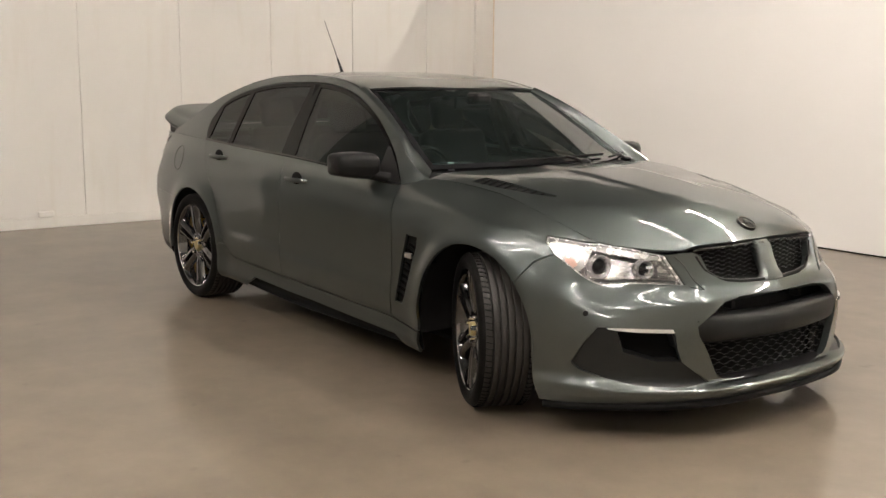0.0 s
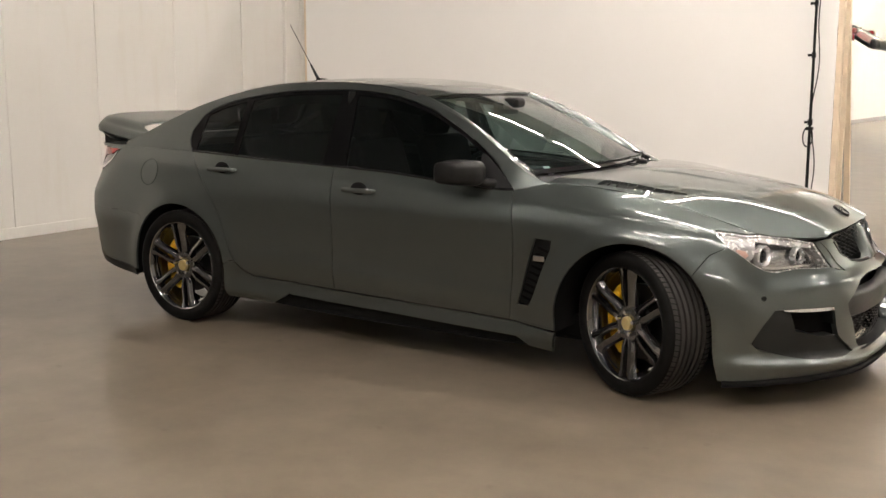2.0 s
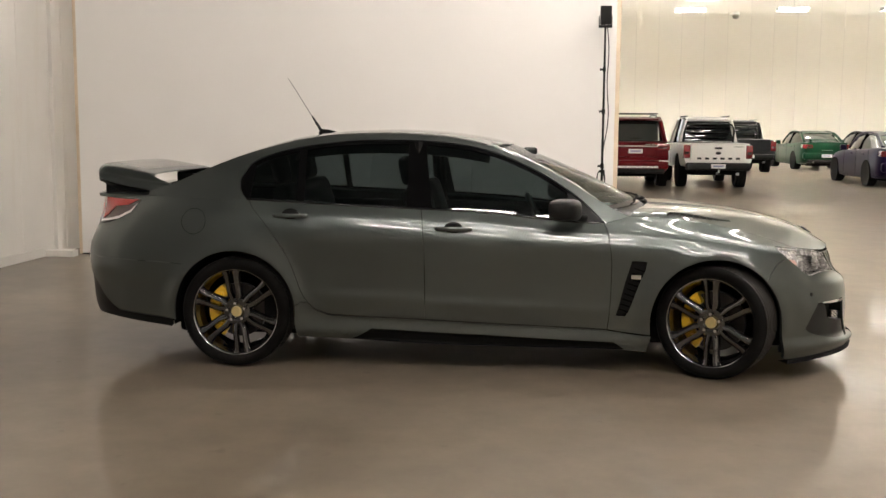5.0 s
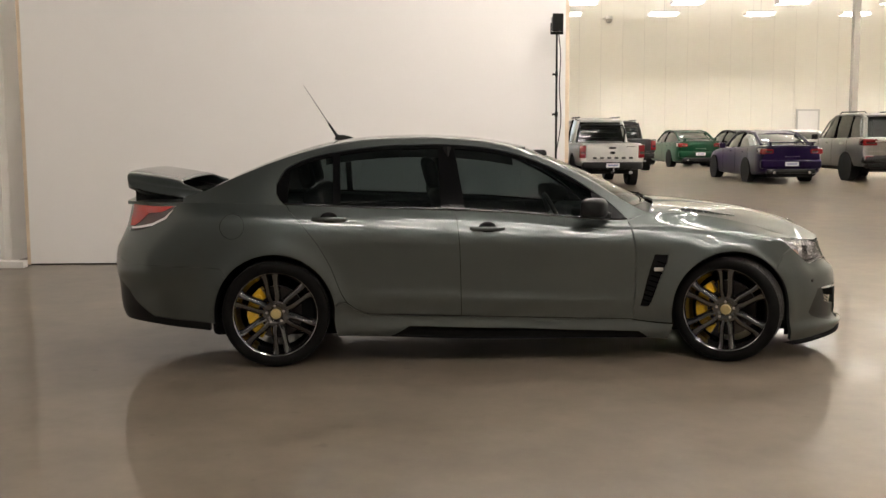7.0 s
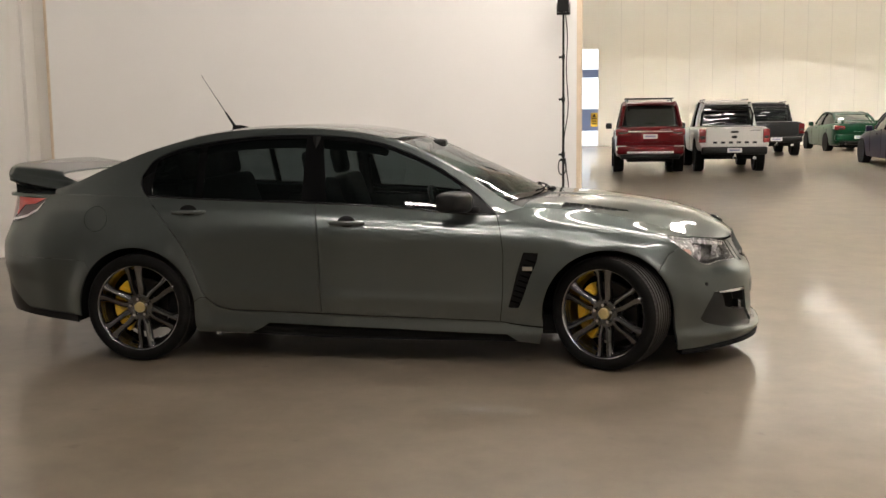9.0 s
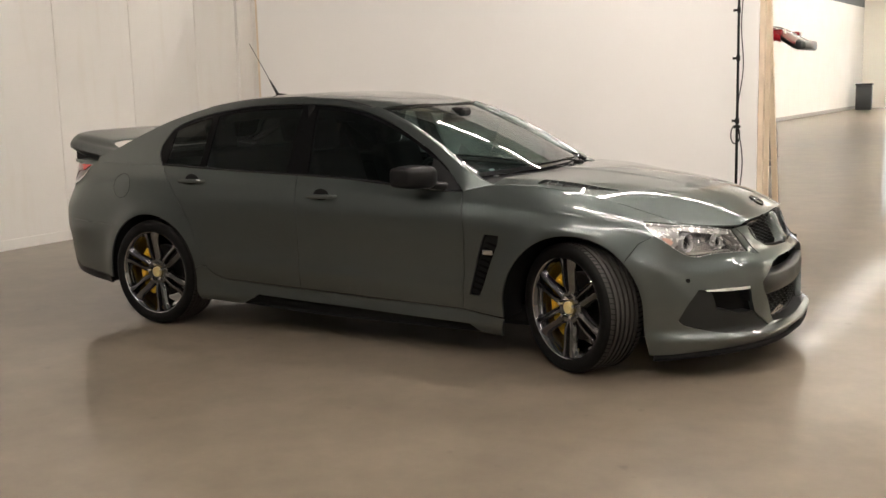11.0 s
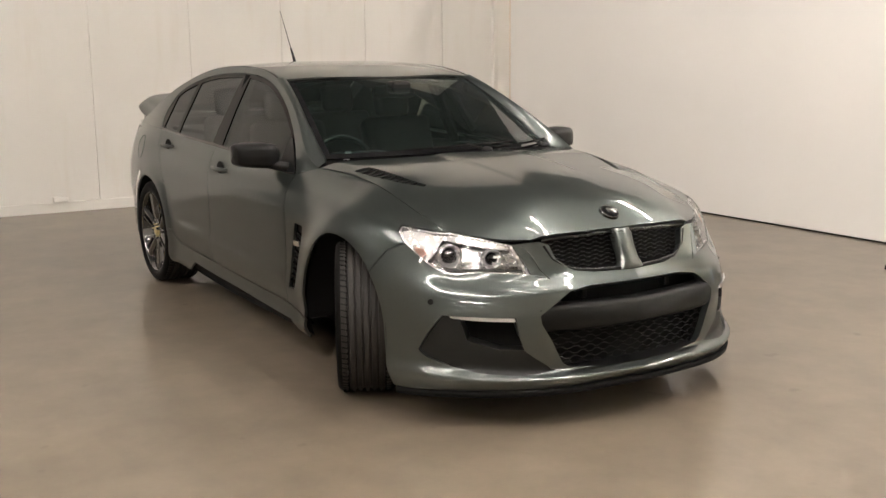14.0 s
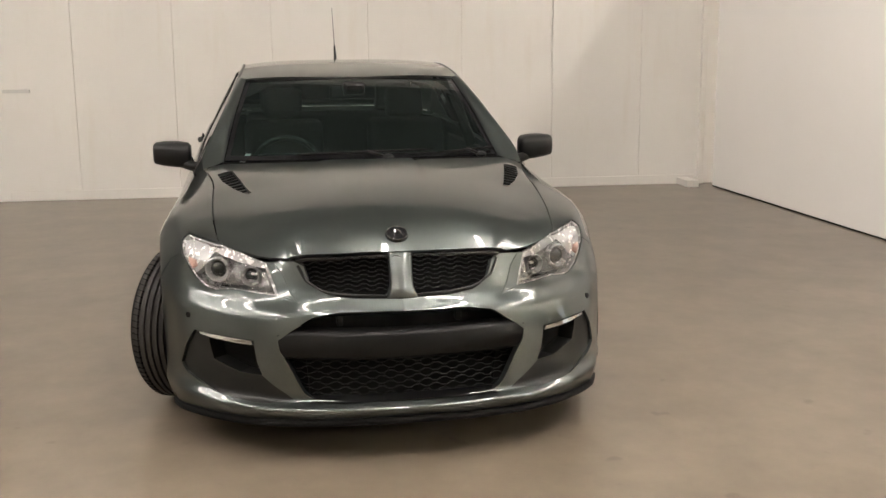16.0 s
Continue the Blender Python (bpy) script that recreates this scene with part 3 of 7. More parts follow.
# plan of the body at its widest, from the middle of the nose round the right side to the tail
RING = np.array([(2.425, 0), (2.413, 0.20), (2.385, 0.40), (2.308, 0.585), (2.15, 0.775), (1.99, 0.882), (1.80, 0.930), (1.4575, 0.947), (0.85, 0.947),
                 (0, 0.947), (-0.9, 0.947), (-1.4575, 0.945), (-2.0, 0.905), (-2.33, 0.80), (-2.48, 0.64), (-2.55, 0.38), (-2.575, 0)])
ch = np.concatenate([[0], np.cumsum(np.hypot(*np.diff(RING, axis=0).T))])
RX, RW = pchip(ch, RING[:, 0]), pchip(ch, RING[:, 1])
SEND = ch[-1]
ss = np.linspace(0, SEND, 900)


def smooth_line(y, k=9):
    p = np.concatenate([2 * y[0] - y[k:0:-1], y, 2 * y[-1] - y[-2:-k - 2:-1]])
    w = np.hanning(2 * k + 3)[1:-1]
    return np.convolve(p, w / w.sum(), "valid")


rx, rw = smooth_line(RX(ss), 16), smooth_line(RW(ss), 16)
tx, tw = np.gradient(rx), np.gradient(rw)
tl = np.hypot(tx, tw)
nx, nw = tw / tl, -tx / tl
nx[0], nw[0], nx[-1], nw[-1] = 1, 0, -1, 0


def s_of_x(x):
    k = np.argmax(rw > 0.5)
    e = len(rx) - np.argmax(rw[::-1] > 0.3)
    return float(np.interp(-x, -rx[k:e], ss[k:e]))


def s_of_w(w):
    k = np.argmax(rw > 0.9)
    return float(np.interp(w, rw[:k], ss[:k]))


# eight lines run along the body from sill to shoulder: height and distance from the plan at each station
STATIONS = [0, s_of_w(0.40), s_of_x(2.15), s_of_x(1.87), s_of_x(1.4575), s_of_x(0.98), s_of_x(0.80), s_of_x(0), s_of_x(-0.9), s_of_x(-1.4575), s_of_x(-2.0), s_of_x(-2.40), SEND]
LZ = [
    (0.172, 0.170, 0.155, 0.13, 0.15, 0.15, 0.15, 0.15, 0.18, 0.20, 0.25, 0.285, 0.29),
    (0.206, 0.208, 0.208, 0.205, 0.25, 0.22, 0.22, 0.22, 0.24, 0.25, 0.30, 0.335, 0.34),
    (0.240, 0.245, 0.265, 0.28, 0.36, 0.29, 0.295, 0.31, 0.33, 0.34, 0.38, 0.40, 0.40),
    (0.40, 0.40, 0.40, 0.42, 0.50, 0.385, 0.385, 0.40, 0.415, 0.43, 0.47, 0.50, 0.50),
    (0.555, 0.55, 0.53, 0.56, 0.64, 0.58, 0.58, 0.60, 0.60, 0.60, 0.62, 0.62, 0.62),
    (0.62, 0.615, 0.61, 0.68, 0.74, 0.74, 0.76, 0.78, 0.80, 0.77, 0.78, 0.72, 0.72),
    (0.70, 0.685, 0.70, 0.785, 0.835, 0.86, 0.865, 0.90, 0.93, 0.93, 0.94, 0.90, 0.90),
    (0.778, 0.752, 0.775, 0.835, 0.930, 0.972, 0.930, 0.988, 1.022, 1.046, 1.058, 1.06, 1.06),
]
LO = [
    (0.03, 0.03, 0.015, -0.01, -0.05, -0.03, -0.03, -0.03, -0.03, -0.03, -0.01, -0.005, -0.01),
    (0.050, 0.050, 0.032, 0.008, 0.0, -0.004, -0.004, -0.004, -0.004, 0.0, 0.0, 0.010, 0.015),
    (0.0, 0.0, 0.002, 0.0, 0.0, -0.012, -0.012, -0.012, -0.012, 0.0, 0.0, 0.018, 0.024),
    (0.004, 0.004, 0.004, 0.0, 0.0, -0.001, -0.001, -0.001, -0.001, 0.002, 0.0, 0.025, 0.03),
    (-0.008, -0.012, -0.024, 0.0, 0.005, -0.003, -0.003, -0.002, -0.002, 0.003, 0.008, 0.042, 0.045),
    (-0.052, -0.073, -0.076, -0.026, 0.008, -0.004, -0.002, 0.0, -0.002, 0.006, 0.003, 0.038, 0.038),
    (-0.095, -0.106, -0.112, -0.072, -0.022, -0.035, -0.030, -0.028, -0.028, -0.022, -0.022, -0.03, -0.08),
    (-0.128, -0.128, -0.155, -0.205, -0.215, -0.150, -0.085, -0.079, -0.078, -0.083, -0.092, -0.07, -0.12),
]
lz = np.stack([smooth_line(pchip(STATIONS, r)(ss), 12) for r in LZ], 1)
lo = np.stack([smooth_line(pchip(STATIONS, r)(ss), 12) for r in LO], 1)
NV = 141


def across(T):
    """Runs a smooth curve through the eight lines at every station."""
    v = np.linspace(0, 7, NV)
    d = np.diff(T, axis=1)
    m = np.zeros_like(T)
    m[:, 1:-1] = np.where(d[:, :-1] * d[:, 1:] > 0, 2 * d[:, :-1] * d[:, 1:] / np.where(np.abs(d[:, :-1] + d[:, 1:]) < 1e-9, 1, d[:, :-1] + d[:, 1:]), 0)
    m[:, 0], m[:, -1] = d[:, 0], d[:, -1]
    i = np.minimum(v.astype(int), 6)
    t = v - i
    return (2 * t**3 - 3 * t**2 + 1) * T[:, i] + (t**3 - 2 * t**2 + t) * m[:, i] + (3 * t**2 - 2 * t**3) * T[:, i + 1] + (t**3 - t**2) * m[:, i + 1]


TZ, TO = across(lz), across(lo)
for k in range(3):  # soften the creases a little
    TO[:, 1:-1] = (TO[:, :-2] + 2 * TO[:, 1:-1] + TO[:, 2:]) / 4
    TZ[:, 1:-1] = (TZ[:, :-2] + 2 * TZ[:, 1:-1] + TZ[:, 2:]) / 4
FW, RWH, ARCH = (1.485, 0.343), (-1.462, 0.343), 0.388


def body_fn(U, V):
    X = rx[:, None] + nx[:, None] * TO
    W = rw[:, None] + nw[:, None] * TO
    for cx, cz in (FW, RWH):  # flared wheel arches
        r = np.hypot(rx[:, None] - cx, TZ - cz)
        W = W + 0.020 * np.exp(-(((r - 0.385) / 0.075) ** 2)) * (np.abs(rw[:, None]) > 0.6)
    # a sharp feature line low on the doors
    zc_ = np.interp(rx, (-0.95, 0.85), (0.460, 0.430))[:, None]
    on = (np.clip((rx + 1.0) / 0.25, 0, 1) * np.clip((0.95 - rx) / 0.15, 0, 1) * (rw > 0.8))[:, None]
    W = W + 0.0065 * on * np.exp(-(((TZ - zc_) / np.where(TZ > zc_, 0.017, 0.050)) ** 2))
    return X, -W, TZ


BODY = Surf(body_fn, 0, SEND, 900, 0, 7, NV, scale=(1, 0.12), out=-1)


def v_of(s, z):
    i = int(round(s / SEND * 899))
    return float(np.interp(z, TZ[i], np.linspace(0, 7, NV)))


def bx(x, z):
    s = s_of_x(x)
    return s, (7 if z is None else v_of(s, z))


def bw(w, z):
    s = s_of_w(w)
    return s, (7 if z is None else v_of(s, z))


def near(x, w, z):
    """The place on the body sheet that lies nearest to a point of the right side."""
    i = np.unravel_index(np.argmin(((BODY.P - (x, -w, z)) ** 2).sum(-1)), BODY.P.shape[:2])
    return float(np.linspace(0, SEND, 900)[i[0]]), float(np.linspace(0, 7, NV)[i[1]])


def shoulder(xa, xb, n=12):
    return [bx(x, None) for x in np.linspace(xa, xb, n)]


def arch(c, a0, a1, r=ARCH, n=22):
    return [bx(c[0] + r * math.cos(radians(a)), c[1] + r * math.sin(radians(a))) for a in np.linspace(a0, a1, n)]


def on_body(x, z):
    p, n = BODY.at(np.array([bx(x, z)]))
    return Vector(p[0]), Vector(n[0])


# outline of the headlamps, from the rear corner down, along the foot and back along the top
LAMP_FOOT = [near(1.856, 0.850, 0.780), near(1.905, 0.850, 0.738), near(1.972, 0.826, 0.690), near(2.034, 0.788, 0.648), near(2.070, 0.757, 0.632), near(2.105, 0.725, 0.627), near(2.16, 0.655, 0.636), near(2.20, 0.60, 0.635), near(2.282, 0.470, 0.628)]
LAMP_HEAD = [near(2.205, 0.512, 0.741), near(2.10, 0.608, 0.763), near(2.00, 0.684, 0.782), near(1.93, 0.744, 0.793), near(1.87, 0.796, 0.802), near(1.838, 0.825, 0.806)]
LAMP = LAMP_FOOT + LAMP_HEAD
# doors and wings
for side in "RL":
    panel("front_door", BODY, [bx(0.842, 0.292), bx(0.86, 0.50), bx(0.862, 0.70), bx(0.85, 0.80), bx(0.835, 0.88)] + shoulder(0.815, -0.302, 20)
          + [bx(-0.287, 0.90), bx(-0.275, 0.75), bx(-0.268, 0.50), bx(-0.264, 0.325)], M["paint"], car, sides=side)
    panel("rear_door", BODY, [bx(-0.264, 0.325), bx(-0.268, 0.50), bx(-0.275, 0.75), bx(-0.287, 0.90)] + shoulder(-0.302, -1.385, 18)
          + [bx(-1.36, 1.0), bx(-1.298, 0.935), bx(-1.19, 0.80), bx(-1.10, 0.645), bx(-1.045, 0.50), bx(-1.0, 0.42), bx(-0.94, 0.37), bx(-0.86, 0.343)], M["paint"], car, sides=side)
    panel("front_wing", BODY, [bx(0.842, 0.292), bx(0.86, 0.50), bx(0.862, 0.70), bx(0.85, 0.80), bx(0.835, 0.88)] + shoulder(0.815, 1.93, 32)
          + LAMP_HEAD[2:] + LAMP_FOOT[:2] + [bx(1.84, 0.70)] + arch(FW, 42, 188, n=40) + [bx(1.10, 0.268), bx(1.0, 0.272)],
          M["paint"], car, sides=side, h=0.022, holes=[[bx(0.985, 0.712), bx(1.07, 0.708), bx(1.062, 0.66), bx(0.95, 0.376), bx(0.892, 0.378)]])
    panel("rear_quarter_panel", BODY, [bx(-1.36, 1.0), bx(-1.298, 0.935), bx(-1.19, 0.80), bx(-1.10, 0.645), bx(-1.045, 0.50), bx(-1.002, 0.42), bx(-1.04, 0.42)] + arch(RWH, 8, 142, n=34)
          + [bx(-1.80, 0.64), bx(-2.1, 0.652), bx(-2.38, 0.662), bx(-2.46, 0.70), bx(-2.465, 0.86), bx(-2.462, 1.05)] + shoulder(-2.45, -1.385, 18),
          M["paint"], car, sides=side, h=0.024, gap=0.001, holes=[[bx(-2.11, 1.034), bx(-2.16, 0.965), bx(-2.24, 0.915), bx(-2.33, 0.885), bx(-2.44, 0.868), bx(-2.455, 1.045)]])
    sill = panel("side_skirt", BODY, [bx(-1.042, 0.418), bx(-1.078, 0.392), bx(-1.080, 0.30), bx(-1.060, 0.20), bx(-0.73, 0.19), bx(-0.60, 0.262), bx(0.10, 0.24), bx(0.886, 0.213), bx(0.955, 0.165),
          bx(1.08, 0.155), bx(1.105, 0.26), bx(0.95, 0.272), bx(0.842, 0.288), bx(-0.264, 0.320), bx(-0.86, 0.338), bx(-0.94, 0.365), bx(-1.0, 0.415)], M["paint"], car, sides=side, gap=0.0015)[0]
    panel("skirt_blade", BODY, [bx(-0.74, 0.186), bx(-0.60, 0.256), bx(0.10, 0.234), bx(0.882, 0.207), bx(0.955, 0.156), bx(0.60, 0.152), bx(-0.50, 0.168)], M["dark"], sill, sides=side, lift=-0.035, depth=0.05)
    # rear bumper flank with its black lower blade
    rb = panel("rear_bumper", BODY, [bx(-1.80, 0.64), bx(-2.1, 0.652), bx(-2.38, 0.662), bx(-2.46, 0.70), (SEND, v_of(SEND, 0.70)), (SEND, v_of(SEND, 0.55)), bx(-2.47, 0.55), bx(-2.41, 0.49), bx(-2.34, 0.40), bx(-2.25, 0.328),
          bx(-1.88, 0.297)] + arch(RWH, 192, 142, n=14)[1:], M["paint"], car, sides=side, gap=0.0006)[0]
    panel("diffuser", BODY, [bx(-1.875, 0.292), bx(-2.25, 0.323), bx(-2.34, 0.395), bx(-2.41, 0.485), bx(-2.47, 0.545), (SEND, v_of(SEND, 0.545)), (SEND, 0), bx(-2.40, 0.28), bx(-2.2, 0.25), bx(-1.88, 0.222)], M["black_satin"], rb, sides=side, lift=-0.004)
    # wing vent
    vent = panel("wing_vent", BODY, [bx(0.986, 0.709), bx(1.068, 0.706), bx(1.06, 0.66), bx(0.949, 0.379), bx(0.895, 0.381)], M["dark"], car, sides=side, lift=-0.020, gap=0)[0]
    sg = -1 if side == "R" else 1
    for k in range(9):
        z = 0.41 + 0.031 * k
        x = 0.918 + (z - 0.38) * 0.36
        p, n = on_body(x + 0.012, z)
        p = p - n * 0.008
        bm = box_bm(-0.034, 0.034, -0.004, 0.006, -0.004, 0.004, m=Matrix.Translation((p.x, p.y * -sg, p.z)) @ pose(0, 0, 0, 0, 18, 0))
        part("slat", bm, M["surround"], vent)
    p, n = on_body(1.008, 0.617)
    part("badge_plate", box_bm(-0.03, 0.03, -0.006, 0.006, -0.014, 0.014, 0.003, m=Matrix.Translation((p.x, (p.y - 0.004) * -sg, p.z))), M["chrome"], vent, "small chrome badge plate")
    # handles
    for x, z in ((-0.097, 0.888), (-1.11, 0.954)):
        p, n = on_body(x, z)
        at = Matrix.Translation((p.x, p.y * -sg, p.z))
        # flat black bulge stands in for the shaded hollow behind the handle
        cup = bmesh.new()
        bmesh.ops.create_uvsphere(cup, u_segments=24, v_segments=12, radius=1, matrix=at @ Matrix.Diagonal((0.058, 0.010, 0.043, 1)))
        cup = part("handle_cup_shade", cup, M["dark"], car, smooth=True)
        bar = bmesh.new()
        prof = [(-0.112, 0.004, 0.007), (-0.10, 0.020, 0.012), (-0.05, 0.030, 0.014), (0.0, 0.033, 0.014), (0.05, 0.030, 0.014), (0.10, 0.019, 0.012), (0.112, 0.004, 0.008)]
        rings = []
        for px, py, hz in prof:
            rings.append([bar.verts.new(at @ Vector((px, sg * (py + 0.006 * math.cos(a)), hz * math.sin(a)))) for a in np.linspace(0, math.tau, 10, endpoint=False)])
        for r0, r1 in zip(rings, rings[1:]):
            for k in range(10):
                bar.faces.new((r0[k], r0[(k + 1) % 10], r1[(k + 1) % 10], r1[k]))
        bar.faces.new(rings[0]), bar.faces.new(rings[-1])
        bmesh.ops.recalc_face_normals(bar, faces=bar.faces)
        part("door_handle", bar, M["paint"], car, smooth=True)

# fuel flap: a round seam on the right rear quarter
p, n = on_body(-1.727, 0.908)
ring = [p + n * 0.0015 + Vector((0.078 * math.cos(a), 0, 0.078 * math.sin(a))) for a in np.linspace(0, math.tau, 41)]
ring = [on_body(q.x, q.z)[0] + n * 0.0008 for q in ring]
part("fuel_flap_seam", tube_bm(ring, 0.0014, 6), M["dark"], car)

# front bumper with its openings
MOUTH = [(0.0, 0.573), (0.25, 0.571), (0.345, 0.556), (0.40, 0.520), (0.476, 0.466), (0.470, 0.43), (0.43, 0.36), (0.38, 0.262), (0.35, 0.242), (0.20, 0.231), (0.0, 0.227)]
GRILLE = [(0.0, 0.614), (0.20, 0.617), (0.29, 0.629), (0.322, 0.643), (0.367, 0.675), (0.395, 0.733)]
FOG = [near(2.117, 0.797, 0.460), near(2.21, 0.702, 0.462), near(2.318, 0.568, 0.458), near(2.325, 0.556, 0.38), near(2.334, 0.535, 0.325), near(2.37, 0.455, 0.262), near(2.385, 0.42, 0.240), near(2.355, 0.545, 0.226), near(2.244, 0.698, 0.236),
       near(2.13, 0.795, 0.262), near(2.06, 0.842, 0.285), near(2.03, 0.862, 0.312), near(2.083, 0.831, 0.40)]
half = ([bw(w, z) for w, z in GRILLE] + [near(2.248, 0.402, 0.748), near(2.228, 0.455, 0.748)] + LAMP_HEAD[:1] + LAMP_FOOT[:0:-1] + [bx(1.84, 0.70)]
        + arch(FW, 42, 5, n=12) + [bx(1.88, 0.25), bx(1.90, 0.13), (s_of_x(1.98), 0)] + [(s, 0) for s in np.linspace(s_of_x(2.05), 0, 14)] + [bw(w, z) for w, z in MOUTH[::-1]])
bumper = panel("front_bumper", BODY, half, M["paint"], car, holes=[FOG], h=0.016, gap=0.0015, keep_low=0.0, join=True, depth=0.03)[0]

# splitter under the lip
lip = [[], [], [], []]
for s in np.linspace(0, s_of_x(1.92), 40):
    p, n = BODY.at(np.array([(s, 0.0)]))
    p, n = Vector(p[0]), Vector((n[0][0], n[0][1] if s > 0 else 0, 0)).normalized()
    p.y = p.y if s > 0 else 0.0
    lip[0].append(p - n * 0.012 + Vector((0, 0, 0.004)))
    lip[1].append(p + n * 0.010 + Vector((0, 0, -0.006)))
    lip[2].append(p + n * 0.006 + Vector((0, 0, -0.028)))
    lip[3].append(p - n * 0.10 + Vector((0, 0, -0.030)))
lip = [[Vector((p.x, -p.y, p.z)) for p in ln[:0:-1]] + ln for ln in lip]
loft("splitter", lip, M["dark"], bumper)

# fog pockets
for side in "RL":
    sg = -1 if side == "R" else 1
    mouth_in = [near(2.172, 0.745, 0.446), near(2.21, 0.702, 0.448), near(2.312, 0.575, 0.444), near(2.322, 0.556, 0.38), near(2.334, 0.536, 0.325), near(2.28, 0.63, 0.330), near(2.195, 0.728, 0.365)]
    pocket = panel("fog_surround", BODY, FOG, M["fog_plastic"], bumper, sides=side, lift=-0.012, gap=0.0, h=0.02, depth=0.07, holes=[mouth_in])[0]
    panel("duct_back", BODY, [bx(1.99, 0.48), bw(0.66, 0.47), bw(0.40, 0.47), bw(0.36, 0.21), bw(0.66, 0.20), bx(1.97, 0.22)], M["dark"], pocket, sides=side, lift=-0.080, gap=0, h=0.05)
    panel("running_light", BODY, [near(2.140, 0.774, 0.463), near(2.21, 0.702, 0.464), near(2.312, 0.576, 0.460), near(2.316, 0.572, 0.446), near(2.21, 0.702, 0.451), near(2.146, 0.770, 0.455)], M["chrome"], bumper, sides=side, lift=0.006, gap=0, h=0.01, label="chrome-edged daytime running light strip")
    part("parking_sensor", cyl_bm(0.012, 0.012, 0.008, 16, m=Matrix.Translation((lambda p: (p.x, p.y * -sg, p.z))(on_body(2.075, 0.515)[0])) @ pose(0, 0, 0, 90, 0, sg * -50)), M["charcoal"], bumper)

# bonnet, windscreen, roof and tail: sheets seen from above


def L4(x):
    """The shoulder line's half width and height at x."""
    p, _ = BODY.at(np.array([bx(x, None)]))
    return -p[0][1], p[0][2]


XS = np.linspace(-2.45, 1.99, 120)
w4 = np.array([L4(x) for x in XS])
W4, Z4 = pchip(XS, w4[:, 0]), pchip(XS, w4[:, 1])
hz = pchip((0.90, 1.15, 1.375, 1.6, 1.8, 2.0, 2.1, 2.18, 2.24, 2.32), (1.020, 1.014, 1.004, 0.983, 0.957, 0.914, 0.882, 0.845, 0.809, 0.752))
kf = int(s_of_x(0.86) / SEND * 899)
P7 = BODY.P[:kf, -1][::-1]
crease_w = pchip((0.85, 1.2, 1.61, 1.9, 2.1, 2.25, 2.33), (0.74, 0.68, 0.555, 0.492, 0.440, 0.398, 0.37))
crease_drop = pchip((0.85, 1.2, 1.61, 1.9, 2.1, 2.25, 2.33), (0.016, 0.022, 0.044, 0.046, 0.040, 0.026, 0.02))


def he(x):
    return np.maximum(np.interp(x, P7[:, 0], -P7[:, 1]), 0.36)


def hood_fn(U, V):
    w, wc, drop = np.abs(V), crease_w(U), crease_drop(U)
    ze = np.minimum(np.interp(U, P7[:, 0], P7[:, 2]), hz(U) - drop - 0.004)
    inner = hz(U) - drop * (w / wc) ** 2.2
    slope = (hz(U) - drop - ze) / np.maximum(he(U) - wc, 0.02)
    outer = hz(U) - drop - np.clip(slope, 0.05, 0.9) * (w - wc)
    d = inner - outer
    z = np.where(w < 0.2, inner, (inner + outer - np.sqrt(d * d + 0.0072**2)) / 2)
    ridge = 0.225 - 0.05 * np.clip((U - 1.15) / 1.0, 0, 1)
    fade = np.clip((1.95 - U) / 0.6, 0, 1)
    z = z + 0.009 * fade / (1 + np.exp(np.clip((w - ridge) / 0.007, -40, 40)))
    return U, -V, z


HOOD = Surf(hood_fn, 0.85, 2.33, 260, -0.9, 0.9, 300, out=-1)
edge = [(float(x), float(he(x))) for x in np.linspace(0.97, 2.235, 40)] + [(2.256, 0.392), (2.270, 0.30), (2.279, 0.20), (2.285, 0.0)]
rear = [(1.145, 0.0), (1.13, 0.2), (1.09, 0.42), (1.03, 0.62), (0.985, 0.75)]
outline = edge + [(x, -w) for x, w in edge[-2::-1]] + [(x, -w) for x, w in rear[::-1]] + rear[1:]
VENT = [(1.205, 0.722), (1.225, 0.655), (1.36, 0.625), (1.50, 0.592), (1.605, 0.563), (1.615, 0.578), (1.50, 0.640), (1.36, 0.692)]
bonnet = panel("bonnet", HOOD, outline, M["paint"], car, h=0.024, gap=0.002, holes=[VENT, [(x, -w) for x, w in VENT]])[0]
for sg in (1, -1):
    v = panel("bonnet_vent", HOOD, [(x, w * sg) for x, w in VENT], M["black_satin"], bonnet, lift=-0.014, gap=0)[0]
    for k in range(8):
        x = 1.25 + 0.042 * k
        a, b = np.interp(x, (1.225, 1.36, 1.50, 1.605), (0.655, 0.625, 0.592, 0.563)), np.interp(x, (1.205, 1.36, 1.5, 1.615), (0.722, 0.692, 0.64, 0.578))
        pa, pb = HOOD.at(np.array([(x, a * sg), (x, b * sg)]))[0]
        part("slat", tube_bm([Vector(pa) - Vector((0, 0, 0.006)), Vector(pb) - Vector((0, 0, 0.006))], 0.005, 6), M["charcoal"], v)

# round nose badge: a dark disc with a ring and a plain curved figure
p, n = HOOD.at(np.array([(2.206, 0.0)]))
q = Vector(n[0]).to_track_quat("Z", "Y").to_matrix().to_4x4()
bm = cyl_bm(0.046, 0.043, 0.010, 40, m=Matrix.Translation(Vector(p[0]) + Vector(n[0]) * 0.004) @ q)
badge = part("nose_badge", bm, M["black_gloss"], bonnet, "round black badge with chrome figure", smooth=True)
ringp = [Matrix.Translation(Vector(p[0]) + Vector(n[0]) * 0.010) @ q @ Vector((0.041 * math.cos(a), 0.041 * math.sin(a), 0)) for a in np.linspace(0, math.tau, 33)]
part("ring", tube_bm(ringp, 0.0018, 6), M["wheel_face"], badge)
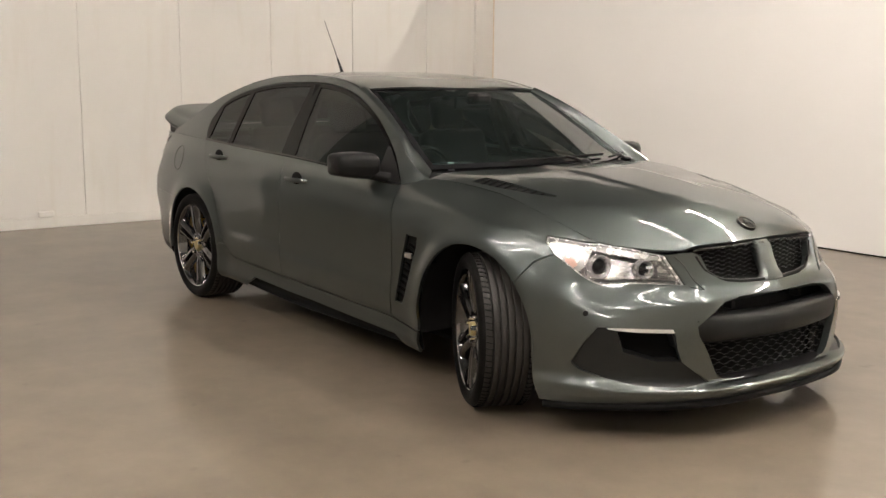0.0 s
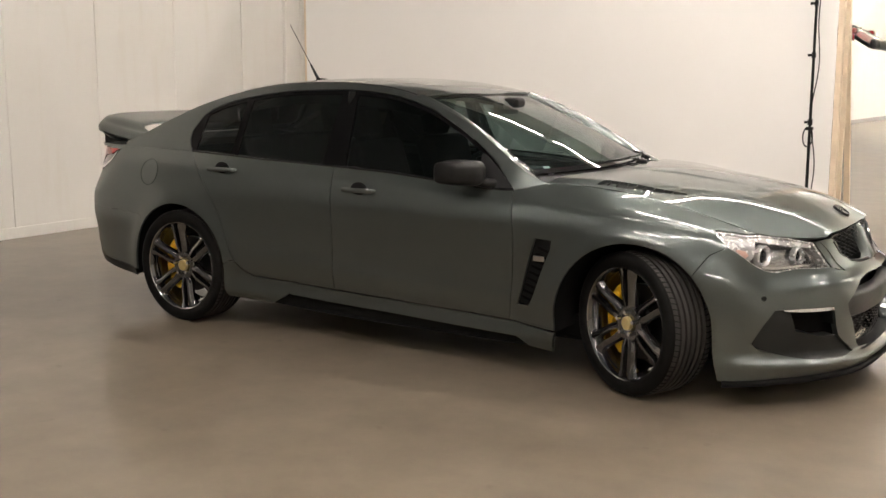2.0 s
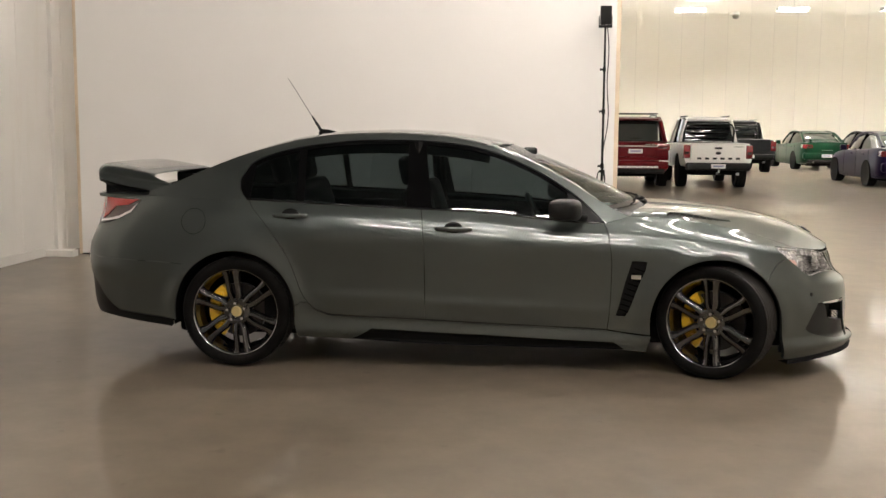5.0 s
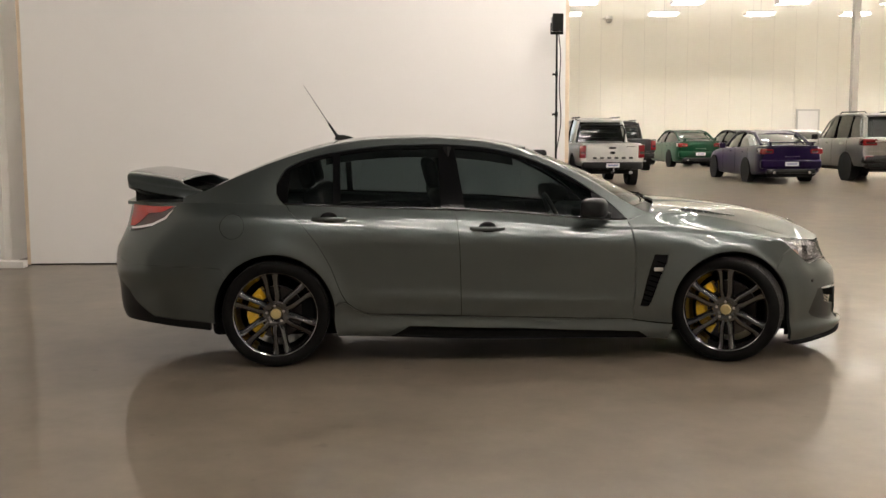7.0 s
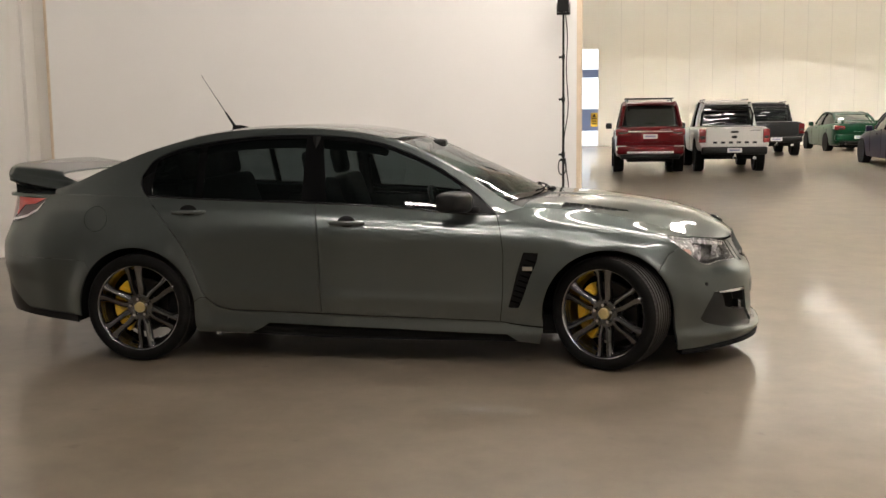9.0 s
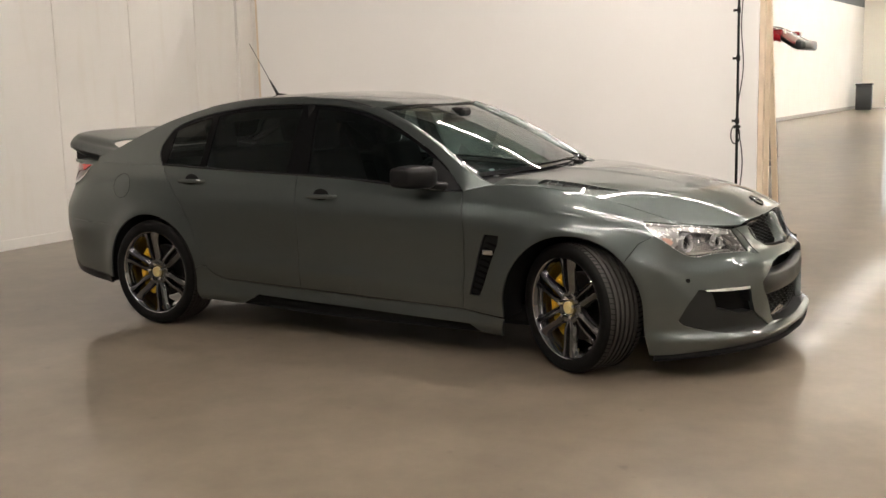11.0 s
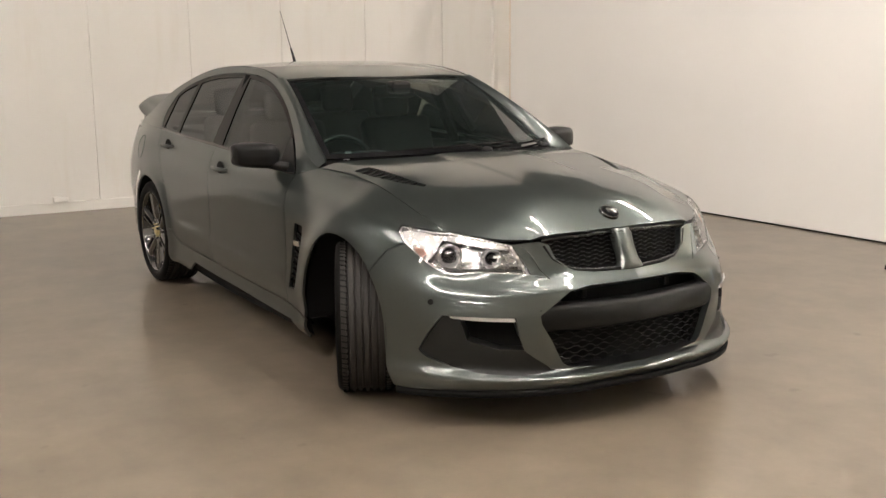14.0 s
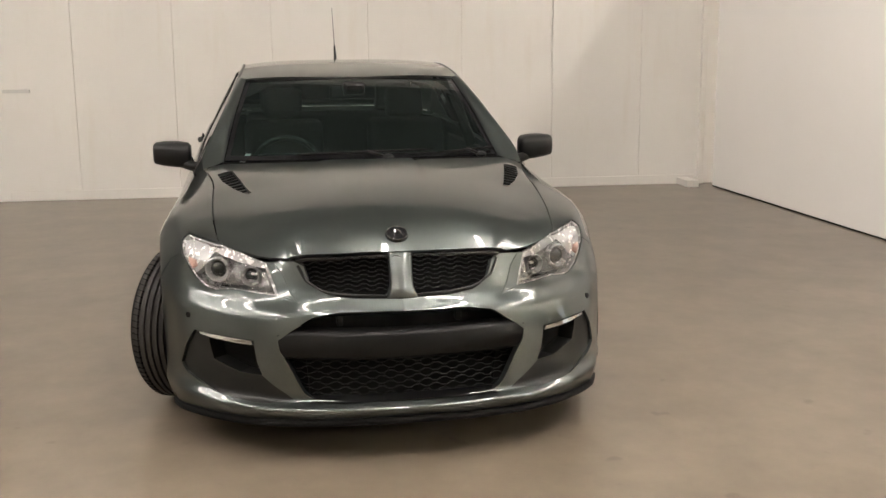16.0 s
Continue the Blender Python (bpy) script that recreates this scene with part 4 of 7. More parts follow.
fig = [Matrix.Translation(Vector(p[0]) + Vector(n[0]) * 0.010) @ q @ Vector((0.024 * math.sin(a) * (0.6 + 0.2 * a), 0.022 * math.cos(a * 1.3), 0)) for a in np.linspace(-1.4, 2.2, 16)]
part("figure", tube_bm(fig, 0.004, 6, taper=0.002), M["wheel_face"], badge)

# greenhouse sides

def green_fn(U, V):
    h = np.maximum(V - Z4(U), -0.05)
    return U, -(W4(U) - 0.50 * h - 0.14 * h * np.abs(h)), V


GREEN = Surf(green_fn, -2.2, 1.05, 330, 0.88, 1.50, 120, out=1)
railz = pchip((-2.08, -1.95, -1.7, -1.4, -1.1, -0.8, -0.5, -0.2, 0.0, 0.2, 0.4, 0.6, 0.8, 0.92, 0.99), (1.075, 1.115, 1.222, 1.337, 1.413, 1.450, 1.456, 1.441, 1.412, 1.355, 1.277, 1.175, 1.056, 0.990, 0.966))
DLO_TOP = pchip((-1.452, -1.40, -1.34, -1.2, -1.05, -0.9, -0.68, -0.4, -0.22, -0.05, 0.1, 0.25, 0.4, 0.54, 0.7, 0.80), (1.17, 1.258, 1.295, 1.343, 1.374, 1.396, 1.413, 1.417, 1.408, 1.388, 1.355, 1.303, 1.236, 1.157, 1.046, 0.95))
tops = [(x, float(DLO_TOP(x))) for x in np.linspace(0.80, -1.452, 44)]
dlo = tops + [(-1.448, 1.12), (-1.425, 1.075), (-1.395, float(Z4(-1.39)) + 0.001)] + [(x, float(Z4(x)) + 0.001) for x in np.linspace(-1.3, 0.81, 24)]
rail = [(x, float(railz(x))) for x in np.linspace(0.985, -2.05, 60)]
shell = rail + [(x, float(Z4(x))) for x in np.linspace(-2.05, -1.40, 10)] + [(-1.43, 1.075), (-1.453, 1.12)] + [(x, z + 0.004) for x, z in tops[::-1]] + [(0.815, float(Z4(0.815))), (0.90, float(Z4(0.9)))]


def pane(xa, xb, ta, tb):
    """A window outline from xa to xb along the belt, leaning to ta and tb at the top."""
    low = [(x, float(Z4(x)) + 0.014) for x in np.linspace(xa, xb, 12)]
    top = [(x, float(DLO_TOP(x)) - 0.022) for x in np.linspace(tb, ta, 16)]
    return low + top


PANES = [pane(-0.235, 0.725, -0.295, 0.66), pane(-1.035, -0.395, -1.045, -0.405), pane(-1.375, -1.085, -1.365, -1.095)]
for side in "RL":
    panel("pillar_and_roof_rail", GREEN, shell, M["paint"], car, sides=side, gap=0.0, h=0.022, depth=0.02)
    fr = panel("window_surround", GREEN, dlo, M["surround"], car, sides=side, holes=PANES, gap=0.001, h=0.03, depth=0.01, lift=-0.003)[0]
    for pn in PANES:
        panel("side_window", GREEN, pn, M["glass_side"], fr, sides=side, gap=-0.004, h=0.05, depth=0.0, lift=-0.008)
    belt = [[(lambda q: q[0] + q[1] * o + np.array([0, 0, dz]))([a[0] for a in GREEN.at(np.array([(x, float(Z4(x)) + 0.002)]))]) for x in np.linspace(0.815, -1.40, 40)] for o, dz in ((-0.002, -0.010), (0.004, -0.006), (0.004, 0.006), (-0.004, 0.010))]
    loft("belt_strip", belt, M["black_gloss"], fr, sides=side)

sf = pchip((0.10, 0.24, 0.5, 0.8, 1.0, 1.12, 1.25), (1.437, 1.392, 1.296, 1.168, 1.072, 1.012, 0.94))
def sweep(u):
    """How far the screen curves back towards its sides."""
    return 0.29 + 0.22 * np.clip((u - 0.24) / 0.7, 0, 1)


SCREEN = Surf(lambda U, V: (U - sweep(U) * V**2, -V, sf(U) - 0.02 * (np.abs(V) / 0.7) ** 2), 0.05, 1.25, 120, -0.85, 0.85, 120, out=-1)
se = pchip((0.0, 0.24, 0.7, 1.12), (0.565, 0.592, 0.655, 0.708))
us = np.linspace(0.245, 1.10, 14)
so = [(u, float(se(u))) for u in us]
scr = so + [(u, -w) for u, w in so[::-1]]
ws = panel("windscreen", SCREEN, scr, M["glass_screen"], car, h=0.05, gap=0.0, depth=0.0, lift=-0.004)[0]
inner = [(u, float(se(u)) - 0.028) for u in np.linspace(0.257, 1.06, 14)]
panel("screen_border", SCREEN, scr, M["black_gloss"], ws, holes=[inner + [(u, -w) for u, w in inner[::-1]]], h=0.05, gap=0.0, depth=0.004, lift=-0.0025)
panel("cowl", SCREEN, [(1.085, 0.74), (1.20, 0.77), (1.20, -0.77), (1.085, -0.74)], M["black_satin"], car, h=0.06, gap=0.0, depth=0.01, lift=-0.012)

zc = pchip((-2.5, -1.98, -1.7, -1.45, -1.2, -1.0, -0.75, -0.5, -0.25, 0.0, 0.12, 0.24, 0.5), (1.07, 1.125, 1.245, 1.345, 1.424, 1.459, 1.480, 1.486, 1.475, 1.447, 1.424, 1.394, 1.30))
RXs = np.linspace(-2.08, 0.98, 100)
rwid = pchip(RXs, -GREEN.at(np.array([(x, float(railz(x))) for x in RXs]))[0][:, 1])


def roof_fn(U, V):
    t = np.abs(V) / rwid(U)
    return U, -V, zc(U) - (zc(U) - railz(U)) * t**3.6


ROOF = Surf(roof_fn, -2.3, 0.5, 240, -0.9, 0.9, 160, out=-1)
head = [(0.24 - sweep(0.24) * w * w, w) for w in np.linspace(0.585, -0.585, 20)]
rsid = [(x, float(rwid(x))) for x in np.linspace(-1.16, 0.10, 24)]
tail = [(-1.235 + 0.19 * w * w, w) for w in np.linspace(-0.60, 0.60, 14)]
panel("roof", ROOF, rsid + head + [(x, -w) for x, w in rsid[::-1]] + tail, M["paint"], car, h=0.04, gap=0.0, depth=0.01)
for sg in (1, -1):  # roof ditch strips
    ln = [[ROOF.at(np.array([(x, sg * (float(rwid(x)) - 0.012 + o))]))[0][0] + np.array([0, 0, dz]) for x in np.linspace(0.09, -1.15, 40)] for o, dz in ((-0.006, 0.001), (-0.004, 0.004), (0.004, 0.004), (0.006, 0.001))]
    loft("roof_strip", ln, M["black_satin"], car)
# rear window and boot deck
bl = [(x, float(rwid(x)) - 0.10) for x in np.linspace(-1.99, -1.19, 16)]
panel("rear_window", ROOF, bl + [(x, -w) for x, w in bl[::-1]], M["glass_rear"], car, h=0.06, gap=0, depth=0, lift=-0.003)
for sg in (1, -1):
    panel("rear_pillar", ROOF, [(x, sg * float(rwid(x))) for x in np.linspace(-2.05, -1.15, 20)] + [(x, sg * (float(rwid(x)) - 0.095)) for x in np.linspace(-1.15, -1.95, 16)] + [(-2.05, sg * 0.3)], M["paint"], car, h=0.04, gap=0, depth=0.01)


def deck_fn(U, V):
    t = np.minimum(np.abs(V) / (W4(U) + 0.002), 1.2)
    zz = pchip((-2.47, -2.3, -2.0, -1.9), (1.075, 1.105, 1.118, 1.12))(U)
    return U, -V, zz - (zz - Z4(U)) * t**3


DECK = Surf(deck_fn, -2.47, -1.9, 60, -0.95, 0.95, 120, out=-1)
dk = [(x, float(W4(x))) for x in np.linspace(-2.44, -1.96, 12)]
boot = panel("boot_lid", DECK, dk + [(x, -w) for x, w in dk[::-1]], M["paint"], car, h=0.04, gap=0, depth=0.02)[0]
panel("tail_panel", BODY, [bx(-2.46, 0.70), bx(-2.465, 0.86), bx(-2.462, 1.05), bx(-2.462, None), (SEND, 7), (SEND, v_of(SEND, 0.70))], M["paint"], boot, h=0.05, gap=0.0, join=True)

# A pillars: from the roof rail to the screen's edge
for side in "RL":
    rows = []
    for x in np.linspace(0.965, 0.10, 24):
        a = GREEN.at(np.array([(x, float(railz(x)))]))[0][0]
        u = np.interp(x, (0.10, 0.965), (0.235, 1.12))
        c = SCREEN.at(np.array([(u, float(se(u)))]))[0][0]
        k = min(1.0, max(0.0, (0.965 - x) / 0.3))
        m1 = a * 0.62 + c * 0.38 + np.array([0.016, 0, 0.014]) * k
        rows.append([a, a * 0.85 + c * 0.15 + np.array([0.008, 0, 0.006]) * k, m1, a * 0.25 + c * 0.75 + np.array([0.010, 0, 0.010]) * k, c + np.array([0.002, 0, 0.004]), c - np.array([0.01, 0, 0.016])])
    loft("front_pillar", rows, M["paint"], car, sides=side)

# dark lining behind the seams, wheel wells and floor pan
vg = [0, 2, 4, 5, 6, 6.9]
lin, fac = [], []
svals = np.linspace(0, SEND, 90)
for s in svals:
    P, N = BODY.at(np.array([(s, v) for v in vg]))
    k = 0.085 if s < s_of_x(1.9) else 0.028
    lin += list(P - N * k)
for i in range(len(svals) - 1):
    for j in range(len(vg) - 1):
        c = (lin[i * 6 + j] + lin[(i + 1) * 6 + j + 1]) / 2
        if min(math.hypot(c[0] - FW[0], c[2] - FW[1]), math.hypot(c[0] - RWH[0], c[2] - RWH[1])) < 0.44 or (c[0] > 2.2 and abs(c[1]) < 0.62):
            continue
        fac.append((i * 6 + j, i * 6 + j + 1, (i + 1) * 6 + j + 1, (i + 1) * 6 + j))
lin = np.array(lin)
k = len(lin)
mesh_object("inner_shell", np.concatenate([lin, lin * (1, -1, 1)]), fac + [tuple(i + k for i in f[::-1]) for f in fac], M["dark"], car)
part("floor_pan", box_bm(-1.9, 2.05, -0.72, 0.72, 0.17, 0.30, 0.03), M["dark"], car)
for (cx, cz) in (FW, RWH):
    for sg in (1, -1):
        well = []
        for y in (0.935, 0.55):
            well.append([(cx + 0.40 * math.cos(a), sg * y, cz + 0.40 * math.sin(a)) for a in np.linspace(-0.22, math.pi + 0.22, 30)])
        well.append([(cx + 0.02 * math.cos(a), sg * 0.55, cz + 0.02 * math.sin(a)) for a in np.linspace(-0.22, math.pi + 0.22, 30)])
        loft("wheel_well", well, M["dark"], car)


# upper grille and mouth
def wave_bars(name, parent, xf, w0, w1, zs, amp, pitch, r, sag, material, turn=1):
    """Wavy horizontal bars of a grille, each a bar with flat crests."""
    for i, z in enumerate(zs):
        pts = []
        for w in np.arange(w0(z), w1(z) + 1e-6, pitch / 12):
            ph = (w / pitch) % 1.0
            sh = max(-1, min(1, 1.6 * math.sin(ph * math.tau)))
            pts.append((xf(w), -w, z + amp * sh * (1 if i % 2 else turn) + sag * w * w))
        part(name, tube_bm(pts, r, 5), material, parent)


def front_x(w, z, back):
    p, n = BODY.at(np.array([bw(abs(w), z)]))
    return p[0][0] - back


back = [[(front_x(w, z, 0.075), -w, z) for w in np.linspace(-0.42, 0.42, 15)] for z in (0.60, 0.68, 0.79)]
grille = loft("upper_grille", back, M["dark"], car)[0]
gl = pchip((0.60, 0.62, 0.64, 0.675, 0.735, 0.80), (0.20, 0.26, 0.315, 0.36, 0.39, 0.40))
wave_bars("grille_bar", grille, lambda w: front_x(w, 0.69, 0.032), lambda z: -float(gl(z)) - 0.005, lambda z: float(gl(z)) + 0.005, np.linspace(0.636, 0.762, 8), 0.0042, 0.062, 0.0021, -0.04, M["grille"])
rimp = [(front_x(w, z, 0.010), -w, z) for w, z in [(-0.390, 0.733), (-0.362, 0.677), (-0.318, 0.646), (-0.28, 0.632), (-0.18, 0.622), (0, 0.618), (0.18, 0.622), (0.28, 0.632), (0.318, 0.646), (0.362, 0.677), (0.390, 0.733)]]
part("grille_frame", tube_bm(rimp, 0.007, 8), M["black_satin"], grille)
topl = []  # black lip tucked under the bonnet's edge
for dx, dz in ((-0.004, 0.001), (-0.001, -0.006), (-0.004, -0.016), (-0.03, -0.022), (-0.07, -0.02)):
    topl.append([(float(np.interp(abs(w), (0, 0.2, 0.3, 0.392), (2.285, 2.279, 2.270, 2.256))) + dx, -w, float(HOOD.at(np.array([(np.interp(abs(w), (0, 0.2, 0.3, 0.392), (2.285, 2.279, 2.270, 2.256)), w)]))[0][0][2]) - 0.012 + dz) for w in np.linspace(-0.40, 0.40, 21)])
loft("grille_top_edge", topl, M["black_gloss"], grille)
cb = []
for z, hw, off in ((0.775, 0.046, 0.012), (0.755, 0.044, -0.004), (0.70, 0.042, -0.004), (0.655, 0.043, -0.006), (0.632, 0.052, -0.008), (0.616, 0.060, 0.004)):
    x = front_x(0, z, off)
    cb.append([(x - 0.05, -hw, z), (x - 0.006, -hw, z), (x, -hw + 0.008, z), (x + 0.002, 0, z), (x, hw - 0.008, z), (x - 0.006, hw, z), (x - 0.05, hw, z)])
loft("centre_bar", cb, M["paint"], grille, "body-coloured upright centre bar")

mb = [[(2.30 - 0.13 * w * w, -w, z) for w in np.linspace(-0.50, 0.50, 15)] for z in (0.20, 0.40, 0.60)]
mouth = loft("lower_grille", mb, M["dark"], car)[0]
ml = pchip((0.22, 0.245, 0.262, 0.36, 0.462, 0.515, 0.56), (0.30, 0.345, 0.375, 0.43, 0.472, 0.40, 0.31))
wave_bars("grille_bar", mouth, lambda w: front_x(w, 0.36, 0.045), lambda z: -float(ml(z)) - 0.01, lambda z: float(ml(z)) + 0.01, np.linspace(0.246, 0.392, 8), 0.0048, 0.070, 0.0023, 0.03, M["grille"], -1)
beam = []
for z, off in ((0.502, 0.06), (0.492, 0.012), (0.478, 0.004), (0.44, 0.002), (0.40, 0.004), (0.388, 0.014), (0.38, 0.06)):
    beam.append([(front_x(w, 0.45, off), -w, z + 0.05 * w * w * (1 if z > 0.44 else 0.7)) for w in np.linspace(-0.478, 0.478, 25)])
loft("cross_beam", beam, M["black_satin"], mouth, "black plastic cross beam")
lipin = [[(front_x(w, 0.225, off), -w, z) for w in np.linspace(-0.36, 0.36, 15)] for z, off in ((0.232, 0.0), (0.236, 0.08))]
loft("lip_shelf", lipin, M["black_satin"], mouth)
for w in (-0.22, 0.24):
    part("bracket", box_bm(2.30, 2.345, -w - 0.012, -w + 0.012, 0.51, 0.55, 0.004), M["charcoal"], mouth)

# headlamps
def lamp_in(f, g):
    """The lamp's outline drawn in towards its middle."""
    c = (np.mean([q[0] for q in LAMP]), np.mean([q[1] for q in LAMP]))
    return [(a + (c[0] - a) * f, b + (c[1] - b) * g) for a, b in LAMP]


for side in "RL":
    sg = -1 if side == "R" else 1
    mirror_y = Matrix() if side == "R" else Matrix.Diagonal((1, -1, 1, 1))
    lamp = panel("headlamp", BODY, LAMP, M["glass_lamp"], car, sides=side, gap=0.003, h=0.02, depth=0.0, lift=-0.001, label="clear headlamp with chrome projectors and amber corner")[0]
    panel("lamp_bowl", BODY, LAMP, M["lamp_inner"], lamp, sides=side, gap=0.002, h=0.03, depth=0.0, lift=-0.055)
    panel("lamp_gasket", BODY, lamp_in(-0.016, -0.032), M["dark"], lamp, sides=side, gap=0.0, h=0.02, depth=0.0, lift=-0.004, holes=[LAMP])
    panel("lamp_rim", BODY, lamp_in(0.006, 0.012), M["lamp_clear"], lamp, sides=side, gap=0.0, h=0.016, depth=0.05, lift=-0.007, holes=[lamp_in(0.045, 0.075)])
    # silver bowl of the outer corner, swept forward along the top as a brow
    panel("outer_reflector", BODY, [near(1.856, 0.835, 0.785), near(1.905, 0.845, 0.735), near(1.972, 0.822, 0.692), near(2.00, 0.805, 0.672), near(2.02, 0.780, 0.700), near(2.015, 0.755, 0.735), near(1.995, 0.72, 0.775), near(1.93, 0.748, 0.788), near(1.87, 0.796, 0.798)],
          M["lamp_clear"], lamp, sides=side, gap=0, h=0.014, depth=0.025, lift=-0.018)
    panel("lamp_brow", BODY, [near(1.96, 0.735, 0.782), near(2.00, 0.715, 0.760), near(2.07, 0.665, 0.744), near(2.14, 0.60, 0.730), near(2.205, 0.53, 0.722), near(2.200, 0.520, 0.734), near(2.10, 0.612, 0.757), near(2.02, 0.676, 0.774)],
          M["lamp_clear"], lamp, sides=side, gap=0, h=0.014, depth=0.012, lift=-0.016)
    panel("indicator", BODY, [near(1.945, 0.838, 0.735), near(1.985, 0.812, 0.728), near(2.00, 0.803, 0.702), near(1.985, 0.815, 0.685), near(1.955, 0.833, 0.705)], M["amber"], lamp, sides=side, gap=0, h=0.02, depth=0.008, lift=-0.010)
    panel("lamp_foot", BODY, [near(2.05, 0.765, 0.655), near(2.12, 0.70, 0.650), near(2.20, 0.60, 0.655), near(2.265, 0.492, 0.652), near(2.268, 0.488, 0.645), near(2.20, 0.60, 0.646), near(2.12, 0.702, 0.641), near(2.06, 0.76, 0.645)],
          M["chrome"], lamp, sides=side, gap=0, h=0.014, depth=0.006, lift=-0.020)
    for zt, wa, wb_ in ((0.672, 0.655, 0.622), (0.698, 0.65, 0.624)):
        panel("lamp_fin", BODY, [bw(wa, zt + 0.005), bw(wb_, zt + 0.004), bw(wb_, zt - 0.004), bw(wa, zt - 0.005)], M["lamp_clear"], lamp, sides=side, gap=0, h=0.03, depth=0.006, lift=-0.026)
    panel("inner_shade", BODY, [near(2.20, 0.545, 0.712), near(2.225, 0.52, 0.702), near(2.255, 0.490, 0.665), near(2.225, 0.55, 0.668)], M["lamp_inner"], lamp, sides=side, gap=0, h=0.02, depth=0.01, lift=-0.034)
    for (x, w, z), r in (((2.048, 0.722, 0.700), 0.044), ((2.172, 0.590, 0.692), 0.036)):
        q, n = BODY.at(np.array([near(x, w, z)]))
        aim = Vector((0.95, -0.30, 0.04)).normalized()
        mm = mirror_y @ Matrix.Translation(Vector(q[0]) - Vector(n[0]) * 0.034) @ aim.to_track_quat("Z", "Y").to_matrix().to_4x4()
        bm = lathe_bm([(r * 1.18, 0.020), (r * 1.16, -0.004), (r * 1.02, -0.010), (r * 0.86, -0.004), (r * 0.74, 0.012), (r * 0.70, 0.024)], 40)
        bmesh.ops.transform(bm, matrix=mm @ pose(0, 0, 0, -90, 0, 0), verts=bm.verts)
        bez = part("projector_ring", bm, M["lamp_clear"], lamp, smooth=True)
        bm = bmesh.new()
        bmesh.ops.create_uvsphere(bm, u_segments=28, v_segments=14, radius=r * 0.74, matrix=mm @ Matrix.Translation((0, 0, -0.012)) @ Matrix.Diagonal((1, 1, 0.55, 1)))
        part("projector_lens", bm, M["projector"], bez, smooth=True)
    # seam of the panel between lamp and grille
    seam = [BODY.at(np.array([near(*q)])) for q in ((2.215, 0.478, 0.738), (2.25, 0.448, 0.70), (2.293, 0.428, 0.642), (2.322, 0.402, 0.606), (2.305, 0.43, 0.612), (2.29, 0.455, 0.620))]
    part("panel_seam", tube_bm([mirror_y @ (Vector(a[0]) + Vector(b[0]) * 0.0005) for a, b in seam], 0.0028, 6), M["paint"], bumper)

# tail lamps
TL = [bx(-2.11, 1.034), bx(-2.16, 0.965), bx(-2.24, 0.915), bx(-2.33, 0.885), bx(-2.44, 0.868), bx(-2.455, 1.045)]
for side in "RL":
    tlamp = panel("tail_lamp", BODY, TL, M["lamp_smoke"], car, sides=side, gap=0.003, h=0.03, depth=0.01, lift=0.002)[0]
    panel("red_lens", BODY, [bx(-2.125, 1.030), bx(-2.20, 0.995), bx(-2.30, 0.985), bx(-2.36, 0.93), bx(-2.40, 0.905), bx(-2.445, 0.90), bx(-2.452, 1.040)], M["lamp_red"], tlamp, sides=side, gap=0.0, h=0.03, depth=0.0, lift=0.006, label="glossy red tail lamp lens")
    panel("chrome_strip", BODY, [bx(-2.115, 1.018), bx(-2.17, 0.962), bx(-2.25, 0.925), bx(-2.42, 0.893), bx(-2.42, 0.882), bx(-2.25, 0.908), bx(-2.16, 0.952)], M["chrome"], tlamp, sides=side, gap=0.0, h=0.02, depth=0.0, lift=0.008)

# rear wing: a broad blade whose ends turn down and run forward to the deck
WING_W = (0.0, 0.42, 0.53, 0.594, 0.636, 0.673, 0.705, 0.726, 0.737, 0.741)
wing_te = pchip(WING_W, (-2.475, -2.466, -2.458, -2.450, -2.442, -2.432, -2.418, -2.402, -2.385, -2.37))
wing_le = pchip(WING_W, (-2.12, -2.11, -2.10, -2.09, -2.06, -1.93, -1.90, -1.93, -2.00, -2.06))
wing_tz = pchip(WING_W, (1.258, 1.255, 1.250, 1.244, 1.236, 1.225, 1.211, 1.196, 1.182, 1.165))
wing_lz = pchip(WING_W, (1.196, 1.194, 1.192, 1.188, 1.172, 1.128, 1.116, 1.104, 1.096, 1.090))
wing_drop = pchip(WING_W, (1.25, 1.25, 1.2, 1.1, 0.9, 0.62, 0.55, 0.5, 0.5, 0.5))
wing_tt = pchip(WING_W, (0.026, 0.026, 0.028, 0.036, 0.048, 0.066, 0.080, 0.076, 0.055, 0.018))
wing_lt = pchip(WING_W, (0.020, 0.020, 0.020, 0.024, 0.028, 0.030, 0.032, 0.030, 0.024, 0.008))
ws_all = np.concatenate([np.linspace(0, 0.594, 10)[:-1], np.linspace(0.594, 0.741, 12)])
rows = []
for w in list(-ws_all[:0:-1]) + list(ws_all):
    a = abs(w)
    xt, xl, zt, zl, tt, tl = [float(f(a)) for f in (wing_te, wing_le, wing_tz, wing_lz, wing_tt, wing_lt)]
    top, low = [], []
    for t in (0.0, 0.03, 0.10, 0.25, 0.45, 0.65, 0.85, 0.96, 1.0):
        x = xt + (xl - xt) * t
        z = zt + (zl - zt) * t ** float(wing_drop(a))
        th = (tt + (tl - tt) * t) * min(1, 0.65 * (t / 0.30) ** 0.8 + 0.35) * min(1, ((1 - t) / 0.12) ** 0.5 + 0.2)
        dip = 0.35 * (1 - min(1, (t / 0.06) ** 0.5)) * tt + 0.4 * (1 - min(1, ((1 - t) / 0.12) ** 0.5)) * tl
        top.append((x, -w, z - dip)), low.append((x, -w, z - dip - th))
    rows.append(top + low[::-1] + top[:1])
w_ob = loft("rear_wing", rows, M["paint"], car)[0]
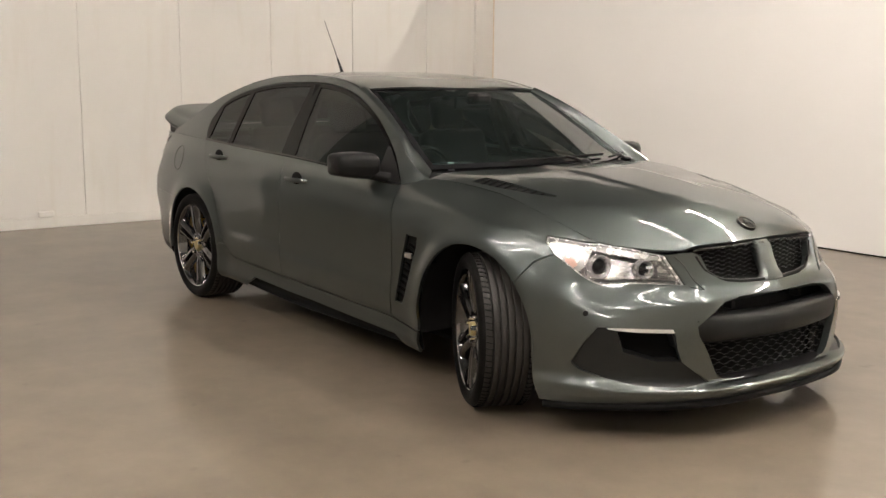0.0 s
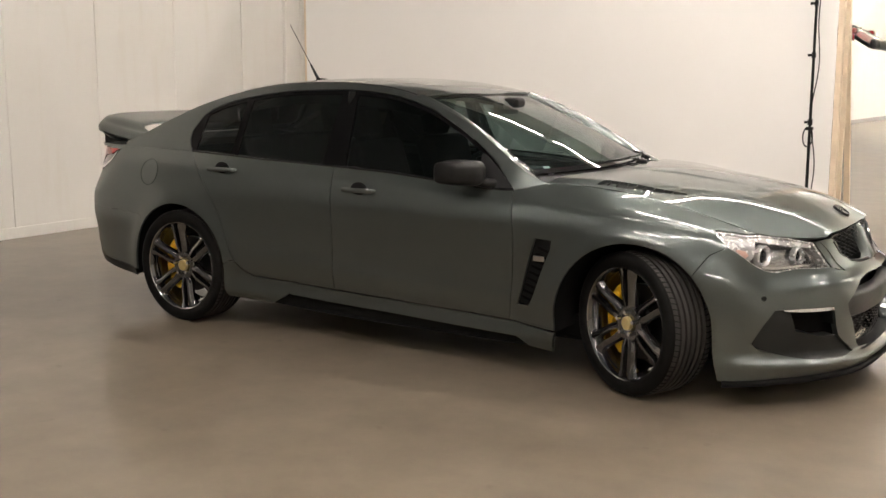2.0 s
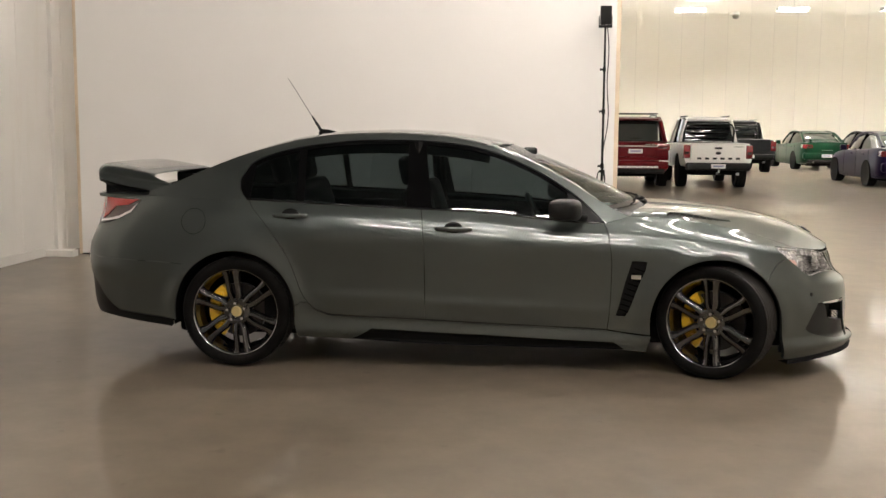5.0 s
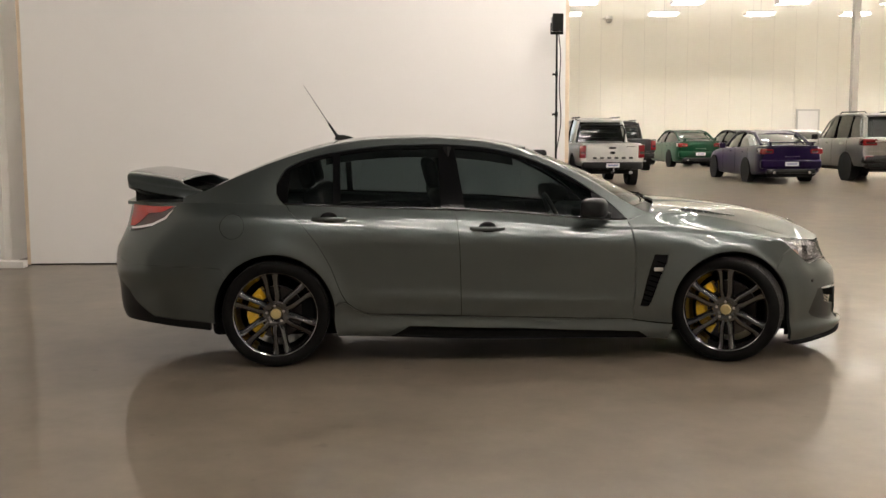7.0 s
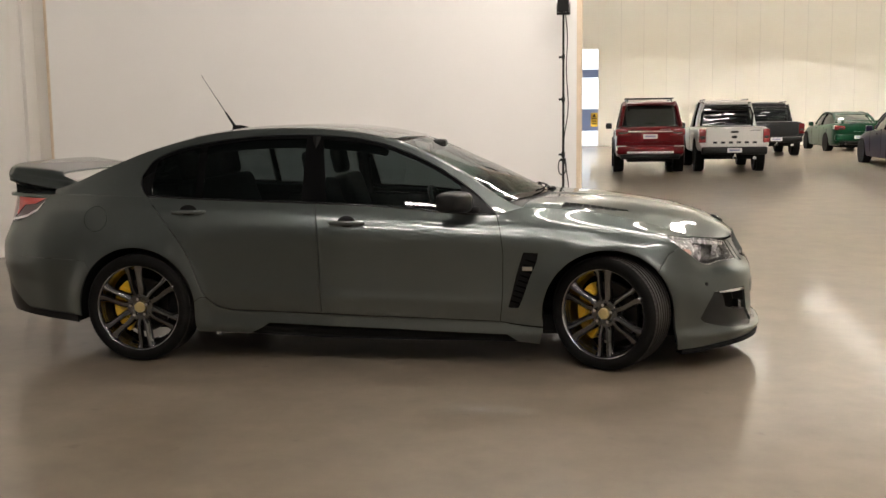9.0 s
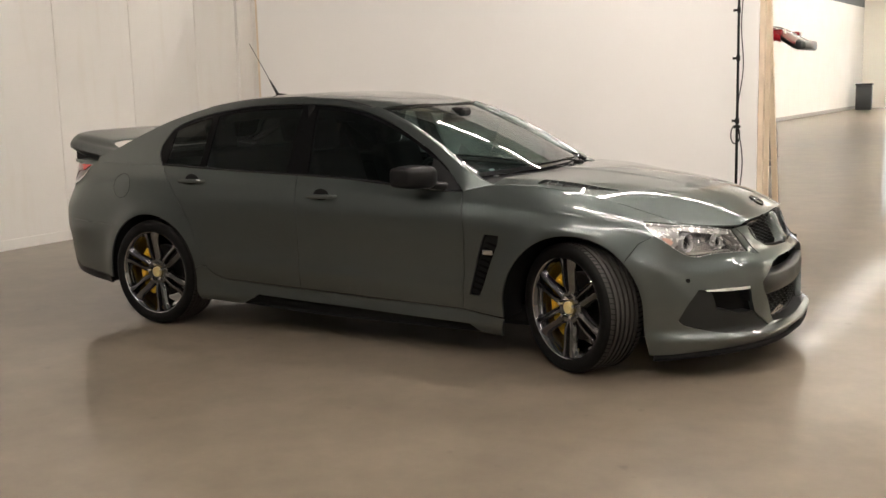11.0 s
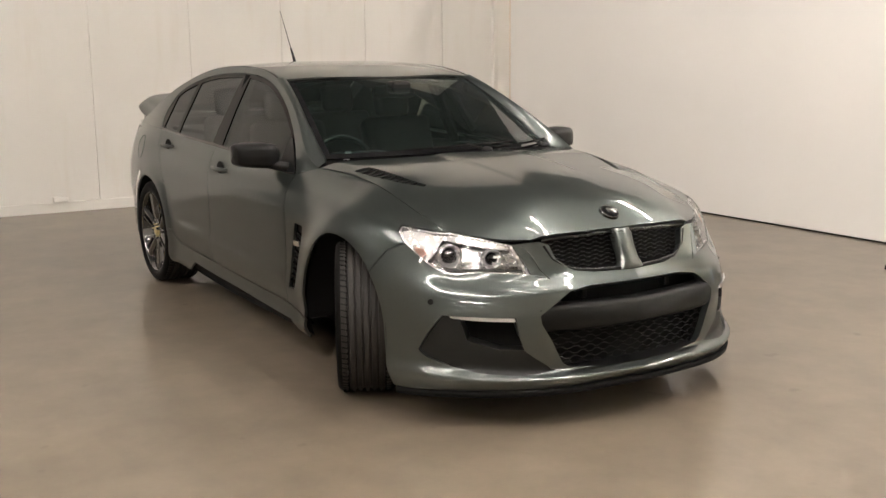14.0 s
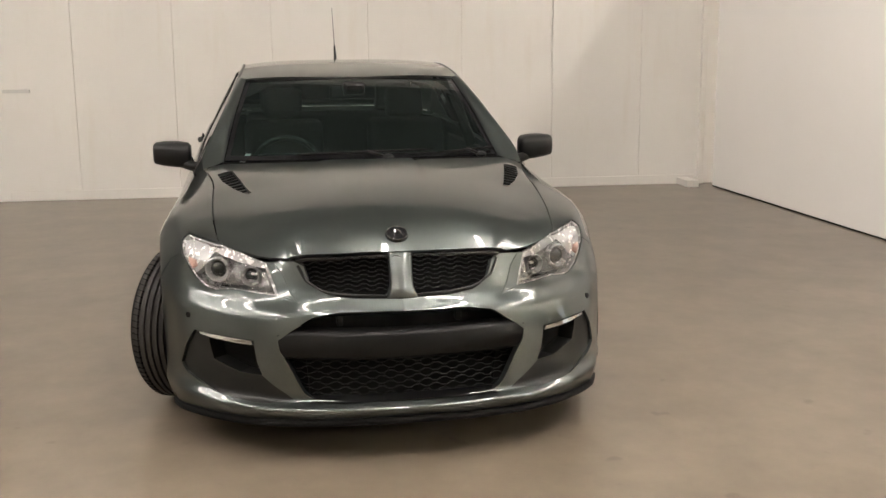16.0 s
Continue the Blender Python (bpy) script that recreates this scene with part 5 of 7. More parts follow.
for sg in (-1, 1):
    foot = [(-2.375, 1.045), (-2.10, 1.045), (-2.10, 1.10), (-2.20, 1.125), (-2.30, 1.14), (-2.375, 1.145)]
    part("wing_foot", prism_bm(foot, 0.07, Matrix.Translation((0, sg * 0.668 + 0.035, 0)) @ pose(0, 0, 0, 90, 0, 0), bevel=0.004), M["black_satin"], w_ob)

# aerial
fin = prism_bm([(-1.125, 0), (-0.955, 0), (-1.00, 0.020), (-1.05, 0.034), (-1.112, 0.038)], 0.034, Matrix.Translation((0, 0.017, float(zc(-1.05)) - 0.006)) @ pose(0, 0, 0, 90, 0, 0), bevel=0.004)
aer = part("aerial_base", fin, M["black_gloss"], car)
a0, a1 = Vector((-1.098, 0, float(zc(-1.1)) + 0.016)), Vector((-1.338, 0, 1.832))
part("aerial_sleeve", tube_bm([a0, a0.lerp(a1, 0.30)], 0.012, 10, taper=0.006), M["black_satin"], aer)
part("aerial_rod", tube_bm([a0.lerp(a1, 0.26), a1], 0.0028, 6, taper=0.0018), M["charcoal"], aer)

# mirrors
for side in "RL":
    sg = -1 if side == "R" else 1
    rows = []
    for t, cx, hz2, hx in ((0, 0.61, 0.050, 0.058), (0.08, 0.60, 0.064, 0.078), (0.35, 0.582, 0.070, 0.092), (0.7, 0.557, 0.067, 0.088), (0.93, 0.540, 0.060, 0.078), (0.985, 0.532, 0.053, 0.066), (1.0, 0.530, 0.044, 0.055)):
        y = 0.880 + 0.195 * t
        zc2 = 1.010 + 0.004 * t
        ring = []
        for a in np.linspace(0, math.tau, 25):
            ca, sa = math.cos(a), math.sin(a)
            e = 2 / 4.6
            ring.append((cx + hx * math.copysign(abs(ca) ** e, ca) * (1 if ca > 0 else 0.8), sg * y, zc2 + hz2 * math.copysign(abs(sa) ** e, sa) * (1 - 0.22 * max(ca, 0) ** 2 if sa > 0 else 0.92 - 0.10 * t)))
        rows.append(ring)
    tip = [(0.530, sg * 1.079, 1.014)] * 25
    mir = loft("door_mirror", [[(0.60, sg * 0.878, 1.01)] * 25] + rows + [tip], M["black_satin"], car, "black satin door mirror housing")[0]
    part("mirror_glass", box_bm(0.508, 0.512, min(sg * 0.90, sg * 1.05), max(sg * 0.90, sg * 1.05), 0.965, 1.055, 0.0), M["mirror"], mir)
    arm = [(0.70, sg * 0.835, 0.955), (0.67, sg * 0.88, 0.962), (0.62, sg * 0.94, 0.978)]
    part("mirror_arm", tube_bm(arm, 0.026, 10), M["black_satin"], mir, smooth=True)
    panel("mirror_sail", GREEN, [(0.812, float(Z4(0.812)) + 0.002), (0.60, float(Z4(0.60)) + 0.002), (0.592, 1.105), (0.62, 1.096), (0.72, 1.022)], M["black_satin"], mir, sides=side, gap=0.0, h=0.03, depth=0.004, lift=0.003)

# wipers, parked low along the cowl
for (ua, va), (ub, vb), (up, vp) in (((1.082, 0.34), (1.058, -0.33), (1.115, -0.10)), ((1.088, -0.36), (1.055, -0.68), (1.115, -0.60))):
    line = []
    for t in np.linspace(0, 1, 9):
        q, n = SCREEN.at(np.array([(ua + (ub - ua) * t, va + (vb - va) * t)]))
        line.append(Vector(q[0]) + Vector(n[0]) * 0.014)
    q, n = SCREEN.at(np.array([(up, vp)]))
    arm = part("wiper_arm", tube_bm([Vector(q[0]) + Vector(n[0]) * 0.012, line[4] + Vector((0, 0, 0.006))], 0.007, 8), M["black_satin"], car)
    bm = bmesh.new()
    bmesh.ops.create_uvsphere(bm, u_segments=16, v_segments=8, radius=1, matrix=Matrix.Translation(Vector(q[0]) + Vector((0, 0, 0.012))) @ Matrix.Diagonal((0.034, 0.028, 0.016, 1)))
    part("pivot_cap", bm, M["black_satin"], arm, smooth=True)
    part("wiper_blade", tube_bm(line, 0.006, 6), M["dark"], arm)

# sticker at the screen's lower corner
s0, sn = SCREEN.at(np.array([(1.065, 0.60)]))
part("sticker", box_bm(-0.016, 0.016, -0.035, 0.035, -0.001, 0.001, m=Matrix.Translation(Vector(s0[0]) - Vector(sn[0]) * 0.012) @ Vector(sn[0]).to_track_quat("Z", "Y").to_matrix().to_4x4()), M["plate"], ws, "small white sticker inside the screen")


# wheels
def wheel_proto(name):
    w = thing(name, "", "")
    wall = [(0.262, -0.108), (0.272, -0.122), (0.30, -0.133), (0.322, -0.130), (0.334, -0.121), (0.341, -0.109)]
    crown = [(0.330, -0.109), (0.341, -0.109)]
    for g in (-0.079, -0.047, -0.016, 0.016, 0.047, 0.079):  # grooves round the tread
        crown += [(0.344, g - 0.0065), (0.332, g - 0.005), (0.332, g + 0.005), (0.344, g + 0.0065)]
    crown += [(0.341, 0.109), (0.330, 0.109)]
    ty = part("tyre", lathe_bm([(r, y) for r, y in wall] + [(0.330, -0.10), (0.330, 0.10)] + [(r, -y) for r, y in wall[::-1]], 96), M["rubber"], w, "low-profile black tyre with grooved tread", smooth=True)
    part("tread", lathe_bm(crown[::-1], 96), M["tread"], ty, "worn grey-brown ribbed tread", smooth=True)
    sip = bmesh.new()
    for k in range(80):
        for sgn in (1, -1):
            a = (k + (0.5 if sgn < 0 else 0)) * math.tau / 80
            box_bm(-0.0022, 0.0022, 0.097 * sgn - 0.014, 0.097 * sgn + 0.014, 0.335, 0.3440, bm=sip, m=Matrix.Rotation(a, 4, "Y") @ pose(0, 0, 0, 0, 0, 14 * sgn))
    tagged(part("sipe_pattern", sip, M["dark"], ty), kind="stuff")
    rim = [(0.262, 0.105), (0.250, 0.09), (0.235, 0.02), (0.245, -0.075), (0.262, -0.100), (0.2725, -0.108), (0.2735, -0.116), (0.268, -0.120), (0.262, -0.114), (0.256, -0.098), (0.238, -0.05), (0.225, 0.02), (0.235, 0.09)]
    rm = part("rim", lathe_bm(rim, 96), M["wheel_dark"], w, "dark chrome twin-spoke alloy rim", smooth=True)
    edge = [(0.2735, -0.112), (0.2745, -0.117), (0.270, -0.1215), (0.2655, -0.1185), (0.266, -0.114)]
    part("rim_lip", lathe_bm(edge, 96), M["wheel_face"], rm, smooth=True)
    for k in range(6):
        turn = Matrix.Rotation(k * math.tau / 6, 4, "Y")
        for sgn in (-1, 1):
            bm = bmesh.new()
            rings = []
            for r, a, b, y0, y1 in ((0.060, 0.002, 0.034, -0.092, -0.052), (0.090, 0.004, 0.041, -0.098, -0.056), (0.112, 0.010, 0.0470, -0.102, -0.062), (0.135, 0.0125, 0.0485, -0.105, -0.068), (0.17, 0.0135, 0.0485, -0.108, -0.076), (0.215, 0.0135, 0.0505, -0.111, -0.082), (0.245, 0.0145, 0.0565, -0.113, -0.087), (0.264, 0.018, 0.072, -0.1145, -0.090)):
                w_ = b - a
                rings.append([bm.verts.new((sgn * (a + w_ * f), yy, math.sqrt(r * r - (a + w_ * f) ** 2))) for f, yy in ((-0.06, y1), (0.0, y0 + 0.010), (0.10, y0 + 0.001), (0.30, y0 + 0.0005), (0.62, y0 + 0.004), (0.86, y0 + 0.0125), (1.0, y0 + 0.022), (1.06, y1))])
            for r0, r1 in zip(rings, rings[1:]):
                for j in range(8):
                    bm.faces.new((r0[j], r0[(j + 1) % 8], r1[(j + 1) % 8], r1[j]))
            bmesh.ops.recalc_face_normals(bm, faces=bm.faces)
            bmesh.ops.transform(bm, matrix=turn, verts=bm.verts)
            part("spoke", bm, M["wheel_dark"], rm, smooth=True)
    part("hub", lathe_bm([(0.0, -0.082), (0.034, -0.084), (0.042, -0.090), (0.066, -0.0945), (0.084, -0.092), (0.090, -0.084), (0.092, -0.05), (0.0, -0.05)], 48), M["wheel_dark"], rm, smooth=True)
    part("centre_cap", lathe_bm([(0.0, -0.108), (0.027, -0.107), (0.0325, -0.102), (0.034, -0.088)], 32), M["gold"], w, "gold centre cap", smooth=True)
    for k in range(5):
        a = k * math.tau / 5 + 0.05
        part("wheel_nut", cyl_bm(0.0115, 0.010, 0.024, 6, m=Matrix.Translation((0.057 * math.sin(a), -0.103, 0.054 * math.cos(a))) @ pose(0, 0, 0, 90, 0, 0)), M["chrome"], w)
    return w


def brake_set(front):
    b = thing("brake", "", "")
    R = 0.182 if front else 0.170
    part("brake_disc", lathe_bm([(0.08, -0.015), (R - 0.002, -0.016), (R, -0.014), (R, 0.014), (0.08, 0.014)], 72), M["disc"], b, smooth=True)
    part("disc_hat", lathe_bm([(0.0, -0.045), (0.075, -0.045), (0.085, -0.035), (0.086, -0.01)], 48), M["black_satin"], b, smooth=True)
    out = [((R + 0.022) * math.cos(a), (R + 0.022) * math.sin(a)) for a in np.linspace(radians(122), radians(240), 16)] + [((R - 0.050) * math.cos(a), (R - 0.050) * math.sin(a)) for a in np.linspace(radians(240), radians(122), 16)]
    cal = part("brake_caliper", prism_bm(out, 0.10, Matrix.Translation((0, 0.052, 0)) @ pose(0, 0, 0, 90, 0, 0), bevel=0.010), M["caliper"], b, "yellow brake caliper")
    for a in (140, 181, 222):
        part("piston_boss", cyl_bm(0.024, 0.021, 0.014, 20, m=Matrix.Translation(((R - 0.02) * math.cos(radians(a)), -0.054, (R - 0.02) * math.sin(radians(a)))) @ pose(0, 0, 0, 90, 0, 0)), M["caliper"], cal)
    return b


proto = wheel_proto("wheel")
STEER = -27.0
places = [("R", 1.505, -0.832, STEER), ("R", -1.4575, -0.825, 0.0), ("L", 1.47, 0.80, STEER), ("L", -1.4575, 0.825, 0.0)]
brakes = [brake_set(True), brake_set(False)]
first = True
for side, x, y, turn in places:
    flip = 0 if side == "R" else 180
    spin = -2 if x > 0 else -8
    m = pose(x, y, 0.3445, 0, 0, turn + flip)
    w = proto if first else copy_thing(proto, Matrix())
    w.matrix_basis = m @ Matrix.Rotation(radians(spin), 4, "Y")
    w.parent = car
    src = brakes[0 if x > 0 else 1]
    b = src if side == "R" else copy_thing(src, Matrix())
    b.matrix_basis = m @ (Matrix() if side == "R" else pose(0, 0, 0, 0, 180, 0))
    b.parent = car
    first = False

# cabin: seats, fascia, wheel
def seat(x, y, rear=False):
    root = thing("seat", "", "")
    hw = 0.24 if not rear else 0.62
    part("cushion", box_bm(x - 0.25, x + 0.27, y - hw, y + hw, 0.42, 0.58, 0.05, segments=3), M["grey_cloth"], root, smooth=True)
    part("backrest", box_bm(-0.07, 0.07, -hw, hw, 0.0, 0.60, 0.05, m=Matrix.Translation((x - 0.27, y, 0.55)) @ pose(0, 0, 0, 0, -18, 0), segments=3), M["grey_cloth"], root, smooth=True)
    for dy in ((0,) if not rear else (-0.40, 0.40)):
        part("headrest", box_bm(-0.045, 0.045, -0.12, 0.12, 0.0, 0.19, 0.04, m=Matrix.Translation((x - 0.475, y + dy, 1.125)) @ pose(0, 0, 0, 0, -12, 0), segments=3), M["grey_cloth"], root, smooth=True)
    root.parent = car


seat(0.05, -0.38), seat(0.05, 0.38), seat(-0.80, 0, True)
dash = part("fascia", box_bm(0.55, 1.05, -0.72, 0.72, 0.62, 0.955, 0.06, segments=3), M["black_satin"], car, smooth=True)
part("instrument_hood", box_bm(0.50, 0.72, -0.55, -0.20, 0.93, 1.0, 0.03, segments=3), M["black_satin"], dash, smooth=True)
mst = Matrix.Translation((0.42, -0.38, 0.90)) @ pose(0, 0, 0, 0, 65, 0)
part("steering_wheel", tube_bm([mst @ Vector((0.185 * math.cos(a), 0.185 * math.sin(a), 0)) for a in np.linspace(0, math.tau, 33)], 0.016, 8), M["black_satin"], dash)
part("steering_boss", cyl_bm(0.07, 0.06, 0.05, 20, m=mst), M["black_satin"], dash)
part("rear_view_mirror", box_bm(0.28, 0.31, -0.13, 0.13, 1.275, 1.345, 0.012), M["black_satin"], car)
part("mirror_pod", box_bm(0.30, 0.40, -0.06, 0.06, 1.30, 1.37, 0.02), M["black_satin"], car)
hl = [[(x, -w, float(zc(x)) - 0.05 - 0.10 * (w / 0.6) ** 4) for w in np.linspace(-0.60, 0.60, 9)] for x in np.linspace(0.10, -1.15, 8)]
loft("headlining", hl, M["grey_cloth"], car)
part("parcel_shelf", box_bm(-1.95, -1.25, -0.62, 0.62, 1.0, 1.03, 0.01), M["dark"], car)
for sg in (-1, 1):
    part("door_card", box_bm(-1.3, 0.85, sg * 0.83 - 0.02, sg * 0.83 + 0.02, 0.30, 0.945, 0.01), M["dark"], car)
    part("centre_pillar_lining", tube_bm([(-0.32, sg * 0.80, 0.95), (-0.345, sg * 0.62, 1.40)], 0.035, 8), M["dark"], car)
part("bulkhead", box_bm(1.02, 1.06, -0.72, 0.72, 0.3, 0.93), M["dark"], car)
part("engine_cover", box_bm(1.1, 2.2, -0.5, 0.5, 0.35, 0.6), M["dark"], car)


# ---- the other vehicles and things in the hall ----
def colour_paint(name, color, metal=0.3):
    m = flake_paint(name, color, 0.3, metal)
    m.node_tree.nodes["Principled BSDF"].inputs["Specular IOR Level"].default_value = 0.15
    m.node_tree.nodes["Principled BSDF"].inputs["Coat Weight"].default_value = 0.45
    m.node_tree.nodes["Principled BSDF"].inputs["Coat IOR"].default_value = 1.4
    return m


M.update(red=colour_paint("dark_red_paint", (0.10, 0.005, 0.008), 0.2), white=colour_paint("white_paint", (0.80, 0.80, 0.78), 0.0), green=colour_paint("bright_green_paint", (0.003, 0.032, 0.014), 0.1),
         purple=colour_paint("deep_purple_paint", (0.008, 0.003, 0.022), 0.0), silver=colour_paint("silver_beige_paint", (0.29, 0.28, 0.265), 0.6), graphite=colour_paint("graphite_paint", (0.03, 0.031, 0.033), 0.5),
         glass_dark=mat("privacy_glass", (0.008, 0.010, 0.010), 0.04, coat=0.2), alloy=mat("silver_alloy", (0.42, 0.42, 0.43), 0.3, 0.9, vary=0.1, scale=20))


M["purple"].node_tree.nodes["Principled BSDF"].inputs["Coat Weight"].default_value = 0.15


def ring_loft(name, secs, material, parent, label="", cap=True, smooth=True):
    """A closed skin through half sections mirrored left to right."""
    bm = bmesh.new()
    rings = []
    for x, pts in secs:
        full = [(w, z) for w, z in pts] + [(-w, z) for w, z in pts[::-1] if w > 1e-6]
        rings.append([bm.verts.new((x, w, z)) for w, z in full])
    n = len(rings[0])
    for a, b in zip(rings, rings[1:]):
        for k in range(n):
            bm.faces.new((a[k], a[(k + 1) % n], b[(k + 1) % n], b[k]))
    if cap:
        bm.faces.new(rings[0]), bm.faces.new(rings[-1])
    bmesh.ops.recalc_face_normals(bm, faces=bm.faces)
    return part(name, bm, material, parent, label, smooth=smooth)


def lower(w, z0, z1, crown=0.02):
    h = z1 - z0
    return [(0.0, z0), (w * 0.80, z0), (w * 0.95, z0 + 0.03), (w * 0.99, z0 + h * 0.18), (w, z0 + h * 0.45), (w * 0.985, z0 + h * 0.72), (w * 0.955, z1 - h * 0.10), (w * 0.90, z1 - 0.012), (w * 0.80, z1), (0.0, z1 + crown)]


def upper(wb, wt, zb, zt):
    return [(0.0, zb - 0.02), (wb, zb - 0.02), (wb * 0.5 + wt * 0.5 + 0.012, (zb + zt) / 2), (wt, zt - 0.035), (wt * 0.90, zt - 0.006), (0.0, zt + 0.012)]


def far_wheel(parent, x, y, r, width, rimmat):
    sgn = -1 if y < 0 else 1
    at = Matrix.Translation((x, y, r)) @ pose(0, 0, 0, 0, 0, 0 if sgn < 0 else 180)
    bm = lathe_bm([(r * 0.62, width / 2), (r * 0.70, width / 2), (r * 0.95, width * 0.46), (r, width * 0.36), (r, -width * 0.36), (r * 0.95, -width * 0.46), (r * 0.70, -width / 2), (r * 0.62, -width * 0.45)], 32)
    bmesh.ops.transform(bm, matrix=at, verts=bm.verts)
    w = part("wheel", bm, M["rubber"], parent, smooth=True)
    bm = lathe_bm([(r * 0.64, -width * 0.44), (r * 0.60, -width * 0.40), (r * 0.56, -width * 0.1), (0.0, -width * 0.1)], 24)
    bmesh.ops.transform(bm, matrix=at, verts=bm.verts)
    part("rim", bm, M["black_satin"], w, smooth=True)
    for k in range(5):
        bm = box_bm(-r * 0.075, r * 0.075, -width * 0.40, -width * 0.26, r * 0.08, r * 0.61, 0.006, m=at @ Matrix.Rotation(k * math.tau / 5, 4, "Y"))
        part("spoke", bm, rimmat, w)
    bm = cyl_bm(r * 0.14, r * 0.12, width * 0.2, 16, m=at @ Matrix.Translation((0, -width * 0.34, 0)) @ pose(0, 0, 0, 90, 0, 0))
    part("hub", bm, rimmat, w)


def bars(parent, x, y0, y1, z, h, n, material):
    """Plain bars where writing stands."""
    step = (y1 - y0) / n
    for k in range(n):
        part("lettering_bar", box_bm(x - 0.003, x + 0.003, y0 + step * (k + 0.18), y0 + step * (k + 0.72), z - h / 2, z + h / 2), material, parent)


def rear_plate(root, x, z):
    p = part("number_plate", box_bm(x - 0.008, x, -0.19, 0.19, z - 0.055, z + 0.055, 0.004), M["plate"], root)
    part("plate_bar", box_bm(x - 0.011, x - 0.0085, -0.14, 0.14, z - 0.022, z + 0.022), M["blue"], p)


def mirrors(root, x, w, z, material):
    for s in (-1, 1):
        part("door_mirror", box_bm(x - 0.06, x + 0.06, s * (w + 0.11) - 0.09, s * (w + 0.11) + 0.09, z - 0.075, z + 0.085, 0.03, segments=3), material, root, smooth=True)


def sedan(name, label, paint, m, wing=True, rims="wheel_face"):
    """A four-door saloon; the tail lies at x = -1.1 behind the rear axle at x = 0, the nose at +x."""
    root = thing(name, label, "car", m, group="parked cars")
    L = 2.9
    secs = [(-1.12, lower(0.72, 0.42, 0.95, 0.0)), (-1.10, lower(0.80, 0.34, 1.00)), (-1.0, lower(0.87, 0.27, 1.03)), (-0.7, lower(0.91, 0.22, 1.045)), (-0.2, lower(0.925, 0.20, 1.03)), (0.8, lower(0.925, 0.18, 0.98)),
            (2.0, lower(0.92, 0.18, 0.95)), (2.5, lower(0.915, 0.18, 0.93)), (3.0, lower(0.90, 0.18, 0.88)), (3.5, lower(0.84, 0.19, 0.80)), (3.75, lower(0.72, 0.22, 0.70)), (3.82, lower(0.55, 0.28, 0.60))]
    ring_loft("body", secs, paint, root)
    up = [(-0.62, upper(0.70, 0.55, 1.03, 1.06)), (-0.35, upper(0.76, 0.58, 1.03, 1.18)), (0.1, upper(0.80, 0.60, 1.02, 1.36)), (0.5, upper(0.81, 0.61, 1.00, 1.425)), (1.0, upper(0.82, 0.62, 0.98, 1.445)), (1.5, upper(0.82, 0.61, 0.97, 1.42)), (1.85, upper(0.80, 0.58, 0.96, 1.33)), (2.35, upper(0.74, 0.56, 0.94, 1.08)), (2.6, upper(0.68, 0.55, 0.92, 0.96))]
    ring_loft("cabin_glass", up, M["glass_dark"], root)
    top = [(x, [(0, p[4][1] - 0.01), (p[4][0], p[4][1] + 0.002), (p[4][0] * 0.5, p[5][1] + 0.006), (0, p[5][1] + 0.012)]) for x, p in up[2:7]]
    ring_loft("roof", top, paint, root)
    for s in (-1, 1):
        part("rear_pillar", tube_bm([(-0.62, s * 0.70, 1.05), (-0.2, s * 0.665, 1.24), (0.15, s * 0.61, 1.375)], 0.05, 8), paint, root, smooth=True)
        part("roof_rail", tube_bm([(0.15, s * 0.605, 1.375), (0.6, s * 0.612, 1.428), (1.1, s * 0.615, 1.44), (1.55, s * 0.60, 1.405), (1.95, s * 0.60, 1.28), (2.45, s * 0.66, 1.0)], 0.03, 8), paint, root, smooth=True)
        part("centre_pillar", tube_bm([(0.95, s * 0.835, 0.98), (0.9, s * 0.635, 1.42)], 0.03, 6), M["black_gloss"], root)
        lamp = part("tail_lamp", box_bm(-1.125, -0.82, min(s * 0.50, s * 0.89), max(s * 0.50, s * 0.89), 0.80, 0.965, 0.04, segments=3), M["lamp_dark_red"], root, smooth=True)
        part("lamp_core", box_bm(-1.13, -1.12, min(s * 0.56, s * 0.74), max(s * 0.56, s * 0.74), 0.84, 0.90), M["lamp_smoke"], lamp)
        for x in (0.35, 1.4):
            part("door_handle", box_bm(x - 0.1, x + 0.1, s * 0.925 - 0.015, s * 0.925 + 0.02, 0.84, 0.87, 0.008), paint, root)
        for x in (-0.14, 0.92, 2.02):
            part("door_seam", tube_bm([(x, s * 0.917, 0.96), (x, s * 0.928, 0.62), (x, s * 0.922, 0.30)], 0.004, 4), M["dark"], root)
    part("rear_bumper", box_bm(-1.15, -0.85, -0.86, 0.86, 0.40, 0.66, 0.07, segments=3), paint, root, smooth=True)
    part("rear_valance", box_bm(-1.13, -0.9, -0.70, 0.70, 0.26, 0.40, 0.04), M["black_satin"], root)
    part("boot_edge", tube_bm([(-1.10, -0.74, 1.015), (-1.12, 0, 1.03), (-1.10, 0.74, 1.015)], 0.018, 8), paint, root, smooth=True)
    if wing:
        wg = part("boot_wing", box_bm(-1.14, -0.92, -0.66, 0.66, 1.115, 1.145, 0.012, segments=3), paint, root, smooth=True)
        for s in (-1, 1):
            part("wing_leg", box_bm(-1.10, -0.90, s * 0.60 - 0.03, s * 0.60 + 0.03, 1.02, 1.12, 0.01), paint, wg)
    bars(root, -1.155, -0.22, 0.22, 0.745, 0.02, 5, M["chrome"])
    rear_plate(root, -1.152, 0.535)
    mirrors(root, 1.95, 0.86, 1.0, paint)
    for x in (0, L):
        for y in (-0.79, 0.79):
            far_wheel(root, x, y, 0.335, 0.23, M[rims])
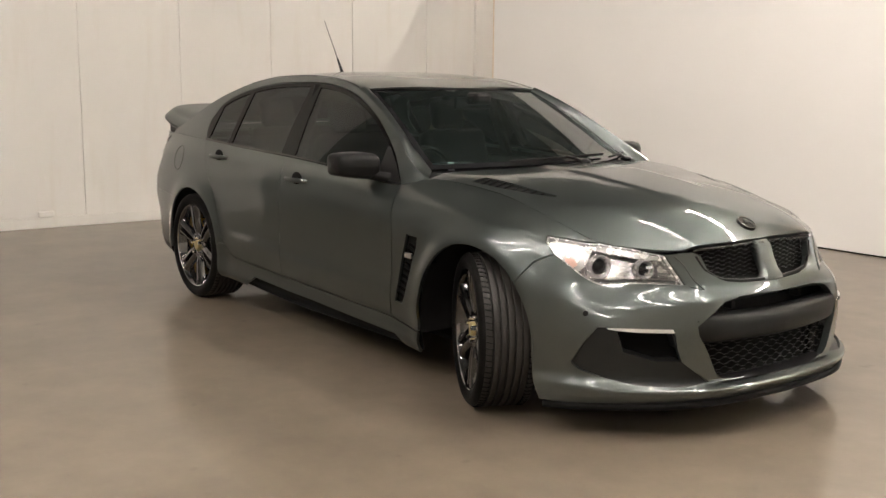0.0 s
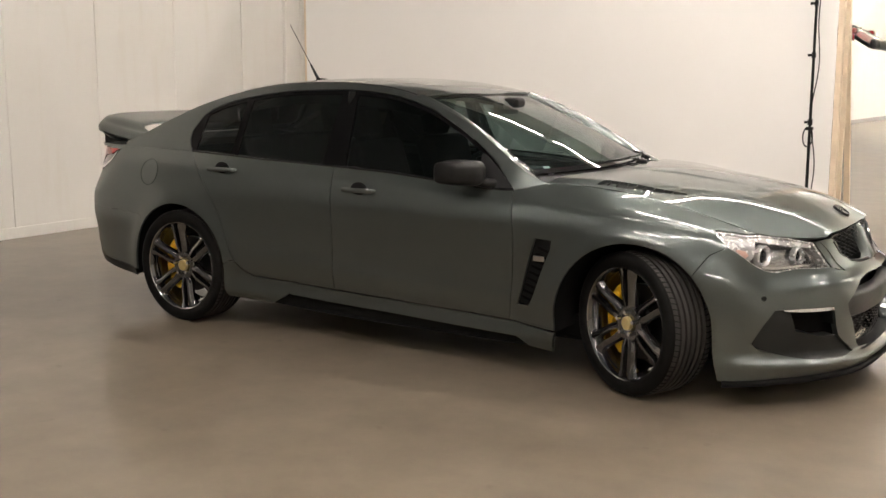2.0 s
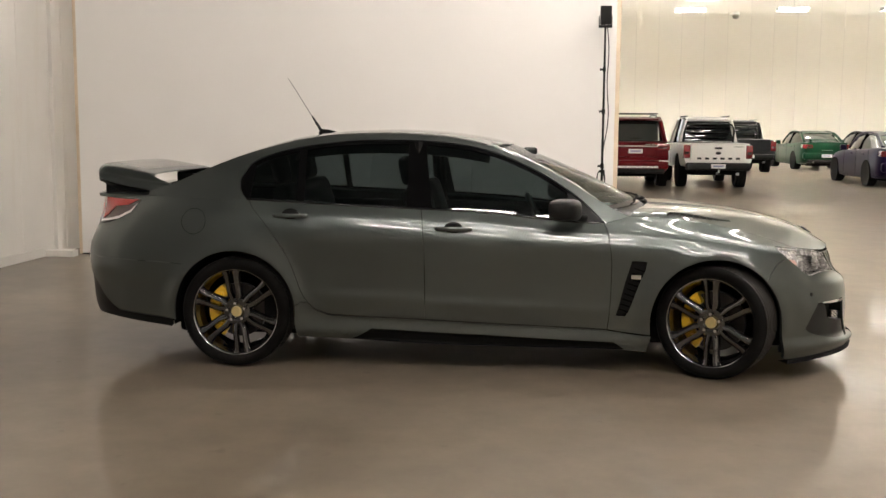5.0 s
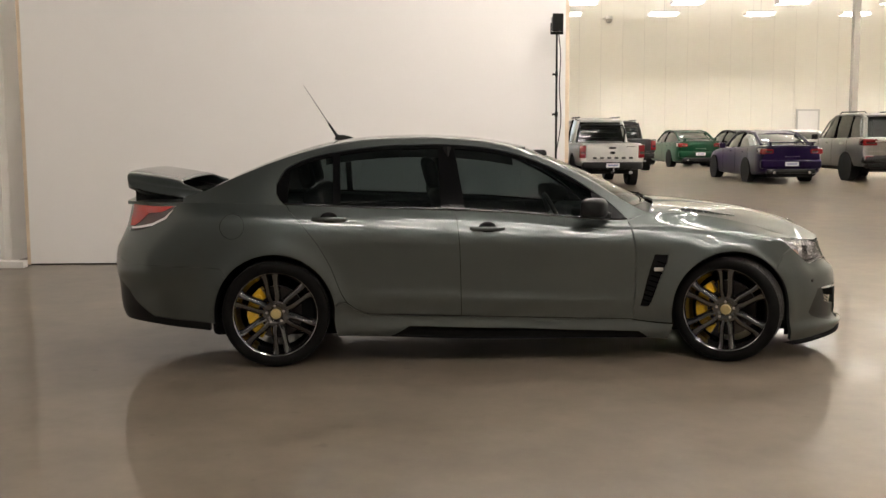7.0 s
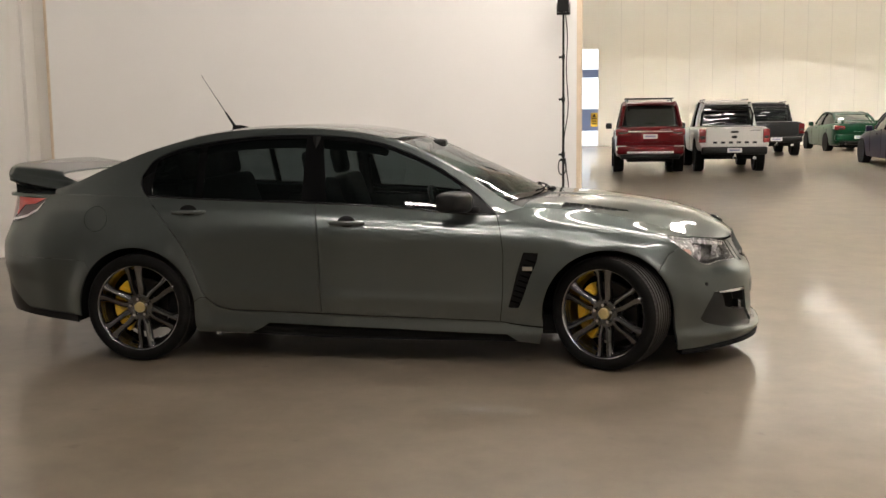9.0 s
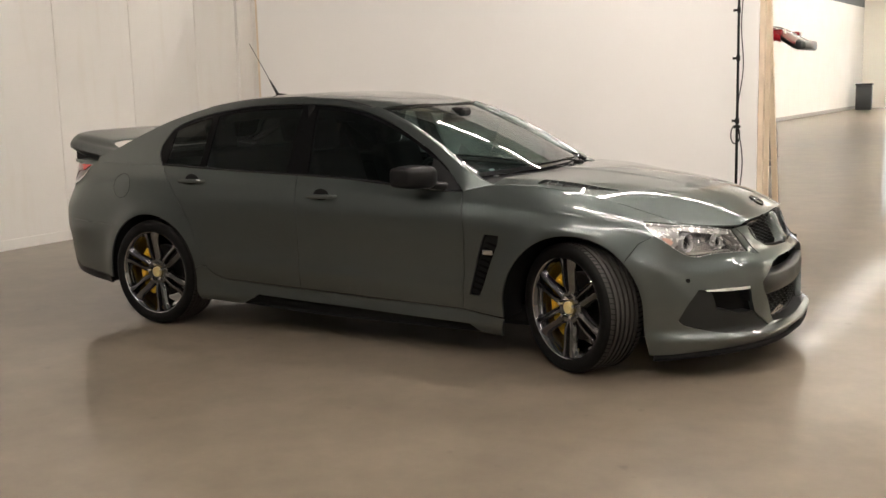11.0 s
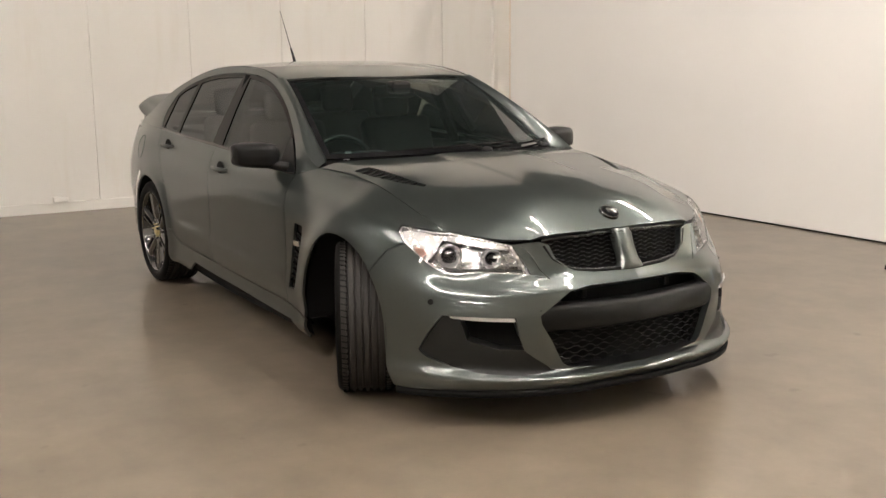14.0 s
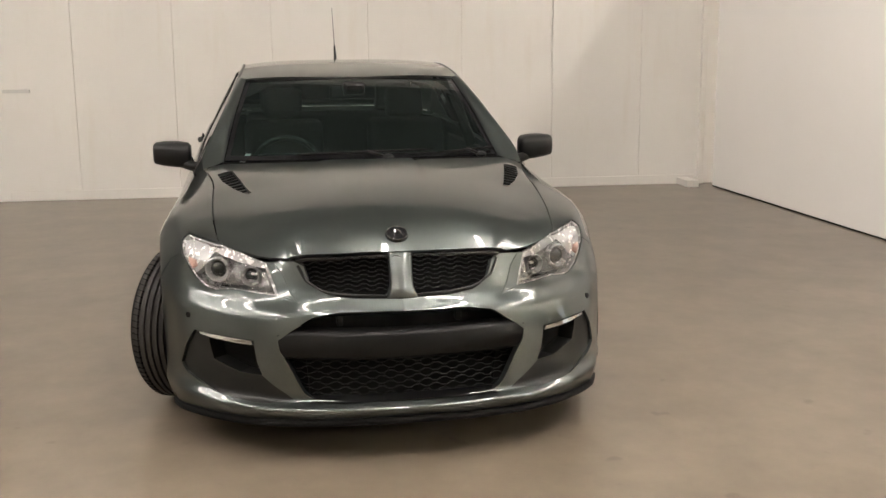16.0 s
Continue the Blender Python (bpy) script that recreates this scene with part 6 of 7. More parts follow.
            part("arch_lining", cyl_bm(0.37, 0.37, 0.2, 28, m=Matrix.Translation((x, y * 1.06, 0.335)) @ pose(0, 0, 0, 90, 0, 0)), M["dark"], root)
    part("underside", box_bm(-0.95, 3.5, -0.66, 0.66, 0.16, 0.30), M["dark"], root)
    for s in (-0.5, 0.5):
        part("exhaust", cyl_bm(0.04, 0.04, 0.16, 16, m=Matrix.Translation((-1.10, s, 0.30)) @ pose(0, 0, 0, 0, 90, 0)), M["chrome"], root)
    return root


def utility(name, label, paint, m, letters=True):
    """A double-cab pickup with its tailgate at x = -1.25 and the rear axle at x = 0."""
    root = thing(name, label, "ute", m, group="parked cars")
    secs = [(-1.23, lower(0.90, 0.62, 1.13, 0)), (-1.18, lower(0.915, 0.60, 1.15, 0)), (-0.4, lower(0.93, 0.52, 1.15, 0)), (0.7, lower(0.93, 0.48, 1.15, 0)), (1.2, lower(0.93, 0.45, 1.14, 0)), (2.6, lower(0.925, 0.44, 1.10, 0)), (3.2, lower(0.92, 0.44, 1.10)), (3.8, lower(0.88, 0.46, 1.04)), (4.0, lower(0.74, 0.5, 0.95))]
    ring_loft("body", secs, paint, root)
    up = [(0.52, upper(0.80, 0.60, 1.13, 1.20)), (0.62, upper(0.80, 0.645, 1.13, 1.76)), (1.2, upper(0.81, 0.66, 1.12, 1.815)), (2.0, upper(0.81, 0.64, 1.11, 1.79)), (2.4, upper(0.78, 0.62, 1.10, 1.62)), (2.95, upper(0.74, 0.6, 1.09, 1.16))]
    ring_loft("cabin_glass", up, M["glass_dark"], root)
    top = [(x, [(0, p[4][1] - 0.01), (p[4][0], p[4][1] + 0.002), (p[4][0] * 0.5, p[5][1] + 0.006), (0, p[5][1] + 0.012)]) for x, p in up[1:5]]
    ring_loft("roof", top, paint, root)
    part("rear_header", box_bm(0.55, 0.66, -0.60, 0.60, 1.70, 1.79, 0.03), paint, root)
    part("cab_back", box_bm(0.50, 0.60, -0.80, 0.80, 1.05, 1.17, 0.02), paint, root)
    part("tray_liner", box_bm(-1.10, 0.5, -0.74, 0.74, 1.128, 1.158, 0.01), M["black_satin"], root)
    for s in (-1, 1):
        part("rear_pillar", tube_bm([(0.55, s * 0.80, 1.12), (0.60, s * 0.65, 1.74)], 0.055, 8), paint, root, smooth=True)
        part("roof_rail", tube_bm([(0.66, s * 0.60, 1.84), (1.9, s * 0.60, 1.835)], 0.02, 8), M["graphite"], root)
        part("centre_pillar", tube_bm([(1.5, s * 0.83, 1.12), (1.48, s * 0.66, 1.78)], 0.03, 6), M["black_gloss"], root)
        part("front_pillar", tube_bm([(3.0, s * 0.75, 1.11), (2.4, s * 0.65, 1.62), (2.05, s * 0.635, 1.77)], 0.035, 6), paint, root)
        lamp = part("tail_lamp", box_bm(-1.25, -1.08, min(s * 0.745, s * 0.925), max(s * 0.745, s * 0.925), 0.76, 1.10, 0.025, segments=3), M["lamp_dark_red"], root, smooth=True)
        part("lamp_core", box_bm(-1.256, -1.249, min(s * 0.78, s * 0.90), max(s * 0.78, s * 0.90), 0.86, 0.93), M["lamp_smoke"], lamp)
        part("tray_bar", tube_bm([(0.45, s * 0.70, 1.16), (0.30, s * 0.70, 1.45), (0.34, s * 0.64, 1.62), (0.36, 0, 1.64)], 0.03, 8), M["black_satin"], root)
        part("fuel_seam", tube_bm([(1.45, s * 0.925, 1.1), (1.45, s * 0.93, 0.55)], 0.004, 4), M["dark"], root)
    for z in (1.28, 1.42, 1.56):
        part("window_guard_bar", tube_bm([(0.40, -0.64, z), (0.40, 0.64, z)], 0.014, 6), M["black_satin"], root)
    gate = part("tailgate", box_bm(-1.262, -1.20, -0.735, 0.735, 0.70, 1.135, 0.02, segments=3), paint, root, smooth=True)
    part("gate_handle", box_bm(-1.275, -1.255, -0.10, 0.10, 1.00, 1.05, 0.01), M["black_satin"], gate)
    part("gate_badge", cyl_bm(0.06, 0.05, 0.014, 24, m=Matrix.Translation((-1.266, 0, 0.90)) @ pose(0, 0, 0, 0, 90, 0) @ Matrix.Diagonal((0.6, 1.3, 1, 1))), M["graphite"], gate)
    part("gate_lip", box_bm(-1.275, -1.20, -0.72, 0.72, 1.12, 1.15, 0.012), paint, gate)
    if letters:
        bars(gate, -1.266, -0.62, 0.62, 0.765, 0.05, 6, M["graphite"])
        bars(gate, -1.266, -0.66, -0.40, 1.06, 0.02, 5, M["graphite"])
    bp = part("rear_bumper", box_bm(-1.34, -1.12, -0.86, 0.86, 0.47, 0.66, 0.04, segments=3), M["black_satin"], root, smooth=True)
    rear_plate(root, -1.345, 0.575)
    part("tow_bar", box_bm(-1.46, -1.2, -0.035, 0.035, 0.36, 0.42, 0.01), M["graphite"], root)
    part("tow_ball", cyl_bm(0.03, 0.02, 0.08, 12, m=Matrix.Translation((-1.44, 0, 0.46))), M["chrome"], root)
    mirrors(root, 2.55, 0.94, 1.14, M["black_satin"])
    for x in (0, 3.2):
        for y in (-0.80, 0.80):
            far_wheel(root, x, y, 0.39, 0.26, M["alloy"])
            part("arch_lining", cyl_bm(0.45, 0.45, 0.2, 28, m=Matrix.Translation((x, y * 1.05, 0.42)) @ pose(0, 0, 0, 90, 0, 0)), M["dark"], root)
    part("chassis", box_bm(-1.1, 3.6, -0.55, 0.55, 0.36, 0.55), M["dark"], root)
    part("rear_axle", cyl_bm(0.06, 0.06, 1.4, 12, m=Matrix.Translation((0, 0, 0.36)) @ pose(0, 0, 0, 90, 0, 0)), M["dark"], root)
    part("exhaust", cyl_bm(0.035, 0.035, 0.3, 12, m=Matrix.Translation((-1.1, -0.55, 0.38)) @ pose(0, 0, 0, 0, 90, 0)), M["alloy"], root)
    return root


def wagon(name, label, paint, m, rack=True, lift=0.0, lamps="wide", open_gate=False, trim=True):
    """A tall four-wheel drive with its tail at x = -1.1 and the rear axle at x = 0."""
    root = thing(name, label, "car", m, group="parked cars")
    k = 1.0 + lift
    z = lambda v: v * k
    secs = [(-1.10, lower(0.84, z(0.50), z(1.14), 0)), (-1.06, lower(0.90, z(0.46), z(1.17), 0)), (-0.8, lower(0.93, z(0.40), z(1.18), 0)), (0.6, lower(0.94, z(0.36), z(1.15), 0)), (2.0, lower(0.935, z(0.36), z(1.12))), (2.7, lower(0.93, z(0.36), z(1.10))), (3.4, lower(0.88, z(0.40), z(1.02))), (3.62, lower(0.72, z(0.45), z(0.92)))]
    ring_loft("body", secs, paint, root)
    up = [(-0.98 if not open_gate else -0.80, upper(0.80, 0.62, z(1.15), z(1.24 if not open_gate else 1.66))), (-0.72, upper(0.82, 0.66, z(1.15), z(1.70))), (-0.4, upper(0.83, 0.68, z(1.14), z(1.775))), (0.6, upper(0.835, 0.69, z(1.13), z(1.80))), (1.3, upper(0.83, 0.67, z(1.12), z(1.77))), (1.75, upper(0.80, 0.64, z(1.11), z(1.62))), (2.3, upper(0.75, 0.6, z(1.10), z(1.20)))]
    ring_loft("cabin_glass", up, M["glass_dark"], root)
    top = [(x, [(0, p[4][1] - 0.01), (p[4][0] * 1.03, p[4][1] + 0.004), (p[4][0] * 0.5, p[5][1] + 0.008), (0, p[5][1] + 0.014)]) for x, p in up[1:6]]
    ring_loft("roof", top, paint, root)
    for s in (-1, 1):
        part("rear_pillar", tube_bm([(-0.95, s * 0.81, z(1.15)), (-0.70, s * 0.70, z(1.66)), (-0.42, s * 0.68, z(1.755))], 0.065, 8), paint, root, smooth=True)
        part("roof_edge", tube_bm([(-0.42, s * 0.685, z(1.755)), (0.6, s * 0.69, z(1.775)), (1.3, s * 0.67, z(1.745)), (1.8, s * 0.66, z(1.58)), (2.35, s * 0.74, z(1.13))], 0.03, 8), paint, root, smooth=True)
        for x in (0.05, 1.02):
            part("door_pillar", tube_bm([(x, s * 0.85, z(1.13)), (x - 0.02, s * 0.695, z(1.76))], 0.03, 6), M["black_gloss"], root)
        part("roof_rail", tube_bm([(-0.5, s * 0.60, z(1.80)), (-0.42, s * 0.60, z(1.84)), (1.1, s * 0.60, z(1.845)), (1.2, s * 0.6, z(1.80))], 0.018, 6), M["graphite"], root)
        w0, w1 = (0.52, 0.93) if lamps == "wide" else (0.78, 0.935)
        lamp = part("tail_lamp", box_bm(-1.125, -0.80, min(s * w0, s * w1), max(s * w0, s * w1), z(0.95), z(1.13), 0.03, segments=3), M["lamp_dark_red"], root, smooth=True)
        part("lamp_core", box_bm(-1.132, -1.12, min(s * w0 + s * 0.08, s * w1 - s * 0.08), max(s * w0 + s * 0.08, s * w1 - s * 0.08), z(1.0), z(1.04)), M["lamp_smoke"], lamp)
        for x in (0.3, 1.25):
            part("door_handle", box_bm(x - 0.1, x + 0.1, s * 0.94 - 0.015, s * 0.94 + 0.022, z(0.98), z(1.01), 0.008), M["chrome"], root)
        for x in (-0.02, 1.0, 1.98):
            part("door_seam", tube_bm([(x, s * 0.925, z(1.1)), (x, s * 0.942, z(0.75)), (x, s * 0.935, z(0.46))], 0.004, 4), M["dark"], root)
        part("side_step", box_bm(0.5, 2.1, s * 0.93 - 0.06, s * 0.93 + 0.02, z(0.34), z(0.38), 0.01), M["black_satin"], root)
        fog = part("rear_reflector", box_bm(-1.165, -1.10, min(s * 0.66, s * 0.88), max(s * 0.66, s * 0.88), z(0.60), z(0.68), 0.015), M["lamp_dark_red"], root)
        part("reflector_frame", box_bm(-1.16, -1.11, min(s * 0.63, s * 0.91), max(s * 0.63, s * 0.91), z(0.575), z(0.705), 0.02), M["chrome"] if trim else paint, fog)
    if rack:
        for x in (-0.35, 0.55):
            part("roof_bar", box_bm(x - 0.04, x + 0.04, -0.66, 0.66, z(1.87), z(1.90), 0.01), M["black_satin"], root)
    if not open_gate:
        part("rear_glass", prism_bm([(-0.62, 0), (0.62, 0), (0.54, 0.50), (-0.54, 0.50)], 0.012, Matrix.Translation((-1.005, 0, z(1.19))) @ pose(0, 0, 0, 0, 24, 0) @ pose(0, 0, 0, 90, 0, 0) @ pose(0, 0, 0, 0, 90, 0)), M["glass_dark"], root)
        part("rear_wiper", tube_bm([(-1.01, 0.05, z(1.19)), (-0.93, 0.32, z(1.27))], 0.008, 6), M["black_satin"], root)
        part("gate_strip", box_bm(-1.135, -1.09, -0.60, 0.60, z(1.03), z(1.075), 0.012), M["chrome"], root)
        bars(root, -1.13, -0.55, -0.25, z(1.10), 0.02, 6, M["chrome"])
        rear_plate(root, -1.135, z(0.93))
        part("gate_crease", tube_bm([(-1.10, -0.80, z(0.80)), (-1.125, 0, z(0.80)), (-1.10, 0.80, z(0.80))], 0.014, 6), paint, root)
    part("rear_bumper", box_bm(-1.17, -0.90, -0.90, 0.90, z(0.48), z(0.70), 0.06, segments=3), paint if trim else M["black_satin"], root, smooth=True)
    part("bumper_trim", box_bm(-1.18, -1.0, -0.62, 0.62, z(0.50), z(0.56), 0.02), M["lamp_clear"] if trim else M["black_satin"], root)
    part("rear_valance", box_bm(-1.12, -0.9, -0.80, 0.80, z(0.36), z(0.50), 0.04), M["black_satin"], root)
    part("spoiler", box_bm(-0.92, -0.60, -0.62, 0.62, z(1.72), z(1.755), 0.014), paint, root) if not open_gate else None
    mirrors(root, 1.95, 0.96, z(1.16), M["black_satin"])
    for x in (0, 2.85):
        for y in (-0.80, 0.80):
            far_wheel(root, x, y, 0.385, 0.26, M["alloy"])
            part("arch_lining", cyl_bm(0.44, 0.44, 0.2, 28, m=Matrix.Translation((x, y * 1.07, 0.40)) @ pose(0, 0, 0, 90, 0, 0)), M["dark"], root)
    part("chassis", box_bm(-0.9, 3.2, -0.6, 0.6, 0.28, 0.45), M["dark"], root)
    return root


def parked(x, y, heading=90):
    return pose(x, y, 0, 0, 0, heading)


wagon("red_suv", "dark red tall wagon with roof bars and chrome tailgate strip", M["red"], parked(2.78, 21.0, 90) @ Matrix.Diagonal((1, 0.93, 1, 1)))
utility("white_ute", "white double-cab ute with black rear bumper", M["white"], parked(4.82, 21.0, 90) @ Matrix.Diagonal((1, 0.92, 1, 1)))
utility("grey_ute", "graphite double-cab ute parked behind the white one", M["graphite"], parked(7.45, 31.0, 90), letters=False)
sedan("green_sedan", "bright green sedan with a boot wing", M["green"], parked(10.9, 34.3, 93))
sedan("dark_sedan", "dark grey sedan parked between brighter cars", M["graphite"], parked(12.9, 33.0, 94), wing=False)
sedan("purple_sedan", "deep purple sedan with a boot wing and dark wheels", M["purple"], parked(10.12, 22.4, 91), rims="wheel_dark")
wagon("silver_suv", "silver-beige large four-wheel drive wagon with roof rails", M["silver"], parked(13.18, 22.7, 91), rack=False, lift=0.08, trim=False)
sedan("white_hatch", "small white car standing by the far wall", M["white"], parked(16.2, 36.0, 95), wing=False)


# ---- red hatch wagon standing behind the partition with its tailgate up ----
M.update(bright_red=colour_paint("bright_red_paint", (0.17, 0.005, 0.008), 0.2))
M["bright_red"].node_tree.nodes["Principled BSDF"].inputs["Coat Weight"].default_value = 1.0


def open_hatch(m):
    """A hatchback wagon with its tailgate up; the tail lies at x = 0 and the nose at +x."""
    red = M["bright_red"]
    root = thing("red_hatchback", "dark red hatchback wagon behind the partition, tailgate raised, boot empty", "car", m, group="parked cars")
    secs = [(0.50, lower(0.90, 0.20, 1.07)), (0.9, lower(0.91, 0.20, 1.08)), (2.2, lower(0.91, 0.20, 1.05)), (3.1, lower(0.90, 0.20, 1.00)), (3.9, lower(0.86, 0.22, 0.90)), (4.3, lower(0.66, 0.28, 0.72))]
    ring_loft("body", secs, red, root)
    up = [(0.52, upper(0.80, 0.62, 1.05, 1.50)), (0.66, upper(0.80, 0.63, 1.06, 1.60)), (1.1, upper(0.81, 0.64, 1.06, 1.66)), (1.9, upper(0.81, 0.63, 1.04, 1.66)), (2.4, upper(0.78, 0.60, 1.02, 1.52)), (3.1, upper(0.70, 0.56, 0.99, 1.06))]
    ring_loft("cabin_glass", up, M["glass_dark"], root)
    top = [(x, [(0, p[4][1] - 0.01), (p[4][0], p[4][1] + 0.004), (p[4][0] * 0.5, p[5][1] + 0.008), (0, p[5][1] + 0.014)]) for x, p in up[1:5]]
    ring_loft("roof", top, red, root)
    part("boot_lining", box_bm(0.44, 0.50, -0.72, 0.72, 0.62, 1.50, 0.01), M["dark"], root)
    part("boot_floor", box_bm(0.05, 0.46, -0.72, 0.72, 0.56, 0.62, 0.01), M["black_satin"], root)
    part("tail_sill", box_bm(0.0, 0.46, -0.84, 0.84, 0.44, 0.66, 0.035, segments=3), red, root, smooth=True)
    bp = part("rear_bumper", box_bm(-0.06, 0.50, -0.885, 0.885, 0.15, 0.47, 0.07, segments=4), M["black_satin"], root, smooth=True)
    part("chrome_strip", box_bm(-0.075, 0.10, -0.895, 0.895, 0.245, 0.285, 0.010), M["chrome"], bp)
    for s in (-1, 1):
        q = [(0.03, 0.50), (0.55, 0.30), (0.55, 1.07), (0.22, 1.06), (0.06, 0.98)]
        part("quarter_panel", prism_bm(q, 0.16, Matrix.Translation((0, s * 0.815 + 0.08, 0)) @ pose(0, 0, 0, 90, 0, 0), bevel=0.03), red, root, smooth=True)
        part("tail_lamp", box_bm(0.0, 0.20, s * 0.80 - 0.075, s * 0.80 + 0.09, 0.66, 1.00, 0.03, segments=3), M["lamp_smoke"], root, smooth=True)
        part("rear_pillar", tube_bm([(0.14, s * 0.80, 1.05), (0.40, s * 0.72, 1.40), (0.66, s * 0.64, 1.62)], 0.075, 10), M["black_satin"], root, smooth=True)
        part("roof_edge", tube_bm([(0.62, s * 0.64, 1.60), (1.1, s * 0.655, 1.65), (1.9, s * 0.645, 1.65), (2.4, s * 0.62, 1.50), (3.15, s * 0.70, 1.03)], 0.035, 8), red, root, smooth=True)
        part("gas_strut", tube_bm([(0.30, s * 0.755, 1.28), (0.20, s * 0.69, 1.92)], 0.014, 8), M["black_satin"], root)
        for x in (0.86, 3.45):
            far_wheel(root, x, s * 0.80, 0.345, 0.24, M["alloy"])
            part("arch_lining", cyl_bm(0.39, 0.39, 0.2, 28, m=Matrix.Translation((x, s * 0.845, 0.345)) @ pose(0, 0, 0, 90, 0, 0)), M["dark"], root)
    mirrors(root, 2.5, 0.90, 1.10, red)
    gp = [(0.66, 1.66), (0.40, 1.84), (0.16, 2.02), (-0.04, 2.16), (-0.22, 2.165), (-0.40, 2.08), (-0.58, 1.96)]
    gate = loft("tailgate", [[(x, w, z + 0.03 - 0.07 * abs(w / 0.72) ** 3) for w in np.linspace(-0.72, 0.72, 13)] for x, z in gp[2:]], red, root, "raised red tailgate")[0]
    loft("gate_window", [[(x, w, z + 0.025 - 0.05 * abs(w / 0.66) ** 3) for w in np.linspace(-0.64, 0.64, 9)] for x, z in gp[:3]], M["glass_dark"], gate)
    loft("gate_lining", [[(x, w, z - 0.10 + 0.06 * (x > 0.3)) for w in np.linspace(0.70, -0.70, 7)] for x, z in gp], M["black_satin"], gate)
    for s in (-1, 1):
        loft("gate_edge", [[(x, s * 0.70, z - 0.03), (x, s * 0.72, z - 0.06), (x, s * 0.70, z - 0.10)] for x, z in gp[:3]], M["black_satin"], gate)
        loft("gate_flank", [[(x, s * 0.715, z - 0.035), (x, s * 0.735, z - 0.07), (x, s * 0.725, z - 0.12), (x, s * 0.69, z - 0.13)] for x, z in gp[2:6]], red, gate)
        part("gate_lamp", box_bm(-0.42, -0.20, min(s * 0.44, s * 0.70), max(s * 0.44, s * 0.70), 2.05, 2.135, 0.03, segments=3), M["lamp_dark_red"], gate, smooth=True)
    part("gate_end", box_bm(-0.65, -0.565, -0.60, 0.60, 1.85, 1.985, 0.035, segments=3), M["graphite"], gate, smooth=True)
    part("gate_badge", box_bm(-0.36, -0.30, -0.06, 0.06, 2.145, 2.155), M["chrome"], gate)
    return root


open_hatch(pose(0.0, 9.85, 0, 0, 0, 180))
bd = thing("boot_board", "orange triangular board standing in the open boot", "board", pose(-0.12, 9.75, 0.66, 0, 0, 12))
part("board", prism_bm([(-0.22, 0), (0.12, 0.28), (0.02, 0.36), (-0.22, 0.36)], 0.03, pose(0, 0, 0, 90, 0, 0), bevel=0.004), M["orange"], bd)


# ---- flash stand beside the partition ----
def flash_stand():
    st = thing("light_stand", "black tripod flash stand with a trailing cable", "light stand")
    px, py = 1.07, 4.12
    part("pole", cyl_bm(0.014, 0.011, 2.20, 14, m=Matrix.Translation((px, py, 1.48))), M["black_satin"], st, smooth=True)
    for z, r in ((1.10, 0.021), (1.68, 0.019), (2.12, 0.017)):
        col = part("collar", cyl_bm(r, r, 0.05, 14, m=Matrix.Translation((px, py, z))), M["black_satin"], st)
        part("knob", cyl_bm(0.013, 0.010, 0.035, 10, m=Matrix.Translation((px - 0.03, py - 0.005, z)) @ pose(0, 0, 0, 0, 90, 0)), M["black_satin"], col)
    hub = part("hub", cyl_bm(0.024, 0.024, 0.06, 16, m=Matrix.Translation((px, py, 0.405))), M["black_satin"], st)
    part("lower_hub", cyl_bm(0.020, 0.020, 0.04, 16, m=Matrix.Translation((px, py, 0.15))), M["black_satin"], st)
    part("lower_pole", cyl_bm(0.012, 0.012, 0.28, 12, m=Matrix.Translation((px, py, 0.26))), M["black_satin"], st)
    for fx, fy in ((1.60, 4.25), (0.63, 4.33), (1.11, 3.49)):
        leg = part("leg", tube_bm([(px, py, 0.405), (fx, fy, 0.012)], 0.011, 8), M["black_satin"], st, smooth=True)
        part("rubber_foot", cyl_bm(0.016, 0.014, 0.03, 10, m=Matrix.Translation((fx, fy, 0.015))), M["rubber"], leg)
        part("brace", tube_bm([(px, py, 0.15), (px + (fx - px) * 0.5, py + (fy - py) * 0.5, 0.21)], 0.006, 6), M["black_satin"], leg)
    head = part("flash_head", box_bm(px - 0.052, px + 0.052, py - 0.075, py + 0.075, 2.60, 2.755, 0.012, segments=3), M["black_satin"], st, "black flash head", smooth=True)
    part("head_visor", box_bm(px - 0.060, px + 0.060, py - 0.09, py - 0.07, 2.58, 2.775, 0.006), M["black_gloss"], head)
    part("yoke", box_bm(px - 0.07, px + 0.07, py - 0.012, py + 0.012, 2.555, 2.585, 0.005), M["black_satin"], head)
    for s in (-1, 1):
        part("yoke_arm", box_bm(px + s * 0.066 - 0.005, px + s * 0.066 + 0.005, py - 0.014, py + 0.014, 2.56, 2.68, 0.003), M["black_satin"], head)
    cord = []
    for k in range(60):
        t = k / 59
        z = 2.58 - 2.20 * t
        cord.append((px + 0.018 + 0.016 * math.sin(t * 17) + 0.03 * math.sin(t * 5.1) ** 2, py - 0.01 + 0.01 * math.cos(t * 11), z))
    part("cable", tube_bm(cord, 0.0055, 6), M["black_satin"], st, smooth=True)
    loop = [(px - 0.01 + 0.052 * math.cos(a) * 0.8, py - 0.02, 0.97 + 0.085 * math.sin(a)) for a in np.linspace(0, math.tau, 28)]
    part("cable_loop", tube_bm(loop, 0.006, 6), M["black_satin"], st, smooth=True)
    part("cable_tie", box_bm(px - 0.03, px + 0.03, py - 0.03, py + 0.02, 1.03, 1.06, 0.006), M["black_satin"], st)
    return st


